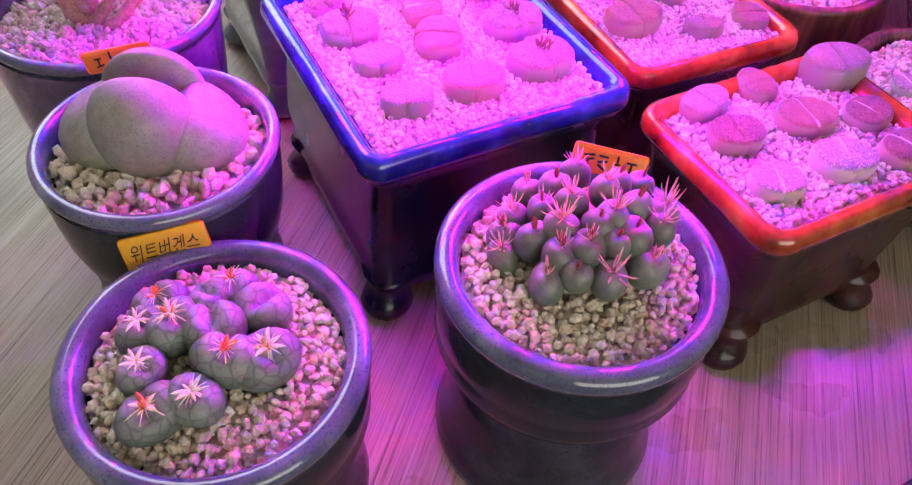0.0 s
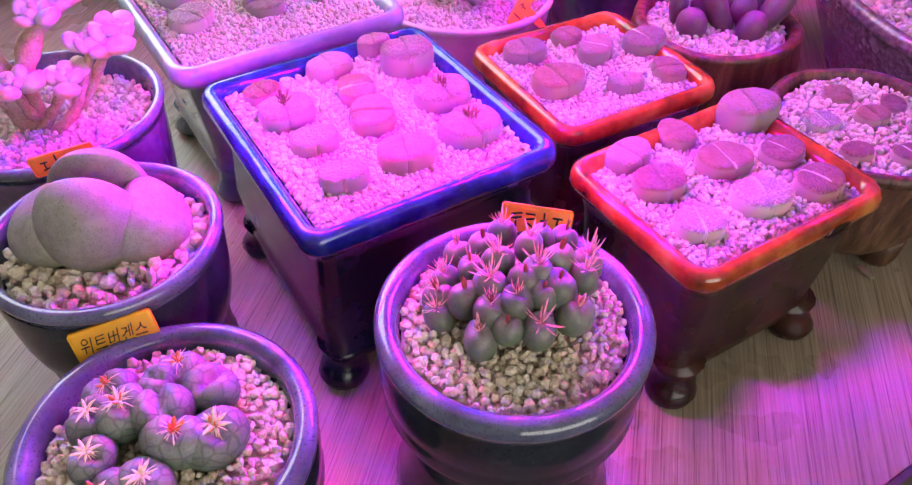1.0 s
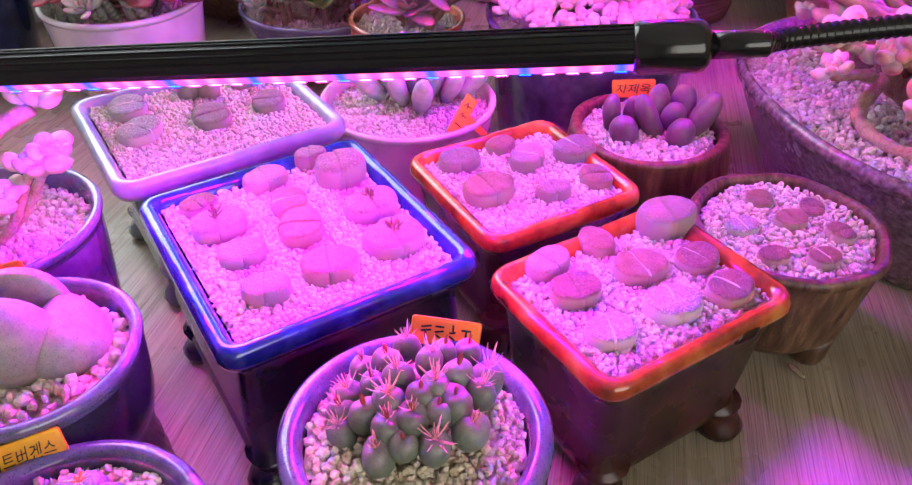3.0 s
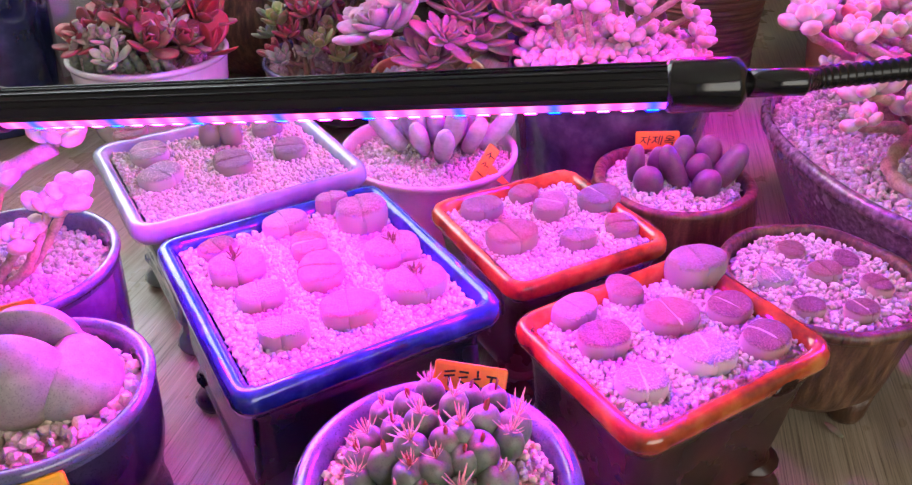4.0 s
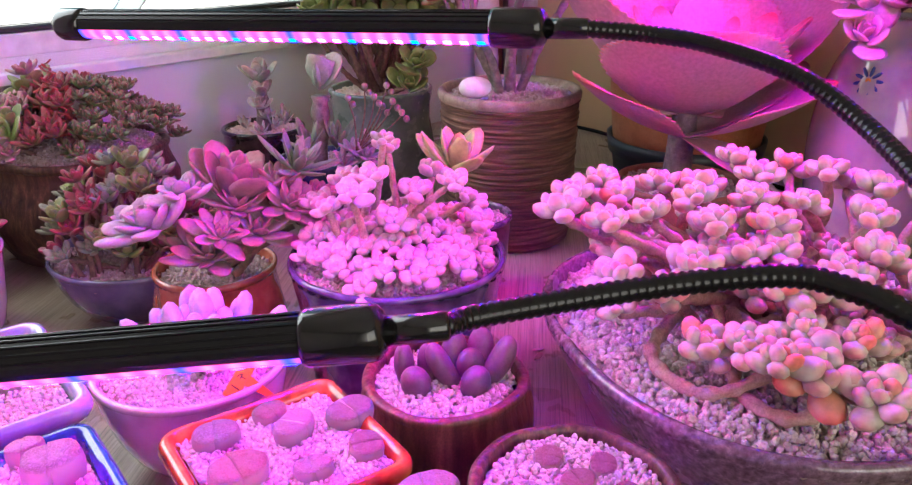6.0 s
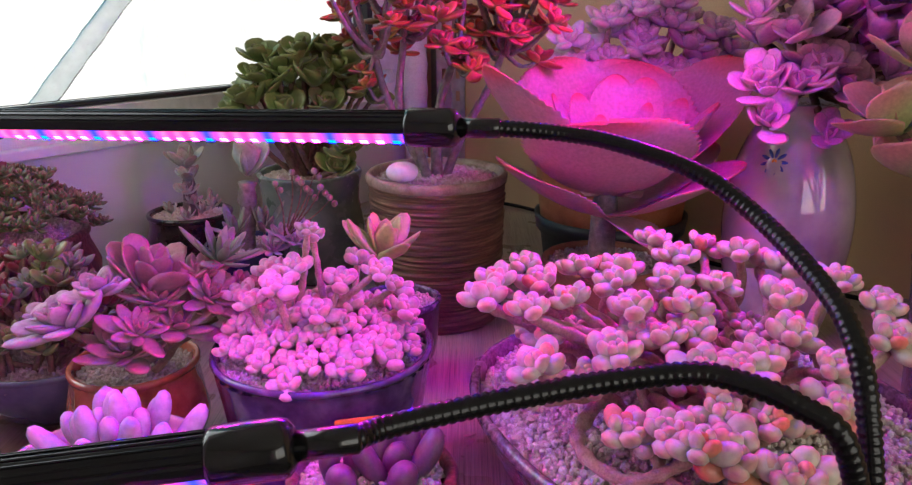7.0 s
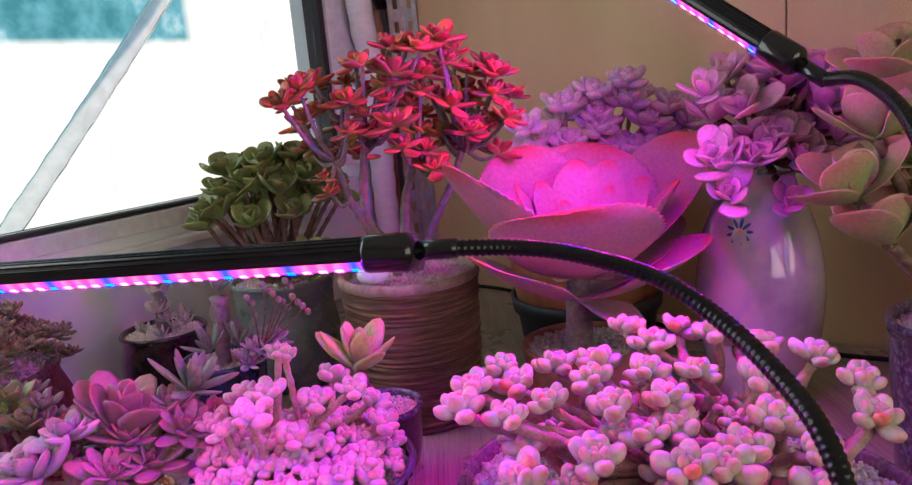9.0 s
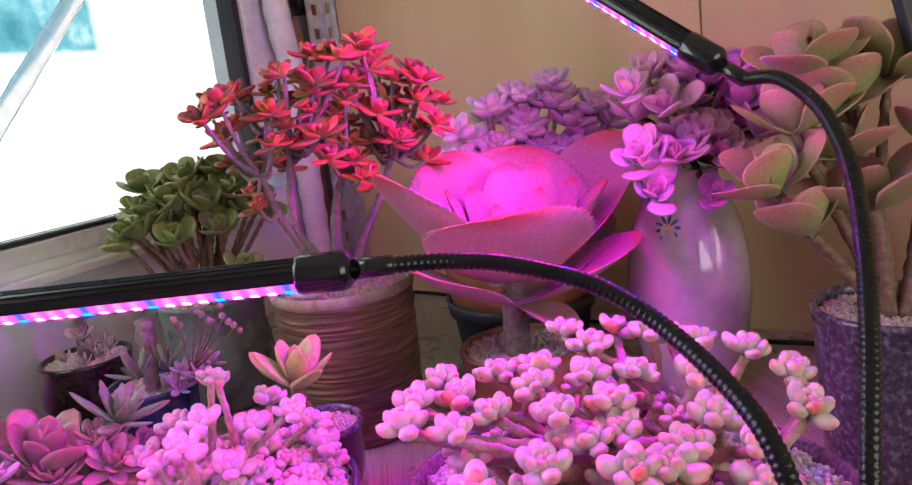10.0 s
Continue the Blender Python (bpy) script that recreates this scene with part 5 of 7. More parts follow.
HEADS_B = [(0.056, 0.218, 0.134), (0.057, 0.226, 0.137), (0.060, 0.233, 0.140), (0.068, 0.219, 0.144), (0.071, 0.231, 0.148), (0.078, 0.210, 0.146), (0.073, 0.202, 0.138), (0.078, 0.220, 0.150), (0.084, 0.202, 0.143),
           (0.082, 0.231, 0.153), (0.077, 0.243, 0.150), (0.066, 0.246, 0.143), (0.086, 0.253, 0.149), (0.096, 0.238, 0.155), (0.088, 0.211, 0.149), (0.092, 0.219, 0.153), (0.098, 0.223, 0.154),
           (0.099, 0.213, 0.150), (0.108, 0.231, 0.153), (0.106, 0.217, 0.151), (0.113, 0.208, 0.144), (0.118, 0.224, 0.148), (0.097, 0.201, 0.143), (0.114, 0.251, 0.146), (0.103, 0.246, 0.151), (0.122, 0.238, 0.143)]
cluster("dense cluster of grey-green egg-shaped heads with withered red flowers", HEADS_B, 0.0078, 0.017, "cono_b", 61,
        [[(6, 0.0055, 0.0020, 25, "petal_red")], [(7, 0.0055, 0.0018, 35, "petal_red"), (12, 0.007, 0.0006, 70, "petal")], [(18, 0.0085, 0.0007, 88, "petal")], [(12, 0.006, 0.0012, 50, "petal"), (5, 0.005, 0.0018, 20, "petal_red")], [(6, 0.0045, 0.0022, 26, "petal_red")], [(16, 0.0085, 0.0007, 80, "petal")]], (0.089, 0.224, 0.124), 0.35)
HEADS_A = [(-0.066, 0.147), (-0.051, 0.152), (-0.073, 0.162), (-0.043, 0.169), (-0.029, 0.172), (-0.051, 0.182), (-0.066, 0.182), (-0.078, 0.180), (-0.075, 0.193), (-0.056, 0.195), (-0.049, 0.203), (-0.035, 0.195)]
cluster("cluster of green dark-veined rounded heads with straw-coloured withered flowers", [(x, y, 0.127 - 2.0 * ((x + 0.055) ** 2 + (y - 0.178) ** 2) * 3) for x, y in HEADS_A], 0.0122, 0.019, "cono", 62,
        [[(26, 0.0046, 0.0003, 100, "petal_straw"), (7, 0.0042, 0.0020, 80, "petal_orange"), (7, 0.0045, 0.0020, 40, "petal_straw")], [(9, 0.0045, 0.0018, 80, "petal_orange"), (14, 0.0046, 0.0003, 100, "petal_straw"), (5, 0.0042, 0.0020, 45, "petal_straw")], [(24, 0.0046, 0.0003, 100, "petal_straw"), (8, 0.0048, 0.0020, 40, "petal_straw")], [(8, 0.004, 0.0018, 85, "petal_orange"), (18, 0.0046, 0.0003, 100, "petal_straw")], []], (-0.055, 0.178, 0.108), 0.3, 0.74, 0.55)

# the large split-rock plant
rock = thing("split_rock_plant", "large grey-green dotted succulent of four thick rounded lobes", "succulent", (-0.100, 0.281, 0.124))


def thick_lobe(w, d, h):
    rings, A = [], []
    for i in range(15):
        u = i / 14
        ang = math.pi * (0.16 + 0.83 * u)
        rr, z = math.sin(ang) ** 0.85, -math.cos(ang)
        ring = [(d * rr * (math.cos(t) if math.cos(t) > 0 else math.cos(t) * 0.35), w * rr * math.sin(t), h * (z + 0.75) / 1.75) for t in [2 * math.pi * j / 28 for j in range(28)]]
        rings.append(ring)
        A += [u] * 28
    v, f = loft(rings)
    return v, f, A


for turn, off, w, d, h, tilt in ((-88, 0.002, 0.0240, 0.0250, 0.043, 8), (92, 0.011, 0.0240, 0.0150, 0.042, 4), (4, 0.010, 0.0235, 0.0270, 0.032, 24), (178, 0.010, 0.0240, 0.0280, 0.031, 26)):
    v, f, a = thick_lobe(w, d, h)
    part("lobe", mesh_of("lobe", v, f, MAT["rock"], a), rock, "", pose(0, 0, 0, 0, 0, turn) @ pose(off, 0, -0.004, 0, tilt, 0))

dark = thing("purple_succulent", "dark purple upright paired lobes in the bark pot", "succulent", (0.281, 0.543, 0.084))
for x, y, r, h, tx, ty in ((-0.022, -0.006, 0.0122, 0.026, 8, 0), (0.019, -0.014, 0.0125, 0.027, 10, 0), (0.020, 0.006, 0.0120, 0.030, 0, 0)):
    v, f, a = head(r, h, 0.85, 0.0)
    part("lobe", mesh_of("lobe", v, f, MAT["cono_dark"], a), dark, "", pose(x, y, -0.001, tx, ty, 20 * x / 0.01))
for x, y, az, el, size in ((-0.026, 0.008, 150, 72, 0.90), (-0.014, 0.008, 40, 74, 0.85), (0.010, 0.002, 185, 52, 1.10), (0.028, 0.002, -8, 50, 1.15), (0.014, 0.012, 120, 66, 1.0), (0.026, 0.012, 55, 64, 1.0)):
    v, f, a = leaf(0.040 * size, 0.023 * size, 0.0165 * size, 4.6, 0.74, 0.16, 0.05, 12, 14)
    part("lobe", mesh_of("lobe", v, f, MAT["cono_dark"], a), dark, "", pose(x, y, -0.003, 0, 0, az) @ pose(0, 0, 0, 0, -el, 0))


# ---- grow lamps ----
def glow_material(name, color, strength):
    m = bpy.data.materials.new(name)
    m.use_nodes = True
    nt = m.node_tree
    nt.nodes.clear()
    out, em = nt.nodes.new("ShaderNodeOutputMaterial"), nt.nodes.new("ShaderNodeEmission")
    em.inputs[0].default_value, em.inputs[1].default_value = (*color, 1), strength
    nt.links.new(em.outputs[0], out.inputs[0])
    return m


def diffuser_material():
    """Faintly glowing plastic over the diodes: rosy, blue round every fourth diode."""
    m = bpy.data.materials.new("glowing_pink_diffuser")
    m.use_nodes = True
    nt = m.node_tree
    nt.nodes.clear()
    out, em = nt.nodes.new("ShaderNodeOutputMaterial"), nt.nodes.new("ShaderNodeEmission")
    tc, sp = nt.nodes.new("ShaderNodeTexCoord"), nt.nodes.new("ShaderNodeSeparateXYZ")
    nt.links.new(tc.outputs["Object"], sp.inputs[0])

    def chain(op, sock, value=None):
        q = nt.nodes.new("ShaderNodeMath")
        q.operation = op
        if value is not None:
            q.inputs[1].default_value = value
        nt.links.new(sock, q.inputs[0])
        return q.outputs[0]

    def wave(pitch, power):
        return chain("POWER", chain("ABSOLUTE", chain("SINE", chain("MULTIPLY", chain("SUBTRACT", sp.outputs["X"], DIODE_AT - pitch / 2), math.pi / pitch))), power)
    rosy = mix(nt, wave(DIODE_PITCH, 3.0), (0.75, 0.045, 0.30), (1.0, 0.13, 0.33))
    nt.links.new(mix(nt, wave(4 * DIODE_PITCH, 10.0), rosy, (0.03, 0.05, 1.0)), em.inputs[0])
    em.inputs[1].default_value = 1.9
    nt.links.new(em.outputs[0], out.inputs[0])
    return m


DIODE_PITCH, DIODE_AT = 0.0108, 0.033
M_DIFFUSER = diffuser_material()


def arc_bar(x0, x1, r, a0, a1, inset, n=12, thick=0.0012):
    """A trough of round section from x0 to x1, open between the angles."""
    outer = [(r * math.cos(radians(a0 + (a1 - a0) * i / n)), r * math.sin(radians(a0 + (a1 - a0) * i / n))) for i in range(n + 1)]
    inner = [(y * (r - thick) / r, z * (r - thick) / r) for y, z in reversed(outer)]
    ring = outer + inner
    return loft([[(x, y, z) for y, z in ring] for x in (x0, x1)])


def grow_lamp(label, cap, end, facing, neck_points, glow=1.0, r=0.0102):
    """A bar lamp: cap at the neck's end, tube to the free end, diffuser on the side that faces."""
    cap, end = Vector(cap), Vector(end)
    x = (end - cap).normalized()
    z = -(Vector(facing) - x * Vector(facing).dot(x)).normalized()
    y = z.cross(x)
    m = Matrix((x, y, z)).transposed().to_4x4()
    m.translation = cap
    L = (end - cap).length
    o = thing("grow_lamp", label, "grow lamp", group="grow lamps")
    o.matrix_basis = m
    v, f = arc_bar(0.026, L - 0.022, r, -50, 230, 0, 18)
    part("housing", mesh_of("housing", v, f, MAT["lamp"], smooth=False), o, "ribbed black aluminium housing")
    for k in range(11):
        a = radians(-8 + 19.6 * k)
        v, f = box(L - 0.05, 0.0011, 0.0007, 0.0002)
        part("rib", mesh_of("rib", v, f, MAT["lamp"], smooth=False), o, "", pose(0.026 + (L - 0.048) / 2, r * math.cos(a), r * math.sin(a), math.degrees(a) - 90, 0, 0))
    v, f = arc_bar(0.026, L - 0.022, r * 0.97, 231, 309, 0)
    part("diffuser", mesh_of("diffuser", v, f, M_DIFFUSER), o, "rosy glowing diffuser")
    diode_v, diode_f = [(-0.0026, 0.002, 0), (0.0026, 0.002, 0), (0.0026, -0.002, 0), (-0.0026, -0.002, 0)], [(0, 1, 2, 3)]
    diodes = [mesh_of("diode", diode_v, diode_f, glow_material(nm, col, LED * glow), smooth=False) for nm, col in (("blue_diode", (0.0, 0.0006, 2.15)), ("red_diode", (0.84, 0.0012, 0.42)))]
    for k in range(int((L - 0.062) / DIODE_PITCH)):
        part("diode", diodes[1 if k % 4 else 0], o, "glowing red diode" if k % 4 else "glowing blue diode", pose(DIODE_AT + DIODE_PITCH * k, 0, -r * 1.005))
    for nm, pts in (("cap", ((-0.0325 + 0.026, 0.45), (-0.0315 + 0.026, 0.8), (-0.029 + 0.026, 1.08), (0.0, 1.18), (0.025, 1.18), (0.0275, 1.10), (0.028, 0.7))), ("end_cap", ((L - 0.023, 0.7), (L - 0.0225, 1.1), (L - 0.02, 1.16), (L - 0.003, 1.14), (L, 1.0), (L + 0.001, 0.3)))):
        v, f = loft([[(px, yy, zz) for yy, zz, _ in circle(r * k, 0, 24)] for px, k in pts])
        part(nm, mesh_of(nm, v, f, MAT["lamp_gloss"]), o, "glossy black plastic cap")
    inv = m.inverted()
    pts = [inv @ Vector(p) for p in neck_points]
    v, f = loft([[(px, yy, zz) for yy, zz, _ in circle(rr, 0, 16)] for px, rr in ((-0.004, 0.0062), (-0.03, 0.0060), (-0.0315, 0.0046))])
    part("sleeve", mesh_of("sleeve", v, f, MAT["lamp_gloss"]), o, "narrow black sleeve")
    line = resample(spline([Vector((-0.028, 0, 0))] + pts, 24), 0.0013)
    v, f = sweep(line, lambda i, c: 0.0053 if i % 3 else 0.0046, 12)
    part("gooseneck", mesh_of("gooseneck", v, f, MAT["neck"]), o, "black ribbed flexible neck")
    return o


CLAMP = Vector((0.452, 0.262, 0.0))
grow_lamp("black bar grow lamp glowing pink over the square pots", (0.219, 0.321, 0.256), (-0.150, 0.387, 0.221), (0.0, -0.58, -1.0),
          [(0.262, 0.325, 0.2570), (0.308, 0.327, 0.2605), (0.354, 0.322, 0.266), (0.390, 0.311, 0.271), (0.407, 0.299, 0.270), (0.421, 0.284, 0.266), (0.434, 0.270, 0.254), (0.446, 0.264, 0.20), (0.451, 0.263, 0.11), CLAMP + Vector((0, 0, 0.035))], 0.95)
grow_lamp("black bar grow lamp glowing pink before the window", (0.333, 0.505, 0.349), (0.019, 0.678, 0.340), (0.05, -0.66, -0.78),
          [(0.391, 0.482, 0.347), (0.420, 0.462, 0.343), (0.454, 0.428, 0.331), (0.470, 0.392, 0.314), (0.472, 0.345, 0.296), (0.468, 0.312, 0.28), (0.463, 0.290, 0.25), (0.461, 0.272, 0.18), (0.461, 0.266, 0.08), CLAMP + Vector((0.009, 0, 0.035))], 1.0)
grow_lamp("black bar grow lamp slanting up beside the tan wall", (0.658, 0.560, 0.440), (0.564, 0.813, 0.615), (-0.22, -0.30, -0.9),
          [(0.664, 0.500, 0.424), (0.648, 0.450, 0.405), (0.626, 0.408, 0.373), (0.588, 0.366, 0.338), (0.552, 0.332, 0.300), (0.520, 0.305, 0.255), (0.495, 0.282, 0.18), (0.478, 0.270, 0.09), CLAMP + Vector((0.018, 0, 0.035))], 2.7)
clamp = thing("lamp_clamp", "black plastic clamp gripping the table edge, holding the lamp necks", "clamp", tuple(CLAMP), 29)
v, f = box(0.055, 0.03, 0.036, 0.005, 0.008, 0.0, 0.001)
part("jaw", mesh_of("jaw", v, f, MAT["lamp_gloss"]), clamp)
v, f = box(0.05, 0.008, 0.07, 0.003, 0.008, -0.02, -0.05)
part("bracket", mesh_of("bracket", v, f, MAT["lamp_gloss"]), clamp)


# ---- plant tags ----
def lettering(body, width, height):
    """Handwritten-looking words as one thin mesh, slightly slanted."""
    cu = bpy.data.curves.new("writing", "FONT")
    cu.body, cu.size = body, 1.0
    ob = bpy.data.objects.new("writing", cu)
    scene.collection.objects.link(ob)
    bpy.context.view_layer.update()
    me = bpy.data.meshes.new_from_object(ob.evaluated_get(bpy.context.evaluated_depsgraph_get()))
    bpy.data.objects.remove(ob)
    bpy.data.curves.remove(cu)
    xs, ys = [v.co.x for v in me.vertices], [v.co.y for v in me.vertices]
    kx, ky = width / (max(xs) - min(xs)), height / (max(ys) - min(ys))
    for v in me.vertices:
        px, py = (v.co.x - min(xs)) * kx, (v.co.y - min(ys)) * ky
        v.co = (px + 0.22 * py, py + 0.04 * height * math.sin(px * 900), 0)
    me.materials.clear()
    me.materials.append(MAT["ink"])
    return me


def plant_tag(label, a, b, h, mat, lean, bars, stick=0.03, words=""):
    """A T-shaped plastic tag: plate from a to b (its lower corners), and a stick into the soil; strokes of ink on its front."""
    a, b = Vector(a), Vector(b)
    x = (b - a).normalized()
    up = (pose(0, 0, 0, 0, 0, 0).to_3x3() @ Vector((0, 0, 1)) + Vector((-x.y, x.x, 0)) * lean)
    up = (up - x * up.dot(x)).normalized()
    n = x.cross(up)
    m = Matrix((x, up, n)).transposed().to_4x4()
    m.translation = a
    o = thing("plant_tag", label, "plant tag", group="plant tags")
    o.matrix_basis = m
    w = (b - a).length
    v, f = box(w, h, 0.0011, 0.0016, w / 2, h / 2, 0)
    part("plate", mesh_of("plate", v, f, MAT[mat], smooth=False), o)
    v, f = loft([[(px - hw, yy, 0.0002), (px + hw, yy, 0.0002), (px + hw, yy, 0.0010), (px - hw, yy, 0.0010)] for px, hw, yy in ((w * 0.5, 0.0012, -stick), (w * 0.5, 0.0032, -stick * 0.4), (w * 0.5, 0.0042, 0.0005))])
    part("stick", mesh_of("stick", v, f, MAT[mat], smooth=False), o)
    rnd = random.Random(int(w * 1e5))
    if words:
        part("writing", lettering(words, w * 0.80, h * 0.52), o, "dark handwriting", pose(w * 0.07, h * 0.24, 0.00135))
    for i in range(bars):
        px = w * (0.12 + 0.76 * (i + 0.5) / bars)
        v, f = box(w * 0.62 / bars * rnd.uniform(0.5, 1.0), h * 0.07, 0.0002, 0.0001)
        for k in range(3):
            part("ink_stroke", mesh_of("ink_stroke", v, f, MAT["ink"], smooth=False), o, "", pose(px, h * (0.34 + 0.17 * k) + rnd.uniform(-0.03, 0.03) * h, 0.00112, 0, 0, rnd.choice((0, 12, 85, 95, -30))))
    return o


plant_tag("yellow plastic plant tag with dark handwriting, stuck in gravel", (-0.0965, 0.2165, 0.1075), (-0.0630, 0.2265, 0.1125), 0.0150, "tag", 0.35, 0, words="위트버겐스")
plant_tag("orange-yellow plastic plant tag behind the clustered heads", (0.0865, 0.271, 0.130), (0.1200, 0.268, 0.125), 0.0135, "tag_orange", 0.5, 4)
plant_tag("small orange plastic plant tag with dark handwriting", (0.2600, 0.590, 0.0955), (0.2950, 0.584, 0.0985), 0.0150, "tag_orange", 0.25, 0, words="자제옥")
plant_tag("orange plastic plant tag leaning on the pot rim", (0.1260, 0.548, 0.084), (0.1440, 0.572, 0.104), 0.0115, "tag_orange", 0.6, 3)
plant_tag("orange plastic plant tag behind the split-rock plant", (-0.141, 0.317, 0.131), (-0.110, 0.324, 0.136), 0.011, "tag_orange", 0.1, 4)


# ---- leafy plants ----
def plant(label, at, category="succulent", group=""):
    return thing("succulent_plant", label, category, at, 0, group)


def local(o, pts):
    c = Vector(o.matrix_basis.translation)
    return [tuple(Vector(p[:3]) - c) + tuple(p[3:]) for p in pts]


def stems_to(o, places, root, mat, r=0.003, spread=0.02, seed=0, sag=0.3):
    rnd = random.Random(seed)
    for p in places:
        a = Vector(root) + Vector((rnd.uniform(-1, 1), rnd.uniform(-1, 1), 0)) * spread
        b = Vector(p[:3])
        mid = a.lerp(b, 0.5) + Vector((rnd.uniform(-0.15, 0.15), rnd.uniform(-0.15, 0.15), -sag)) * (b - a).length * 0.5
        stem(o, [a, mid, b], r * 1.15, r * 0.8, MAT[mat])


# round-leaved plant with bare trunks, in the plum pot
o = plant("thick-stemmed succulent with round pink leaves in clusters", (-0.160, 0.385, 0.116))
D_ROS = [(-0.127, 0.392, 0.160), (-0.115, 0.398, 0.166), (-0.150, 0.390, 0.180), (-0.140, 0.380, 0.148), (-0.118, 0.405, 0.196), (-0.165, 0.370, 0.150), (-0.185, 0.390, 0.190), (-0.175, 0.410, 0.215), (-0.150, 0.420, 0.205), (-0.195, 0.370, 0.165)]
data = leaf(0.0135, 0.0135, 0.0085, 5.0, 0.45, 0.2)
rosette_parts(o, local(o, D_ROS), data, MAT["pearl_pink"], 7, 6, 70, 0.4, 1.1, 101)
stem(o, [(-0.011, 0.005, -0.006), (-0.006, 0.0, 0.03), (0.012, 0.008, 0.062), (0.042, 0.018, 0.078)], 0.0075, 0.0045, MAT["stem"])
stem(o, [(-0.011, 0.0, -0.006), (-0.018, 0.0, 0.035), (-0.025, 0.005, 0.075), (-0.015, 0.025, 0.10)], 0.0085, 0.006, MAT["stem"])
stems_to(o, local(o, [D_ROS[0], D_ROS[1], D_ROS[3], D_ROS[5], D_ROS[9]]), (0, 0, -0.004), "stem", 0.003, 0.015, 7)

# finger leaves in the cream pot
o = plant("plump bluish-violet finger-shaped leaves standing upright", (0.095, 0.628, 0.080))
fing = [mesh_of("leaf", *leaf(0.047, 0.0195, 0.0175, 3.8, 0.66, 0.10)[:2], MAT["finger"], leaf(0.05, 0.015, 0.013)[2]), mesh_of("leaf", *leaf(0.036, 0.0185, 0.0165, 3.8, 0.66, 0.10)[:2], MAT["finger"], leaf(0.05, 0.015, 0.013)[2])]
rnd = random.Random(9)
for i in range(21):
    q = i / 20
    az, el = i * 137.5, 48 + 38 * q
    rr = 0.026 * (1 - q)
    part("leaf", fing[i % 2], o, "", pose(rr * math.cos(radians(az)) * 1.5, rr * math.sin(radians(az)), 0.002 + 0.012 * q, 0, 0, az) @ pose(0, 0, 0, 0, -el - rnd.uniform(-8, 8), 0))

# round pink leaves crowding the ribbed plum pot
o = plant("pale pink round-leaved succulent with a few tall knobbly stems", (0.262, 0.706, 0.118))
L_TALL = [(0.308, 0.671, 0.202), (0.222, 0.668, 0.197), (0.260, 0.751, 0.215, 0.8), (0.240, 0.700, 0.200), (0.202, 0.690, 0.178), (0.280, 0.700, 0.186), (0.330, 0.710, 0.172), (0.222, 0.735, 0.190), (0.300, 0.740, 0.190), (0.192, 0.735, 0.168), (0.256, 0.668, 0.170), (0.332, 0.685, 0.160), (0.255, 0.725, 0.230, 0.6)]
rnd = random.Random(15)
low = []
for i in range(64):
    r, a = 0.086 * math.sqrt((i + 0.5) / 64), i * 2.39996
    low.append((0.262 + r * math.cos(a), 0.706 + r * math.sin(a), 0.128 + 0.018 * (1 - (r / 0.085) ** 2) + rnd.uniform(0, 0.012), rnd.uniform(0.75, 1.05)))
data = leaf(0.0168, 0.0148, 0.0098, 4.6, 0.42, 0.2)
rosette_parts(o, local(o, L_TALL), data, MAT["pearl_pink"], 8, 8, 65, 0.45, 1.12, 102)
rosette_parts(o, local(o, low), data, MAT["pearl_pink"], 6, 15, 60, 0.6, 1.1, 103, name="low_rosette")
stems_to(o, local(o, L_TALL), (0, 0, 0), "stem", 0.0036, 0.04, 8, 0.1)

# sprawling colony in the oval bowl
o = plant("sprawling pale green and pink plump-leaved succulent on bare trailing stems", (0.545, 0.552, 0.106))
M_A = [(0.380, 0.592, 0.200), (0.399, 0.624, 0.200), (0.436, 0.655, 0.200), (0.405, 0.561, 0.200), (0.440, 0.624, 0.195), (0.445, 0.571, 0.200), (0.481, 0.640, 0.200), (0.493, 0.598, 0.200), (0.513, 0.629, 0.200), (0.573, 0.686, 0.205), (0.577, 0.650, 0.200),
       (0.483, 0.540, 0.200), (0.526, 0.537, 0.200), (0.487, 0.535, 0.180), (0.496, 0.515, 0.185), (0.520, 0.517, 0.185), (0.448, 0.501, 0.185), (0.393, 0.501, 0.182), (0.522, 0.461, 0.180), (0.498, 0.468, 0.182)]
M_B = [(0.588, 0.496, 0.185), (0.576, 0.571, 0.200), (0.633, 0.631, 0.205), (0.652, 0.593, 0.200), (0.675, 0.556, 0.200), (0.665, 0.500, 0.200), (0.652, 0.469, 0.185), (0.588, 0.452, 0.180), (0.572, 0.426, 0.165), (0.455, 0.433, 0.160), (0.435, 0.449, 0.155), (0.466, 0.413, 0.160), (0.496, 0.440, 0.165),
       (0.524, 0.426, 0.162), (0.434, 0.506, 0.165), (0.488, 0.410, 0.150, 1.25), (0.512, 0.384, 0.148, 1.1), (0.620, 0.670, 0.200), (0.660, 0.640, 0.190), (0.610, 0.540, 0.195), (0.540, 0.590, 0.200), (0.550, 0.480, 0.180)]
data = leaf(0.0170, 0.0140, 0.0108, 4.2, 0.50, 0.22)
rosette_parts(o, local(o, M_A), data, MAT["pearl"], 9, 4, 72, 0.5, 1.28, 104, spread=0.3)
rosette_parts(o, local(o, M_B), data, MAT["pearl"], 9, 4, 72, 0.5, 1.30, 105, spread=0.3, name="far_rosette")
rnd = random.Random(22)
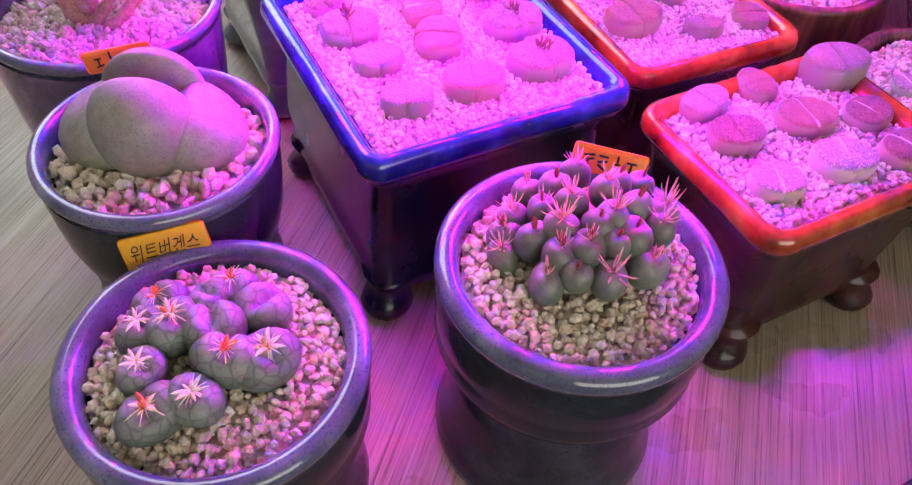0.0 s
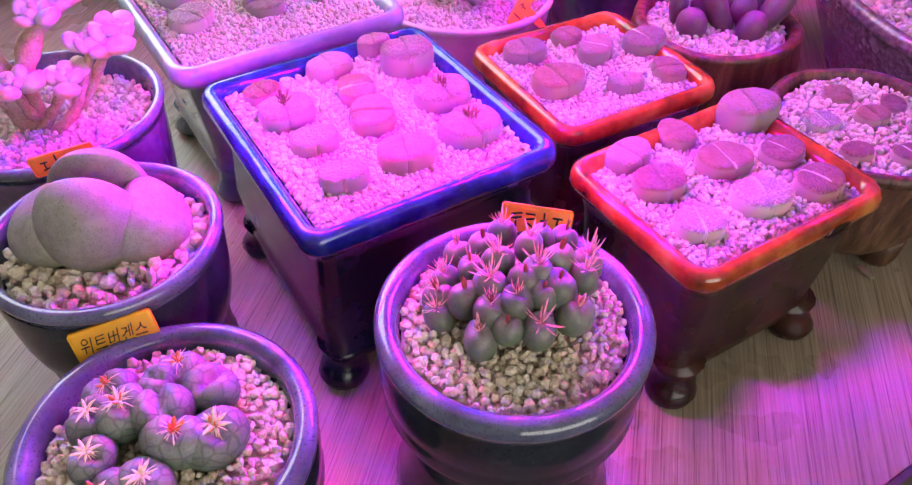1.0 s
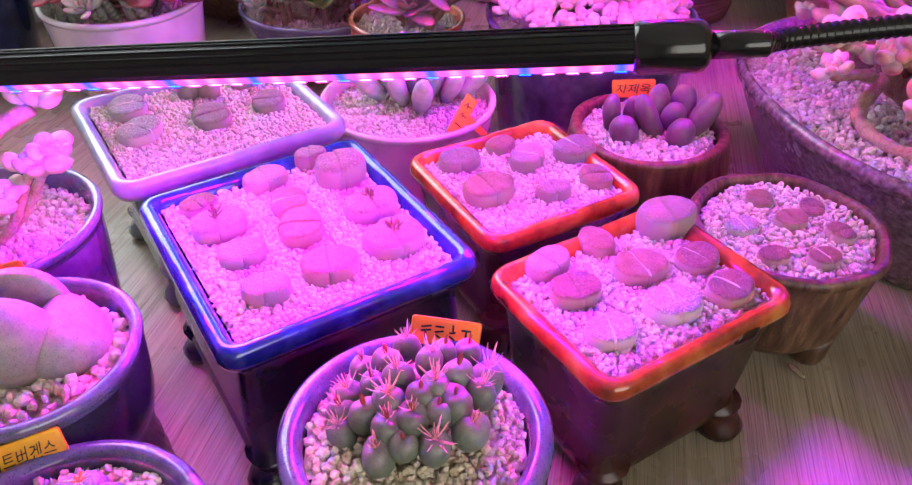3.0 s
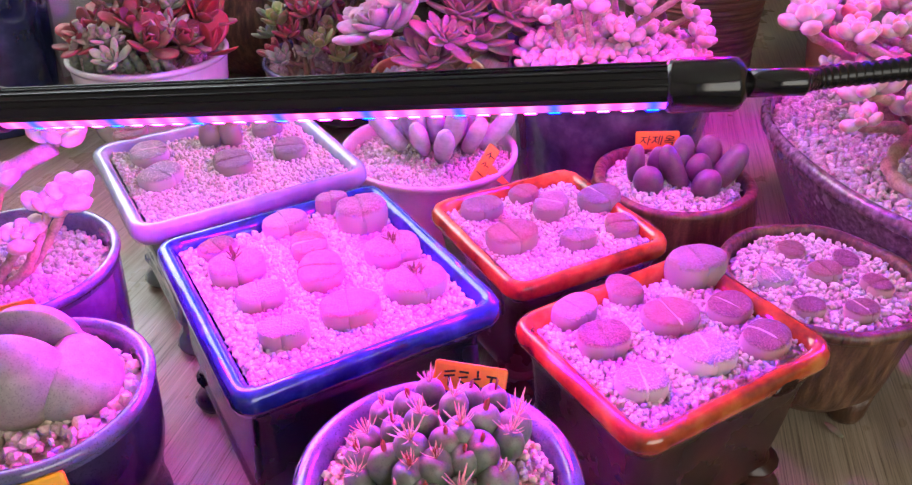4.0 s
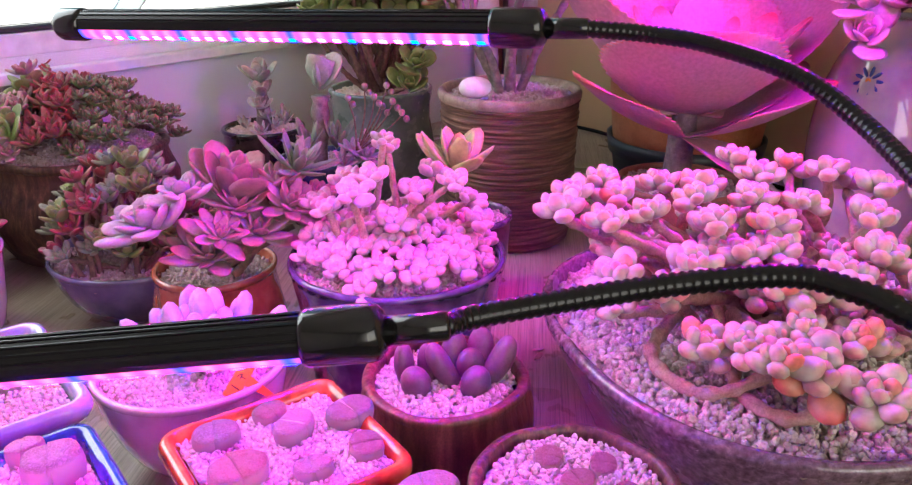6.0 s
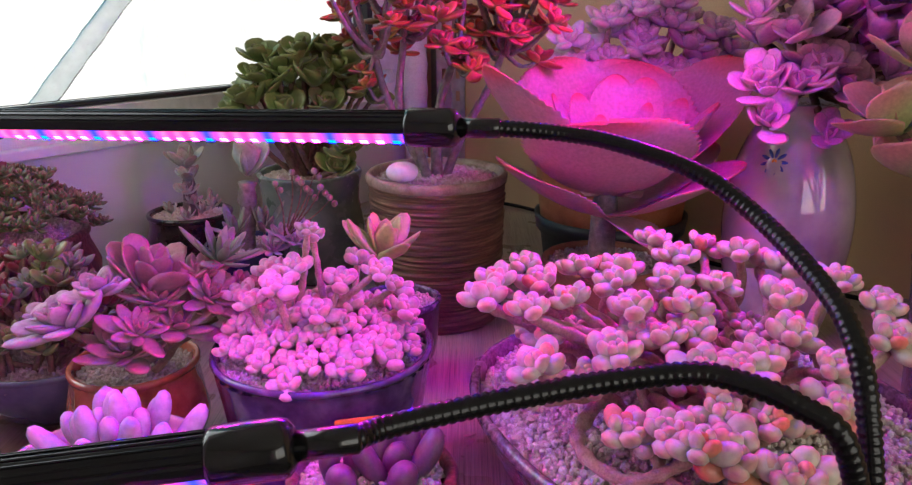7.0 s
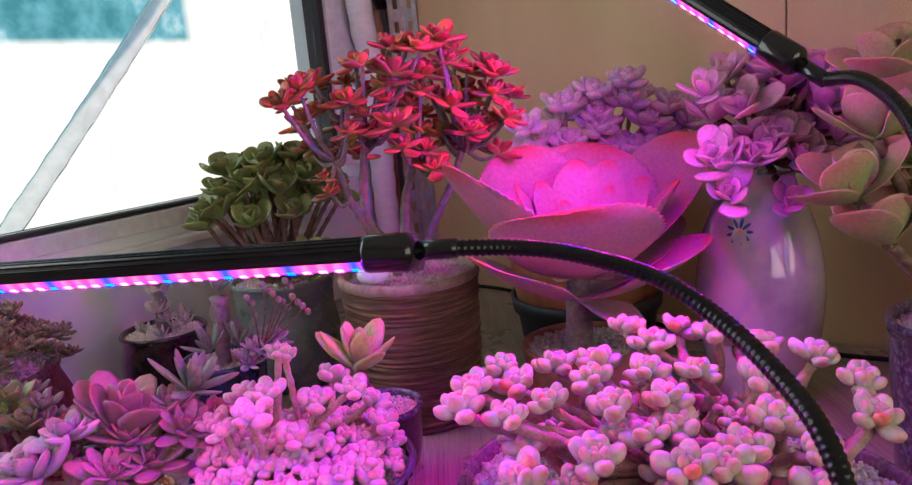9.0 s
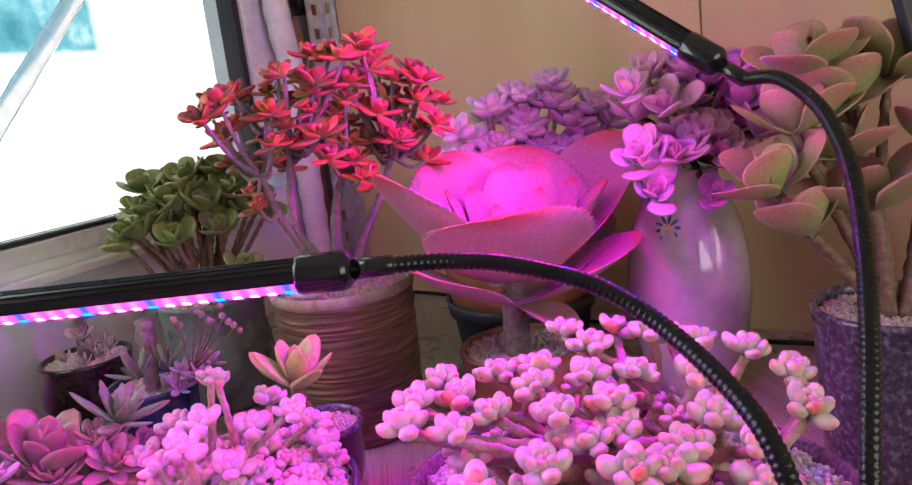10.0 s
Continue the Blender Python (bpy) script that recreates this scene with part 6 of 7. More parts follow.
M_C = [(0.53 + 0.14 * math.sqrt((i + 0.5) / 30) * math.cos(i * 2.4), 0.56 + 0.13 * math.sqrt((i + 0.5) / 30) * math.sin(i * 2.4), rnd.uniform(0.13, 0.175), rnd.uniform(0.8, 1.15)) for i in range(30)]
rosette_parts(o, local(o, M_C), data, MAT["pearl"], 6, 0, 70, 0.5, 1.0, 141, False, spread=0.3, name="small_rosette")
rnd = random.Random(21)
for i, p in enumerate(local(o, M_A + M_B + M_C)):
    b = Vector(p[:3])
    a = Vector((b.x * 0.45 + 0.03 + rnd.uniform(-0.04, 0.04), b.y * 0.45 + rnd.uniform(-0.04, 0.04), 0.002))
    stem(o, [a, a.lerp(b, 0.45) + Vector((rnd.uniform(-0.02, 0.02), rnd.uniform(-0.02, 0.02), 0.012)), b + Vector((0, 0, -0.004))], 0.0058, 0.0042, MAT["stem"], knots=0.14)
for pts in ([(-0.09, -0.02, 0.03), (-0.12, -0.05, 0.012), (-0.10, -0.09, 0.004), (-0.06, -0.10, 0.02), (-0.05, -0.12, 0.045)], [(-0.05, -0.04, 0.02), (-0.075, -0.09, 0.006), (-0.06, -0.13, 0.006), (-0.03, -0.13, 0.02), (-0.03, -0.11, 0.05)], [(0.02, -0.02, 0.05), (-0.02, -0.03, 0.065), (-0.08, 0.0, 0.07), (-0.14, 0.02, 0.085)], [(0.1, 0.0, 0.06), (0.05, -0.05, 0.07), (0.0, -0.07, 0.072)]):
    stem(o, pts, 0.0056, 0.0045, MAT["stem"], knots=0.16)

# mixed red and green rosettes in the shallow bowl
o = plant("mixed dark red and grey-green small rosettes filling the bowl", (-0.012, 0.900, 0.064))
N_ROS = [(-0.057, 0.880, 0.190), (-0.029, 0.870, 0.170), (0.007, 0.875, 0.178), (-0.067, 0.865, 0.141), (-0.044, 0.850, 0.122), (-0.010, 0.845, 0.118), (-0.085, 0.870, 0.115), (0.021, 0.890, 0.190), (-0.006, 0.890, 0.200), (0.034, 0.870, 0.165),
         (-0.09, 0.90, 0.15), (0.05, 0.90, 0.14), (-0.05, 0.93, 0.19), (0.0, 0.94, 0.19), (-0.02, 0.86, 0.14), (0.03, 0.845, 0.125), (-0.08, 0.93, 0.16), (0.02, 0.86, 0.135), (-0.05, 0.87, 0.165), (-0.03, 0.91, 0.2)]
rnd = random.Random(35)
N_ROS += [(-0.02 + 0.085 * math.sqrt((i + 0.5) / 22) * math.cos(i * 2.4), 0.905 + 0.085 * math.sqrt((i + 0.5) / 22) * math.sin(i * 2.4), 0.112 + 0.06 * (1 - i / 22) + rnd.uniform(0, 0.015)) for i in range(22)]
N_ROS = [(x, y, z - 0.030) for x, y, z in N_ROS]
rosette_parts(o, local(o, N_ROS[::3]), leaf(0.023, 0.0145, 0.006, 3.4, 0.5, 0.3), MAT["dark_red_leaf"], 9, 22, 70, 0.4, 1.0, 106, False)
rosette_parts(o, local(o, N_ROS[1::3]), leaf(0.021, 0.012, 0.006, 3.4, 0.5, 0.3), MAT["grey_green"], 10, 18, 70, 0.4, 1.0, 107, False)
rosette_parts(o, local(o, N_ROS[2::3]), leaf(0.024, 0.017, 0.006, 4.5, 0.4, 0.3, 0.2), MAT["green_leaf"], 7, 25, 75, 0.5, 1.0, 147, False, name="green_rosette")
stems_to(o, local(o, N_ROS), (0, 0, 0), "stem_brown", 0.003, 0.06, 9, 0.0)

# broad violet rosettes in the swirled cup
o = plant("dusty violet and rose-brown broad-leaved rosettes spilling from the cup", (0.088, 0.775, 0.092))
rosette_parts(o, local(o, [(0.046, 0.735, 0.155, 1.1), (0.075, 0.742, 0.180, 0.9), (0.030, 0.755, 0.150, 0.8)]), leaf(0.038, 0.026, 0.009, 3.8, 0.45, 0.25, 0.2), MAT["eche"], 16, 8, 75, 0.35, 1.0, 108, spread=0.65)
rosette_parts(o, local(o, [(0.136, 0.735, 0.143, 1.1), (0.093, 0.728, 0.125, 1.05), (0.170, 0.765, 0.145, 1.0), (0.155, 0.775, 0.175, 0.9), (0.120, 0.745, 0.165, 0.9), (0.165, 0.745, 0.165, 0.9), (0.105, 0.715, 0.150, 0.8), (0.190, 0.770, 0.155, 0.9)]), leaf(0.042, 0.023, 0.007, 2.0, 0.5, 0.2, 0.2), MAT["eche_rose"], 16, 5, 70, 0.4, 1.0, 109, spread=0.6)
rosette_parts(o, local(o, [(0.112, 0.765, 0.165, 1.0)]), leaf(0.058, 0.029, 0.005, 6.0, 0.14, 0.22, 0.3), MAT["eche_rose"], 11, 30, 78, 0.65, 1.0, 110, spread=0.2)
rosette_parts(o, local(o, [(0.172, 0.790, 0.185, 1.0)]), leaf(0.045, 0.014, 0.004, 2.0, 0.4, 0.15, 0.3), MAT["grey_green"], 12, 15, 70, 0.6, 1.0, 111, False)
stems_to(o, local(o, [(0.046, 0.735, 0.15), (0.136, 0.735, 0.14), (0.112, 0.765, 0.165), (0.172, 0.79, 0.18), (0.17, 0.765, 0.14)]), (0, 0, 0), "stem_brown", 0.004, 0.02, 10, 0.0)

# mixed greens in the dark bark pot
o = plant("mound of mixed green and red small succulents", (-0.122, 1.108, 0.134))
rnd = random.Random(33)
O_ROS = [(x - 0.024, y - 0.010, z) for x, y, z in [(-0.155, 1.10, 0.189), (-0.134, 1.10, 0.240), (-0.096, 1.09, 0.205), (-0.188, 1.10, 0.150), (-0.067, 1.10, 0.178), (-0.205, 1.12, 0.165)] + [(-0.098 + 0.128 * math.sqrt(i / 90) * math.cos(i * 2.4), 1.110 + 0.122 * math.sqrt(i / 90) * math.sin(i * 2.4), 0.150 + 0.052 * (1 - i / 90) + rnd.uniform(0, 0.024)) for i in range(90)]]
big = [p for p in O_ROS if p[0] < -0.155]
mid = [p for p in O_ROS if -0.155 <= p[0] < -0.105]
fine = [p for p in O_ROS if p[0] >= -0.105]
rosette_parts(o, local(o, big[::2]), leaf(0.036, 0.028, 0.006, 4.8, 0.30, 0.3, 0.25), MAT["green_leaf"], 6, 20, 70, 0.5, 1.0, 112, False, name="green_rosette")
rosette_parts(o, local(o, big[1::2]), leaf(0.022, 0.013, 0.006, 3.2, 0.5, 0.3), MAT["eche_rose"], 10, 15, 70, 0.4, 1.0, 113, False)
rosette_parts(o, local(o, mid), leaf(0.022, 0.012, 0.005, 2.6, 0.5, 0.3), MAT["dark_red_leaf"], 9, 20, 70, 0.4, 1.0, 114, False)
rosette_parts(o, local(o, fine + [(x + 0.012, y - 0.010, z + 0.006) for x, y, z in fine] + [(x - 0.008, y + 0.012, z + 0.004) for x, y, z in fine]), leaf(0.013, 0.008, 0.004, 2.8, 0.5, 0.3), MAT["moss_green"], 8, 15, 70, 0.4, 1.1, 115, False, name="tiny_rosette")
for x, y, z0, z1 in ((-0.122, 1.055, 0.17, 0.262), (-0.138, 1.068, 0.17, 0.235), (-0.108, 1.063, 0.17, 0.228)):
    n = int((z1 - z0) / 0.0045)
    spike = [pose(0, 0, 0.0045 * i, 0, 0, 90 * i + 20 * (i // 4)) @ pose(0, 0, 0, 0, -28, 0) @ Matrix.Scale(1.15 - 0.6 * i / n, 4) for i in range(n)]
    spike += [m @ pose(0, 0, 0.001, 0, 0, 180) for m in spike]
    part("red_spike", joined("red_spike", leaf(0.017, 0.010, 0.004, 2.2, 0.6, 0.2), spike, MAT["tower_red"]), o, "red tower of stacked leaves", Matrix.Translation(Vector((x, y, z0)) - Vector((-0.122, 1.108, 0.134))))
stems_to(o, local(o, O_ROS[:6]), (0, 0, 0), "stem_brown", 0.004, 0.04, 11, 0.0)

# reddish succulents in the white-rimmed pot
o = plant("reddish and green broad-leaved succulents in the white-rimmed pot", (-0.215, 0.835, 0.093))
P_ROS = [(-0.232, 0.820, 0.135), (-0.210, 0.820, 0.125), (-0.172, 0.820, 0.125), (-0.243, 0.800, 0.120), (-0.150, 0.830, 0.135), (-0.182, 0.830, 0.150), (-0.259, 0.800, 0.130), (-0.196, 0.790, 0.122), (-0.165, 0.795, 0.122), (-0.25, 0.86, 0.15), (-0.2, 0.86, 0.16), (-0.17, 0.87, 0.14)]
P_ROS += [(-0.215 + 0.07 * math.sqrt((i + 0.5) / 18) * math.cos(i * 2.4), 0.825 + 0.07 * math.sqrt((i + 0.5) / 18) * math.sin(i * 2.4), 0.112 + 0.03 * (1 - i / 18)) for i in range(18)]
rosette_parts(o, local(o, P_ROS[0::2]), leaf(0.034, 0.022, 0.006, 4.5, 0.35, 0.2, 0.2), MAT["dark_red_leaf"], 7, 15, 75, 0.45, 1.0, 115, False)
rosette_parts(o, local(o, P_ROS[1::2]), leaf(0.028, 0.014, 0.006, 3.4, 0.5, 0.2, 0.2), MAT["variegated"], 9, 15, 75, 0.45, 1.0, 116, False)
stems_to(o, local(o, P_ROS), (0, 0, 0), "stem_brown", 0.003, 0.05, 12, 0.0)
P_TALL = [(-0.240, 0.825, 0.195, 0.8), (-0.205, 0.825, 0.212, 0.9), (-0.172, 0.820, 0.190, 0.8), (-0.262, 0.818, 0.175, 0.8), (-0.222, 0.800, 0.178, 0.8), (-0.188, 0.850, 0.205, 0.8)]
rosette_parts(o, local(o, P_TALL), leaf(0.032, 0.014, 0.006, 2.6, 0.5, 0.2, 0.2), MAT["eche"], 8, 12, 75, 0.45, 1.0, 150, False, name="tall_rosette")
stems_to(o, local(o, P_TALL), (0, 0, 0), "stem_brown", 0.004, 0.04, 17, 0.0)
rosette_parts(o, local(o, [(-0.142, 0.805, 0.110, 0.75), (-0.152, 0.830, 0.130, 0.7)]), leaf(0.056, 0.036, 0.005, 5.0, 0.30, 0.25, 0.25), MAT["tower_red"], 4, 40, 80, 0.7, 1.0, 151, name="broad_rosette", spread=0.3)
rnd = random.Random(53)
for i in range(9):
    x, lean = -0.062 + 0.012 * i + rnd.uniform(-0.004, 0.004), rnd.uniform(-0.02, 0.02)
    top = rnd.uniform(0.030, 0.062)
    line = resample(spline([(x, -0.045, 0.0), (x + lean * 0.4, -0.056, top * 0.6), (x + lean, -0.062, top)]), 0.0013)
    v, f = sweep(line, lambda k, c: (0.0052 - 0.0018 * k / c) * (0.72 + 0.4 * abs(math.sin(k * 0.8))), 10)
    part("jointed_stem", mesh_of("jointed_stem", v, f, MAT["grey_green"], [0.3 + 0.7 * k // 10 / len(line) for k in range(len(v))]), o, "trailing stem of stacked leaves" if i == 0 else "")
o = plant("flat reddish-brown cactus pads covered with pale dots", (-0.270, 1.000, 0.098), "cactus")
m_pad = leaf_mat("reddish_pad_skin", (0.15, 0.07, 0.055), (0.19, 0.07, 0.06), None, 0.55, 0.1)
dot_v, dot_f = loft([circle(r, z, 6) for r, z in ((0.0016, 0), (0.0012, 0.001), (0.0003, 0.0014))])
dot_me = mesh_of("dot", dot_v, dot_f, MAT["variegated"], [0.2] * len(dot_v))
for base, pr, ph in ((pose(0, 0, 0, 0, 0, 20), 0.030, 0.070), (pose(-0.018, -0.004, 0.056, 0, -14, 20), 0.047, 0.105)):
    v, f, a = head(pr, ph, 0.32, 0.0, 24)
    pad = part("pad", mesh_of("pad", v, f, m_pad, a), o, "", base)
    for i in range(int(ph / 0.0095)):
        for j in range(-5, 6):
            px, pz = j * 0.0088 + (0.0044 if i % 2 else 0), 0.006 + i * 0.0095
            rr = pr * math.sin(math.pi * (0.10 + 0.895 * max(0, min(1, (pz + 0.1 * ph) / ph)))) ** 0.85
            if abs(px) < rr * 0.85:
                part("dot", dot_me, pad, "", pose(px, -rr * 0.32 * math.sqrt(1 - (px / rr) ** 2), pz, 90, 0, 0))

# three small plants before the window
o = plant("pale variegated plant on a thick scarred stem", (0.104, 1.290, 0.100))
stem(o, [(0, 0, 0), (0.003, -0.006, 0.04), (0.005, -0.012, 0.085)], 0.012, 0.009, MAT["stem_grey"], knots=0.2)
rosette_parts(o, local(o, [(0.108, 1.276, 0.186, 1.35), (0.110, 1.274, 0.165, 0.9), (0.106, 1.274, 0.145, 0.7), (0.112, 1.272, 0.13, 0.6)]), leaf(0.030, 0.022, 0.004, 3.2, 0.35, 0.3, 0.3), MAT["variegated"], 7, 25, 75, 0.7, 1.0, 117, spread=0.2)
rosette_parts(o, local(o, [(0.080, 1.268, 0.118, 0.8), (0.140, 1.272, 0.122, 0.9), (0.105, 1.250, 0.112, 0.7), (0.125, 1.262, 0.118, 0.7)]), leaf(0.028, 0.012, 0.004, 2.4, 0.4, 0.3, 0.2), MAT["variegated"], 7, 35, 80, 0.7, 1.0, 118, spread=0.2)
o = plant("crested pale plant with grey-violet rosettes and dried bud stalks", (0.192, 1.125, 0.094))
stem(o, [(0, -0.01, 0), (0.004, -0.013, 0.06), (0.007, -0.016, 0.105)], 0.010, 0.013, MAT["stem_grey"], knots=0.12)
rosette_parts(o, local(o, [(0.199, 1.110, 0.205, 1.0)]), leaf(0.046, 0.042, 0.009, 4.0, 0.5, 0.22, 0.45), MAT["variegated"], 5, 62, 84, 0.8, 1.0, 119, spread=0.1)
rosette_parts(o, local(o, [(0.216, 1.100, 0.125), (0.178, 1.095, 0.125)]), leaf(0.040, 0.013, 0.004, 2.2, 0.4, 0.2, 0.3), MAT["grey_green"], 6, 40, 80, 0.8, 1.0, 120, spread=0.2)
V_SM = [(0.236, 1.07, 0.125), (0.255, 1.06, 0.118), (0.225, 1.06, 0.110), (0.262, 1.08, 0.130)]
rosette_parts(o, local(o, V_SM), leaf(0.024, 0.012, 0.004, 2.2, 0.45, 0.25, 0.2), MAT["eche"], 12, 5, 70, 0.5, 1.0, 121, False)
bud = mesh_of("bud", *head(0.0042, 0.009, 0.95, 0)[:2], MAT["eche_rose"], head(0.0042, 0.009)[2])
for x, y, z in ((0.267, 1.04, 0.200), (0.290, 1.03, 0.195), (0.302, 1.04, 0.178), (0.256, 1.05, 0.212), (0.234, 1.05, 0.198), (0.278, 1.05, 0.185), (0.285, 1.06, 0.21)):
    q = Vector(local(o, [(x, y, z)])[0])
    stem(o, [(0.05, -0.06, 0.03), Vector((0.05, -0.06, 0.03)).lerp(q, 0.6) + Vector((0.004, 0, 0)), q], 0.0013, 0.001, MAT["stem_brown"], "stalk", 0.05, 5)
    part("bud", bud, o, "", Matrix.Translation(q))
    part("bud", bud, o, "", Matrix.Translation(q + Vector((0.006, 0.002, -0.009))))

# olive bush in the sage pot
o = plant("bushy olive-green rosette shrub on short brown branches", (0.292, 1.275, 0.160))
S_ROS = [(0.201, 1.22, 0.289), (0.236, 1.22, 0.313), (0.257, 1.20, 0.269), (0.302, 1.21, 0.309), (0.337, 1.23, 0.325), (0.317, 1.20, 0.274), (0.361, 1.23, 0.289), (0.289, 1.25, 0.352), (0.330, 1.26, 0.350), (0.230, 1.25, 0.343), (0.253, 1.22, 0.329), (0.364, 1.25, 0.332), (0.387, 1.24, 0.279), (0.195, 1.24, 0.268), (0.324, 1.17, 0.190), (0.335, 1.18, 0.215), (0.27, 1.29, 0.34), (0.34, 1.30, 0.33), (0.22, 1.28, 0.30)]
S_ROS += [(0.292 + 0.095 * math.sqrt((i + 0.5) / 14) * math.cos(i * 2.4), 1.25 + 0.04 * math.sin(i * 4.1), 0.305 + 0.045 * math.sqrt((i + 0.5) / 14) * math.sin(i * 2.4)) for i in range(14)]
rosette_parts(o, local(o, S_ROS), leaf(0.036, 0.032, 0.0055, 6.0, 0.28, 0.30, 0.30), MAT["green_leaf"], 8, 22, 75, 0.45, 1.1, 122, True, spread=0.7)
stems_to(o, local(o, S_ROS), (0, 0, 0), "stem_brown", 0.0042, 0.02, 13, 0.1)

# red tree in the ribbed pot
o = plant("branching shrub with red and orange rosettes on grey-brown stems", (0.449, 1.056, 0.196))
R_ROS = [(0.299, 0.920, 0.438), (0.321, 0.938, 0.453), (0.346, 1.006, 0.459), (0.323, 0.980, 0.414), (0.392, 0.921, 0.474), (0.432, 0.962, 0.493), (0.456, 0.967, 0.491), (0.483, 0.929, 0.495), (0.519, 0.998, 0.482), (0.425, 0.924, 0.462), (0.467, 0.957, 0.459), (0.528, 0.972, 0.457), (0.551, 0.962, 0.461), (0.586, 0.980, 0.423), (0.454, 0.999, 0.424)]
R_LOW = [(0.410, 1.025, 0.443), (0.496, 0.944, 0.420), (0.538, 0.988, 0.424), (0.455, 0.994, 0.368), (0.468, 0.945, 0.347), (0.418, 0.910, 0.405), (0.381, 1.027, 0.405), (0.511, 0.946, 0.387), (0.536, 0.948, 0.388), (0.576, 1.017, 0.350), (0.492, 0.980, 0.387), (0.389, 0.967, 0.397), (0.352, 1.003, 0.326, 0.8), (0.554, 0.914, 0.400), (0.527, 0.995, 0.434), (0.44, 1.05, 0.45), (0.5, 1.05, 0.46), (0.37, 0.95, 0.43), (0.345, 1.0, 0.345, 0.6)]
rnd = random.Random(77)
R_FILL = [(0.44 + 0.135 * math.sqrt((i + 0.5) / 34) * math.cos(i * 2.4), 0.985 + 0.06 * math.sin(i * 2.4 * 1.7), 0.422 + 0.066 * math.sqrt((i + 0.5) / 34) * math.sin(i * 2.4), rnd.uniform(0.75, 1.05)) for i in range(34)]
data = leaf(0.026, 0.0178, 0.0060, 3.8, 0.30, 0.18, 0.15)
rosette_parts(o, local(o, R_ROS), data, MAT["red_leaf"], 8, 2, 66, 0.5, 1.15, 123, True, spread=0.6)
rosette_parts(o, local(o, R_LOW), data, MAT["red_leaf"], 8, -6, 66, 0.5, 1.18, 124, True, spread=0.6, name="low_rosette")
rosette_parts(o, local(o, R_FILL), data, MAT["red_leaf"], 8, -10, 66, 0.5, 1.15, 140, False, spread=0.6, name="inner_rosette")
FORKS = [[(0.0, 0.0, 0.0), (-0.002, -0.01, 0.05), (0.0, -0.03, 0.11), (0.01, -0.06, 0.16)], [(-0.01, 0.0, 0.0), (-0.045, -0.02, 0.06), (-0.075, -0.05, 0.12), (-0.09, -0.07, 0.17)], [(0.012, 0.0, 0.0), (0.03, -0.02, 0.06), (0.055, -0.05, 0.12), (0.07, -0.07, 0.17)], [(-0.015, -0.01, 0.0), (-0.03, -0.02, 0.05), (-0.055, -0.03, 0.10), (-0.05, -0.05, 0.19)]]
for i, pts in enumerate(FORKS):
    stem(o, pts, 0.0085 if i == 0 else 0.0065, 0.0042, MAT["stem_grey"], "branch", 0.08)
for p in local(o, R_ROS + R_LOW + R_FILL):
    b = Vector(p[:3])
    best = min((Vector(q) for pts in FORKS for q in pts[2:]), key=lambda q: (q - b).length)
    stem(o, [best, best.lerp(b, 0.5) + Vector((0, 0, -0.012)), b], 0.0034, 0.0022, MAT["stem_grey"], "twig", 0.08, 6)
stone = thing("white_stone", "smooth white stone lying on the gravel", "stone", (0.393, 1.010, 0.206))
v, f, a = head(0.021, 0.026, 0.8, 0, 20)
part("pebble", mesh_of("pebble", v, f, MAT["stone"]), stone)

# yellow rosette
o = plant("single yellow-green rosette with pink-edged pointed leaves on a short stem", (0.362, 0.872, 0.090))
rosette_parts(o, local(o, [(0.338, 0.845, 0.158)]), leaf(0.047, 0.026, 0.0065, 2.5, 0.42, 0.25, 0.3), MAT["yellow_leaf"], 9, 22, 80, 0.6, 1.25, 125, True, spread=0.1)
stem(o, [(0, 0, 0), (-0.012, -0.012, 0.03), (-0.024, -0.027, 0.066)], 0.0055, 0.006, MAT["stem_brown"])

# giant frilled leaves
o = plant("giant cupped dusty-pink leaves with frilled red edges on a thick stalk", (0.652, 0.950, 0.090))
stem(o, [(-0.012, -0.012, -0.004), (-0.014, -0.02, 0.04), (-0.018, -0.034, 0.115)], 0.019, 0.014, MAT["stem_grey"], "stalk", 0.06, 14)


def frilled_leaf(base, tip, width, curve, cup, point, inward, seed):
    """A broad toothed leaf from base to tip, its hollow side turned towards inward."""
    base, tip = Vector(base), Vector(tip)
    d = (tip - base).normalized()
    y = Vector(inward).cross(d).normalized()
    z = d.cross(y)
    phi = math.atan(curve)
    x = d * math.cos(phi) - z * math.sin(phi)
    z = z * math.cos(phi) + d * math.sin(phi)
    m = Matrix((x, y, z)).transposed().to_4x4()
    m.translation = base
    v, f, a = leaf((tip - base).length * math.cos(phi), width, 0.0048, point, 0.42, curve, cup, 44, 30, 0.020, seed, 16, 0.028)
    part("leaf", mesh_of("leaf", v, f, MAT["frill"], a), o, "broad cupped leaf with a toothed red edge", m)


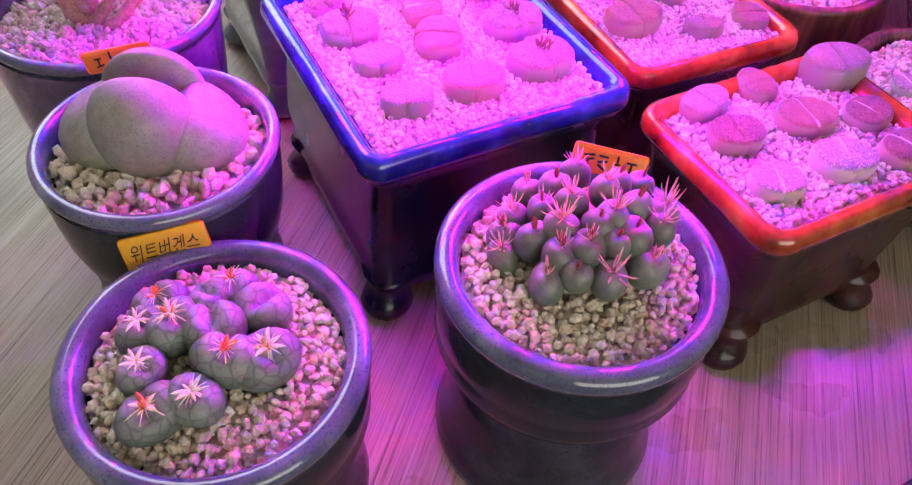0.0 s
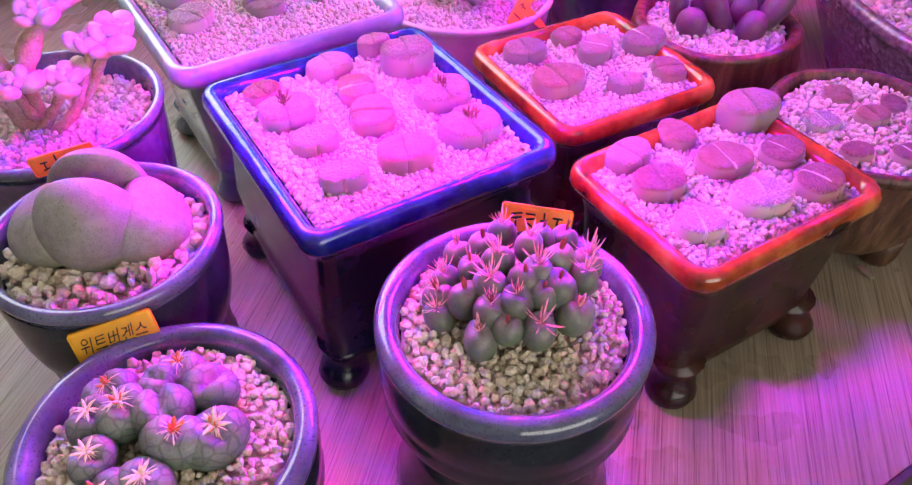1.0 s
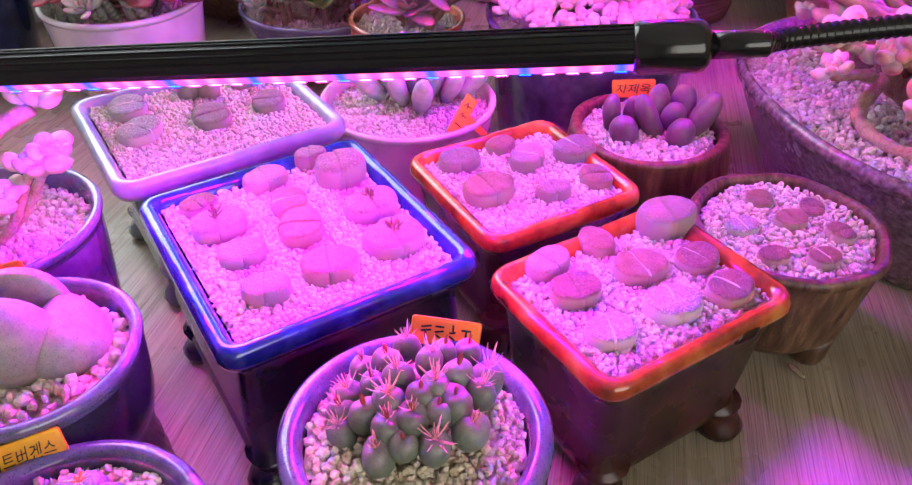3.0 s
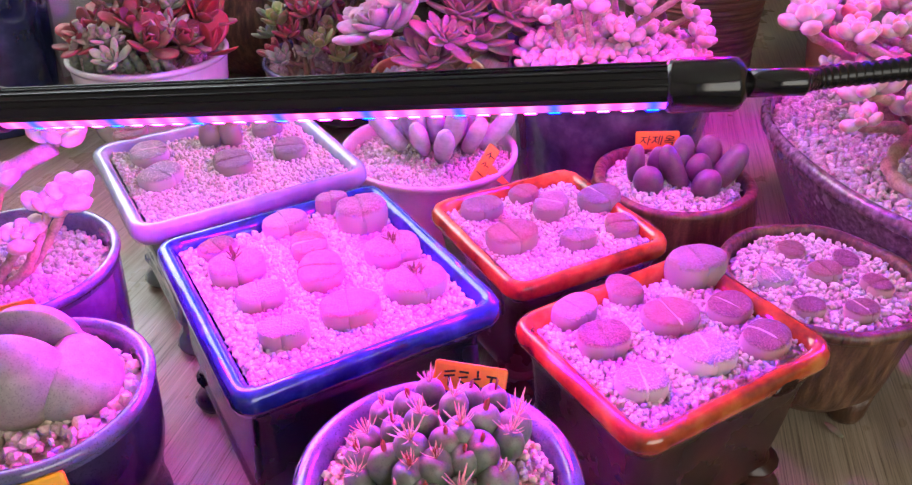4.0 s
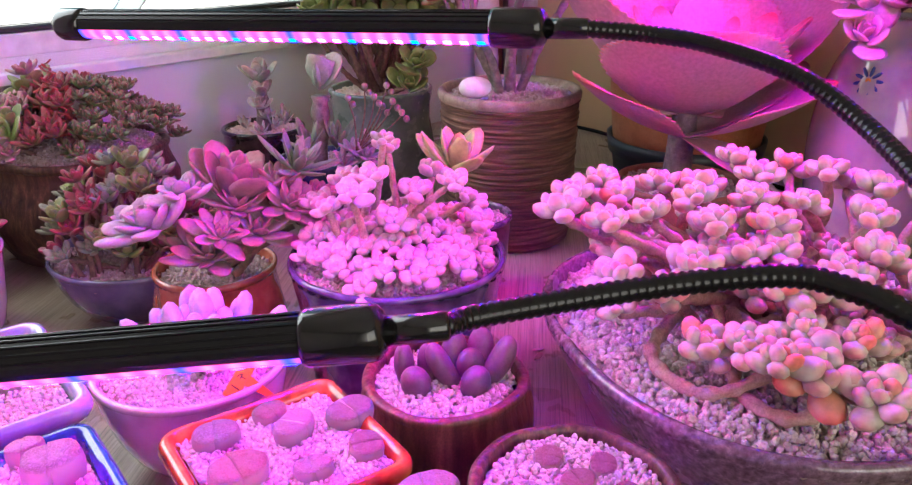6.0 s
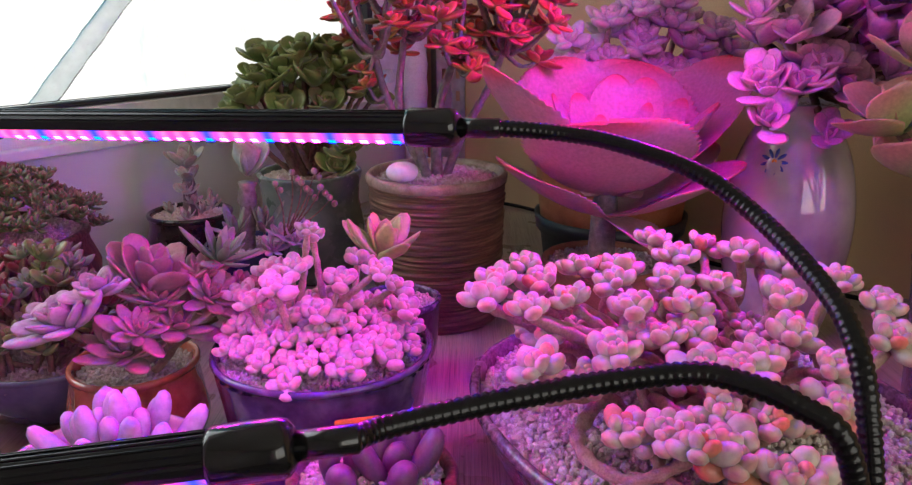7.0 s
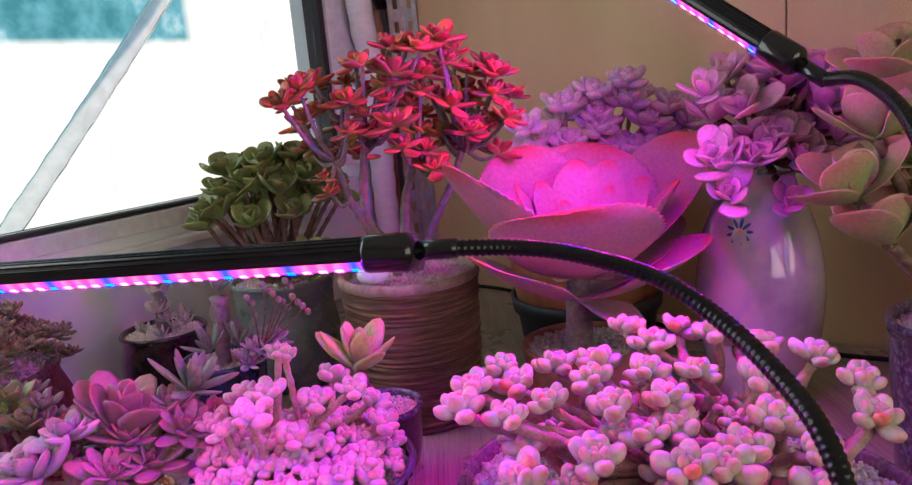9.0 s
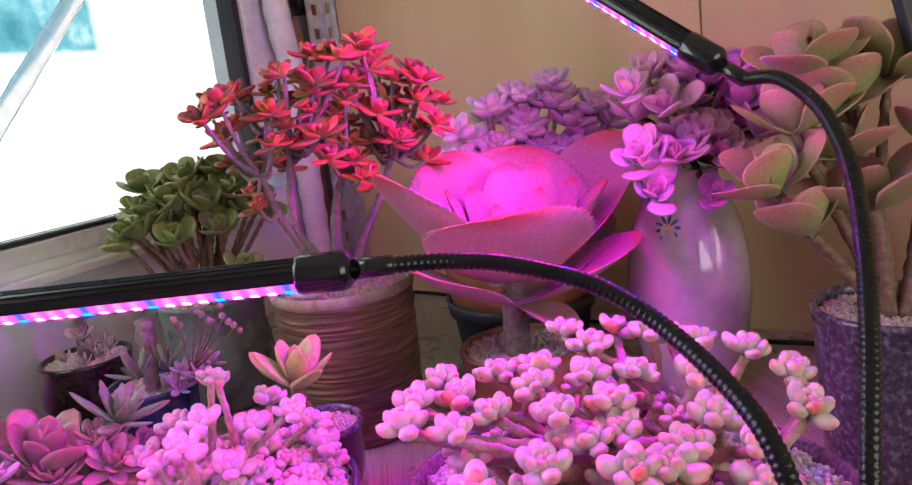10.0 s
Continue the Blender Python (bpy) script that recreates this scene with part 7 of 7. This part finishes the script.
HEART = Vector((-0.016, -0.036, 0.105))
for tip, width, curve, cup, point, inward in (
        ((-0.075, -0.150, 0.212), 0.205, 0.55, 0.34, 5.0, (0.2, 0.5, 1)), ((-0.186, -0.070, 0.268), 0.150, 0.42, 0.42, 2.6, (0.7, 0.2, 1)),
        ((0.192, 0.040, 0.262), 0.200, 0.42, 0.40, 3.4, (-0.7, -0.2, 1)), ((-0.050, 0.080, 0.262), 0.180, 0.40, 0.30, 4.5, (0.1, -0.8, 0.8)),
        ((0.075, 0.080, 0.255), 0.190, 0.40, 0.30, 4.5, (-0.2, -0.8, 0.8)), ((0.112, -0.060, 0.215), 0.120, 0.40, 0.40, 3.0, (-0.6, 0.4, 1))):
    frilled_leaf(HEART, tip, width, curve, cup, point, inward, tip[0] * 90)
for tip, width in (((-0.045, 0.010, 0.225), 0.062), ((0.015, 0.025, 0.245), 0.082), ((0.058, 0.020, 0.240), 0.078), ((0.035, -0.030, 0.215), 0.040), ((0.100, 0.000, 0.215), 0.055), ((-0.085, -0.010, 0.228), 0.060), ((0.000, -0.040, 0.195), 0.034), ((-0.02, -0.01, 0.20), 0.04)):
    frilled_leaf(HEART + Vector((tip[0] * 0.2, tip[1] * 0.2, 0.015)), tip, width, 0.22, 0.30, 3.0, (-tip[0] * 4, -tip[1] * 4 - 0.3, 0.6), tip[0] * 70)
UNDER = Vector((-0.018, -0.030, 0.078))
for tip, width, curve, cup, inward in (((-0.168, -0.080, 0.160), 0.150, 0.30, 0.28, (0.4, 0.0, 1)), ((0.118, -0.120, 0.150), 0.165, 0.34, 0.30, (-0.3, 0.2, 1)),
                                       ((0.030, -0.105, 0.042), 0.090, -0.10, 0.2, (0, 0.2, 1)), ((0.160, 0.030, 0.150), 0.140, 0.30, 0.28, (-0.4, 0, 1))):
    frilled_leaf(UNDER, tip, width, curve, cup, 3.2, inward, tip[0] * 60)

# lavender-grey rosettes in the terracotta pot
o = plant("lavender-grey plump rosettes crowding above the terracotta pot", (0.790, 1.210, 0.270))
G_ROS = [(0.722, 1.12, 0.396), (0.765, 1.12, 0.413, 0.8), (0.821, 1.12, 0.422), (0.825, 1.12, 0.392), (0.855, 1.12, 0.359), (0.769, 1.12, 0.358), (0.723, 1.12, 0.341), (0.658, 1.12, 0.370), (0.793, 1.12, 0.332), (0.904, 1.12, 0.377), (0.69, 1.15, 0.35), (0.74, 1.16, 0.38), (0.80, 1.17, 0.40), (0.86, 1.17, 0.40), (0.70, 1.10, 0.32), (0.88, 1.13, 0.34), (0.75, 1.10, 0.31), (0.83, 1.11, 0.32), (0.65, 1.12, 0.33), (0.78, 1.13, 0.37), (0.93, 1.12, 0.35), (0.87, 1.12, 0.31)]
rosette_parts(o, local(o, G_ROS), leaf(0.031, 0.024, 0.0125, 3.6, 0.5, 0.25, 0.1), MAT["grey_ros"], 13, 6, 75, 0.35, 1.3, 126, True, spread=0.5, center=(0, 0.1, -0.1))
stems_to(o, local(o, G_ROS), (0, 0, -0.03), "stem", 0.0045, 0.05, 14, 0.1)

# paddle leaves in the vase
o = plant("violet-pink paddle-leaved succulent hanging over the vase mouth", (0.872, 0.880, 0.300))
W_ROS = [(0.814, 0.825, 0.383), (0.774, 0.845, 0.405), (0.845, 0.815, 0.349), (0.775, 0.825, 0.333), (0.874, 0.79, 0.305), (0.850, 0.80, 0.275, 0.8), (0.902, 0.82, 0.413), (0.86, 0.84, 0.42), (0.82, 0.87, 0.42), (0.93, 0.83, 0.38), (0.95, 0.86, 0.40), (0.92, 0.80, 0.34), (0.90, 0.90, 0.43), (0.97, 0.80, 0.37), (0.80, 0.87, 0.375), (0.775, 0.81, 0.322), (0.768, 0.80, 0.292, 0.85), (0.80, 0.80, 0.326), (0.83, 0.81, 0.335), (0.86, 0.80, 0.325), (0.90, 0.80, 0.312), (0.94, 0.82, 0.305), (0.95, 0.80, 0.27)]
rnd = random.Random(91)
W_ROS += [(0.90 + 0.10 * math.sqrt((i + 0.5) / 22) * math.cos(i * 2.4), 0.84 + rnd.uniform(-0.03, 0.05), 0.375 + 0.055 * math.sqrt((i + 0.5) / 22) * math.sin(i * 2.4), rnd.uniform(0.8, 1.1)) for i in range(22)]
rosette_parts(o, local(o, W_ROS), leaf(0.045, 0.033, 0.0075, 6.0, 0.28, 0.22, 0.2), MAT["paddle"], 7, 24, 75, 0.5, 1.0, 127, True, spread=0.6)
stems_to(o, local(o, W_ROS), (0, 0, 0.02), "stem_brown", 0.0045, 0.015, 15, -0.1)

# fan leaves at the end of the table
o = plant("broad green pink-edged leaves in loose open rosettes", (0.905, 0.600, 0.168))
X_ROS = [(0.820, 0.642, 0.360), (0.800, 0.645, 0.305), (0.890, 0.640, 0.378), (0.870, 0.630, 0.330), (0.822, 0.625, 0.262), (0.880, 0.607, 0.279), (0.860, 0.66, 0.41), (0.93, 0.63, 0.40), (0.95, 0.60, 0.33)]
rosette_parts(o, local(o, X_ROS), leaf(0.075, 0.064, 0.0055, 6.5, 0.18, 0.28, 0.25, 10, 14, 0, 0, 12), MAT["fan"], 6, 20, 70, 0.5, 1.0, 128, True, spread=0.7)
stems_to(o, local(o, X_ROS), (0, 0, 0), "stem_brown", 0.006, 0.015, 16, 0.0)

# finger-shaped buds in the pale square pot
o = plant("short pink two-fingered plant between the stone plants", (-0.075, 0.568, 0.112))
for x, h in ((-0.009, 0.026), (0.007, 0.030), (0.0, 0.02)):
    v, f, a = head(0.009, h, 0.8, 0)
    part("lobe", mesh_of("lobe", v, f, MAT["lith_plain"], a), o, "", pose(x, 0.006 if x == 0 else 0, 0))

# small things: cable along the wall, fallen leaf, plank upright at the table's end
wire = thing("wire", "thin black wire lying along the wall", "cable")
v, f = sweep(resample(spline([(0.62, 1.70, 0.004), (0.745, 1.60, 0.004), (0.84, 1.37, 0.004), (0.93, 1.16, 0.004), (1.05, 0.95, 0.004), (1.2, 0.8, 0.004)]), 0.02), lambda i, c: 0.0038, 8)
part("cord", mesh_of("cord", v, f, MAT["lamp"]), wire)
for x, y, turn in ((0.395, 0.700, 40), (0.352, 0.352, 120), (0.41, 0.72, 200)):
    lf = thing("fallen_leaf", "small withered leaf lying on the table", "leaf", (x, y, 0.0022), turn, "fallen leaves")
    v, f, a = leaf(0.014, 0.007, 0.0015, 2.2, 0.4, 0.15, 0.3)
    part("blade", mesh_of("blade", v, f, MAT["eche_rose"], a), lf)

board = thing("leaning_board", "dark blue-grey board leaning at the end of the table", "board", (1.09, 0.60, 0.0), 0)
v, f = box(0.16, 0.012, 0.86, 0.003, 0.08, 0, 0.003)
part("panel", mesh_of("panel", v, f, plain("dark_blue_grey_paint", (0.035, 0.04, 0.055), 0.5), smooth=False), board, "", pose(0, 0, 0, 0, -21.5, 0))
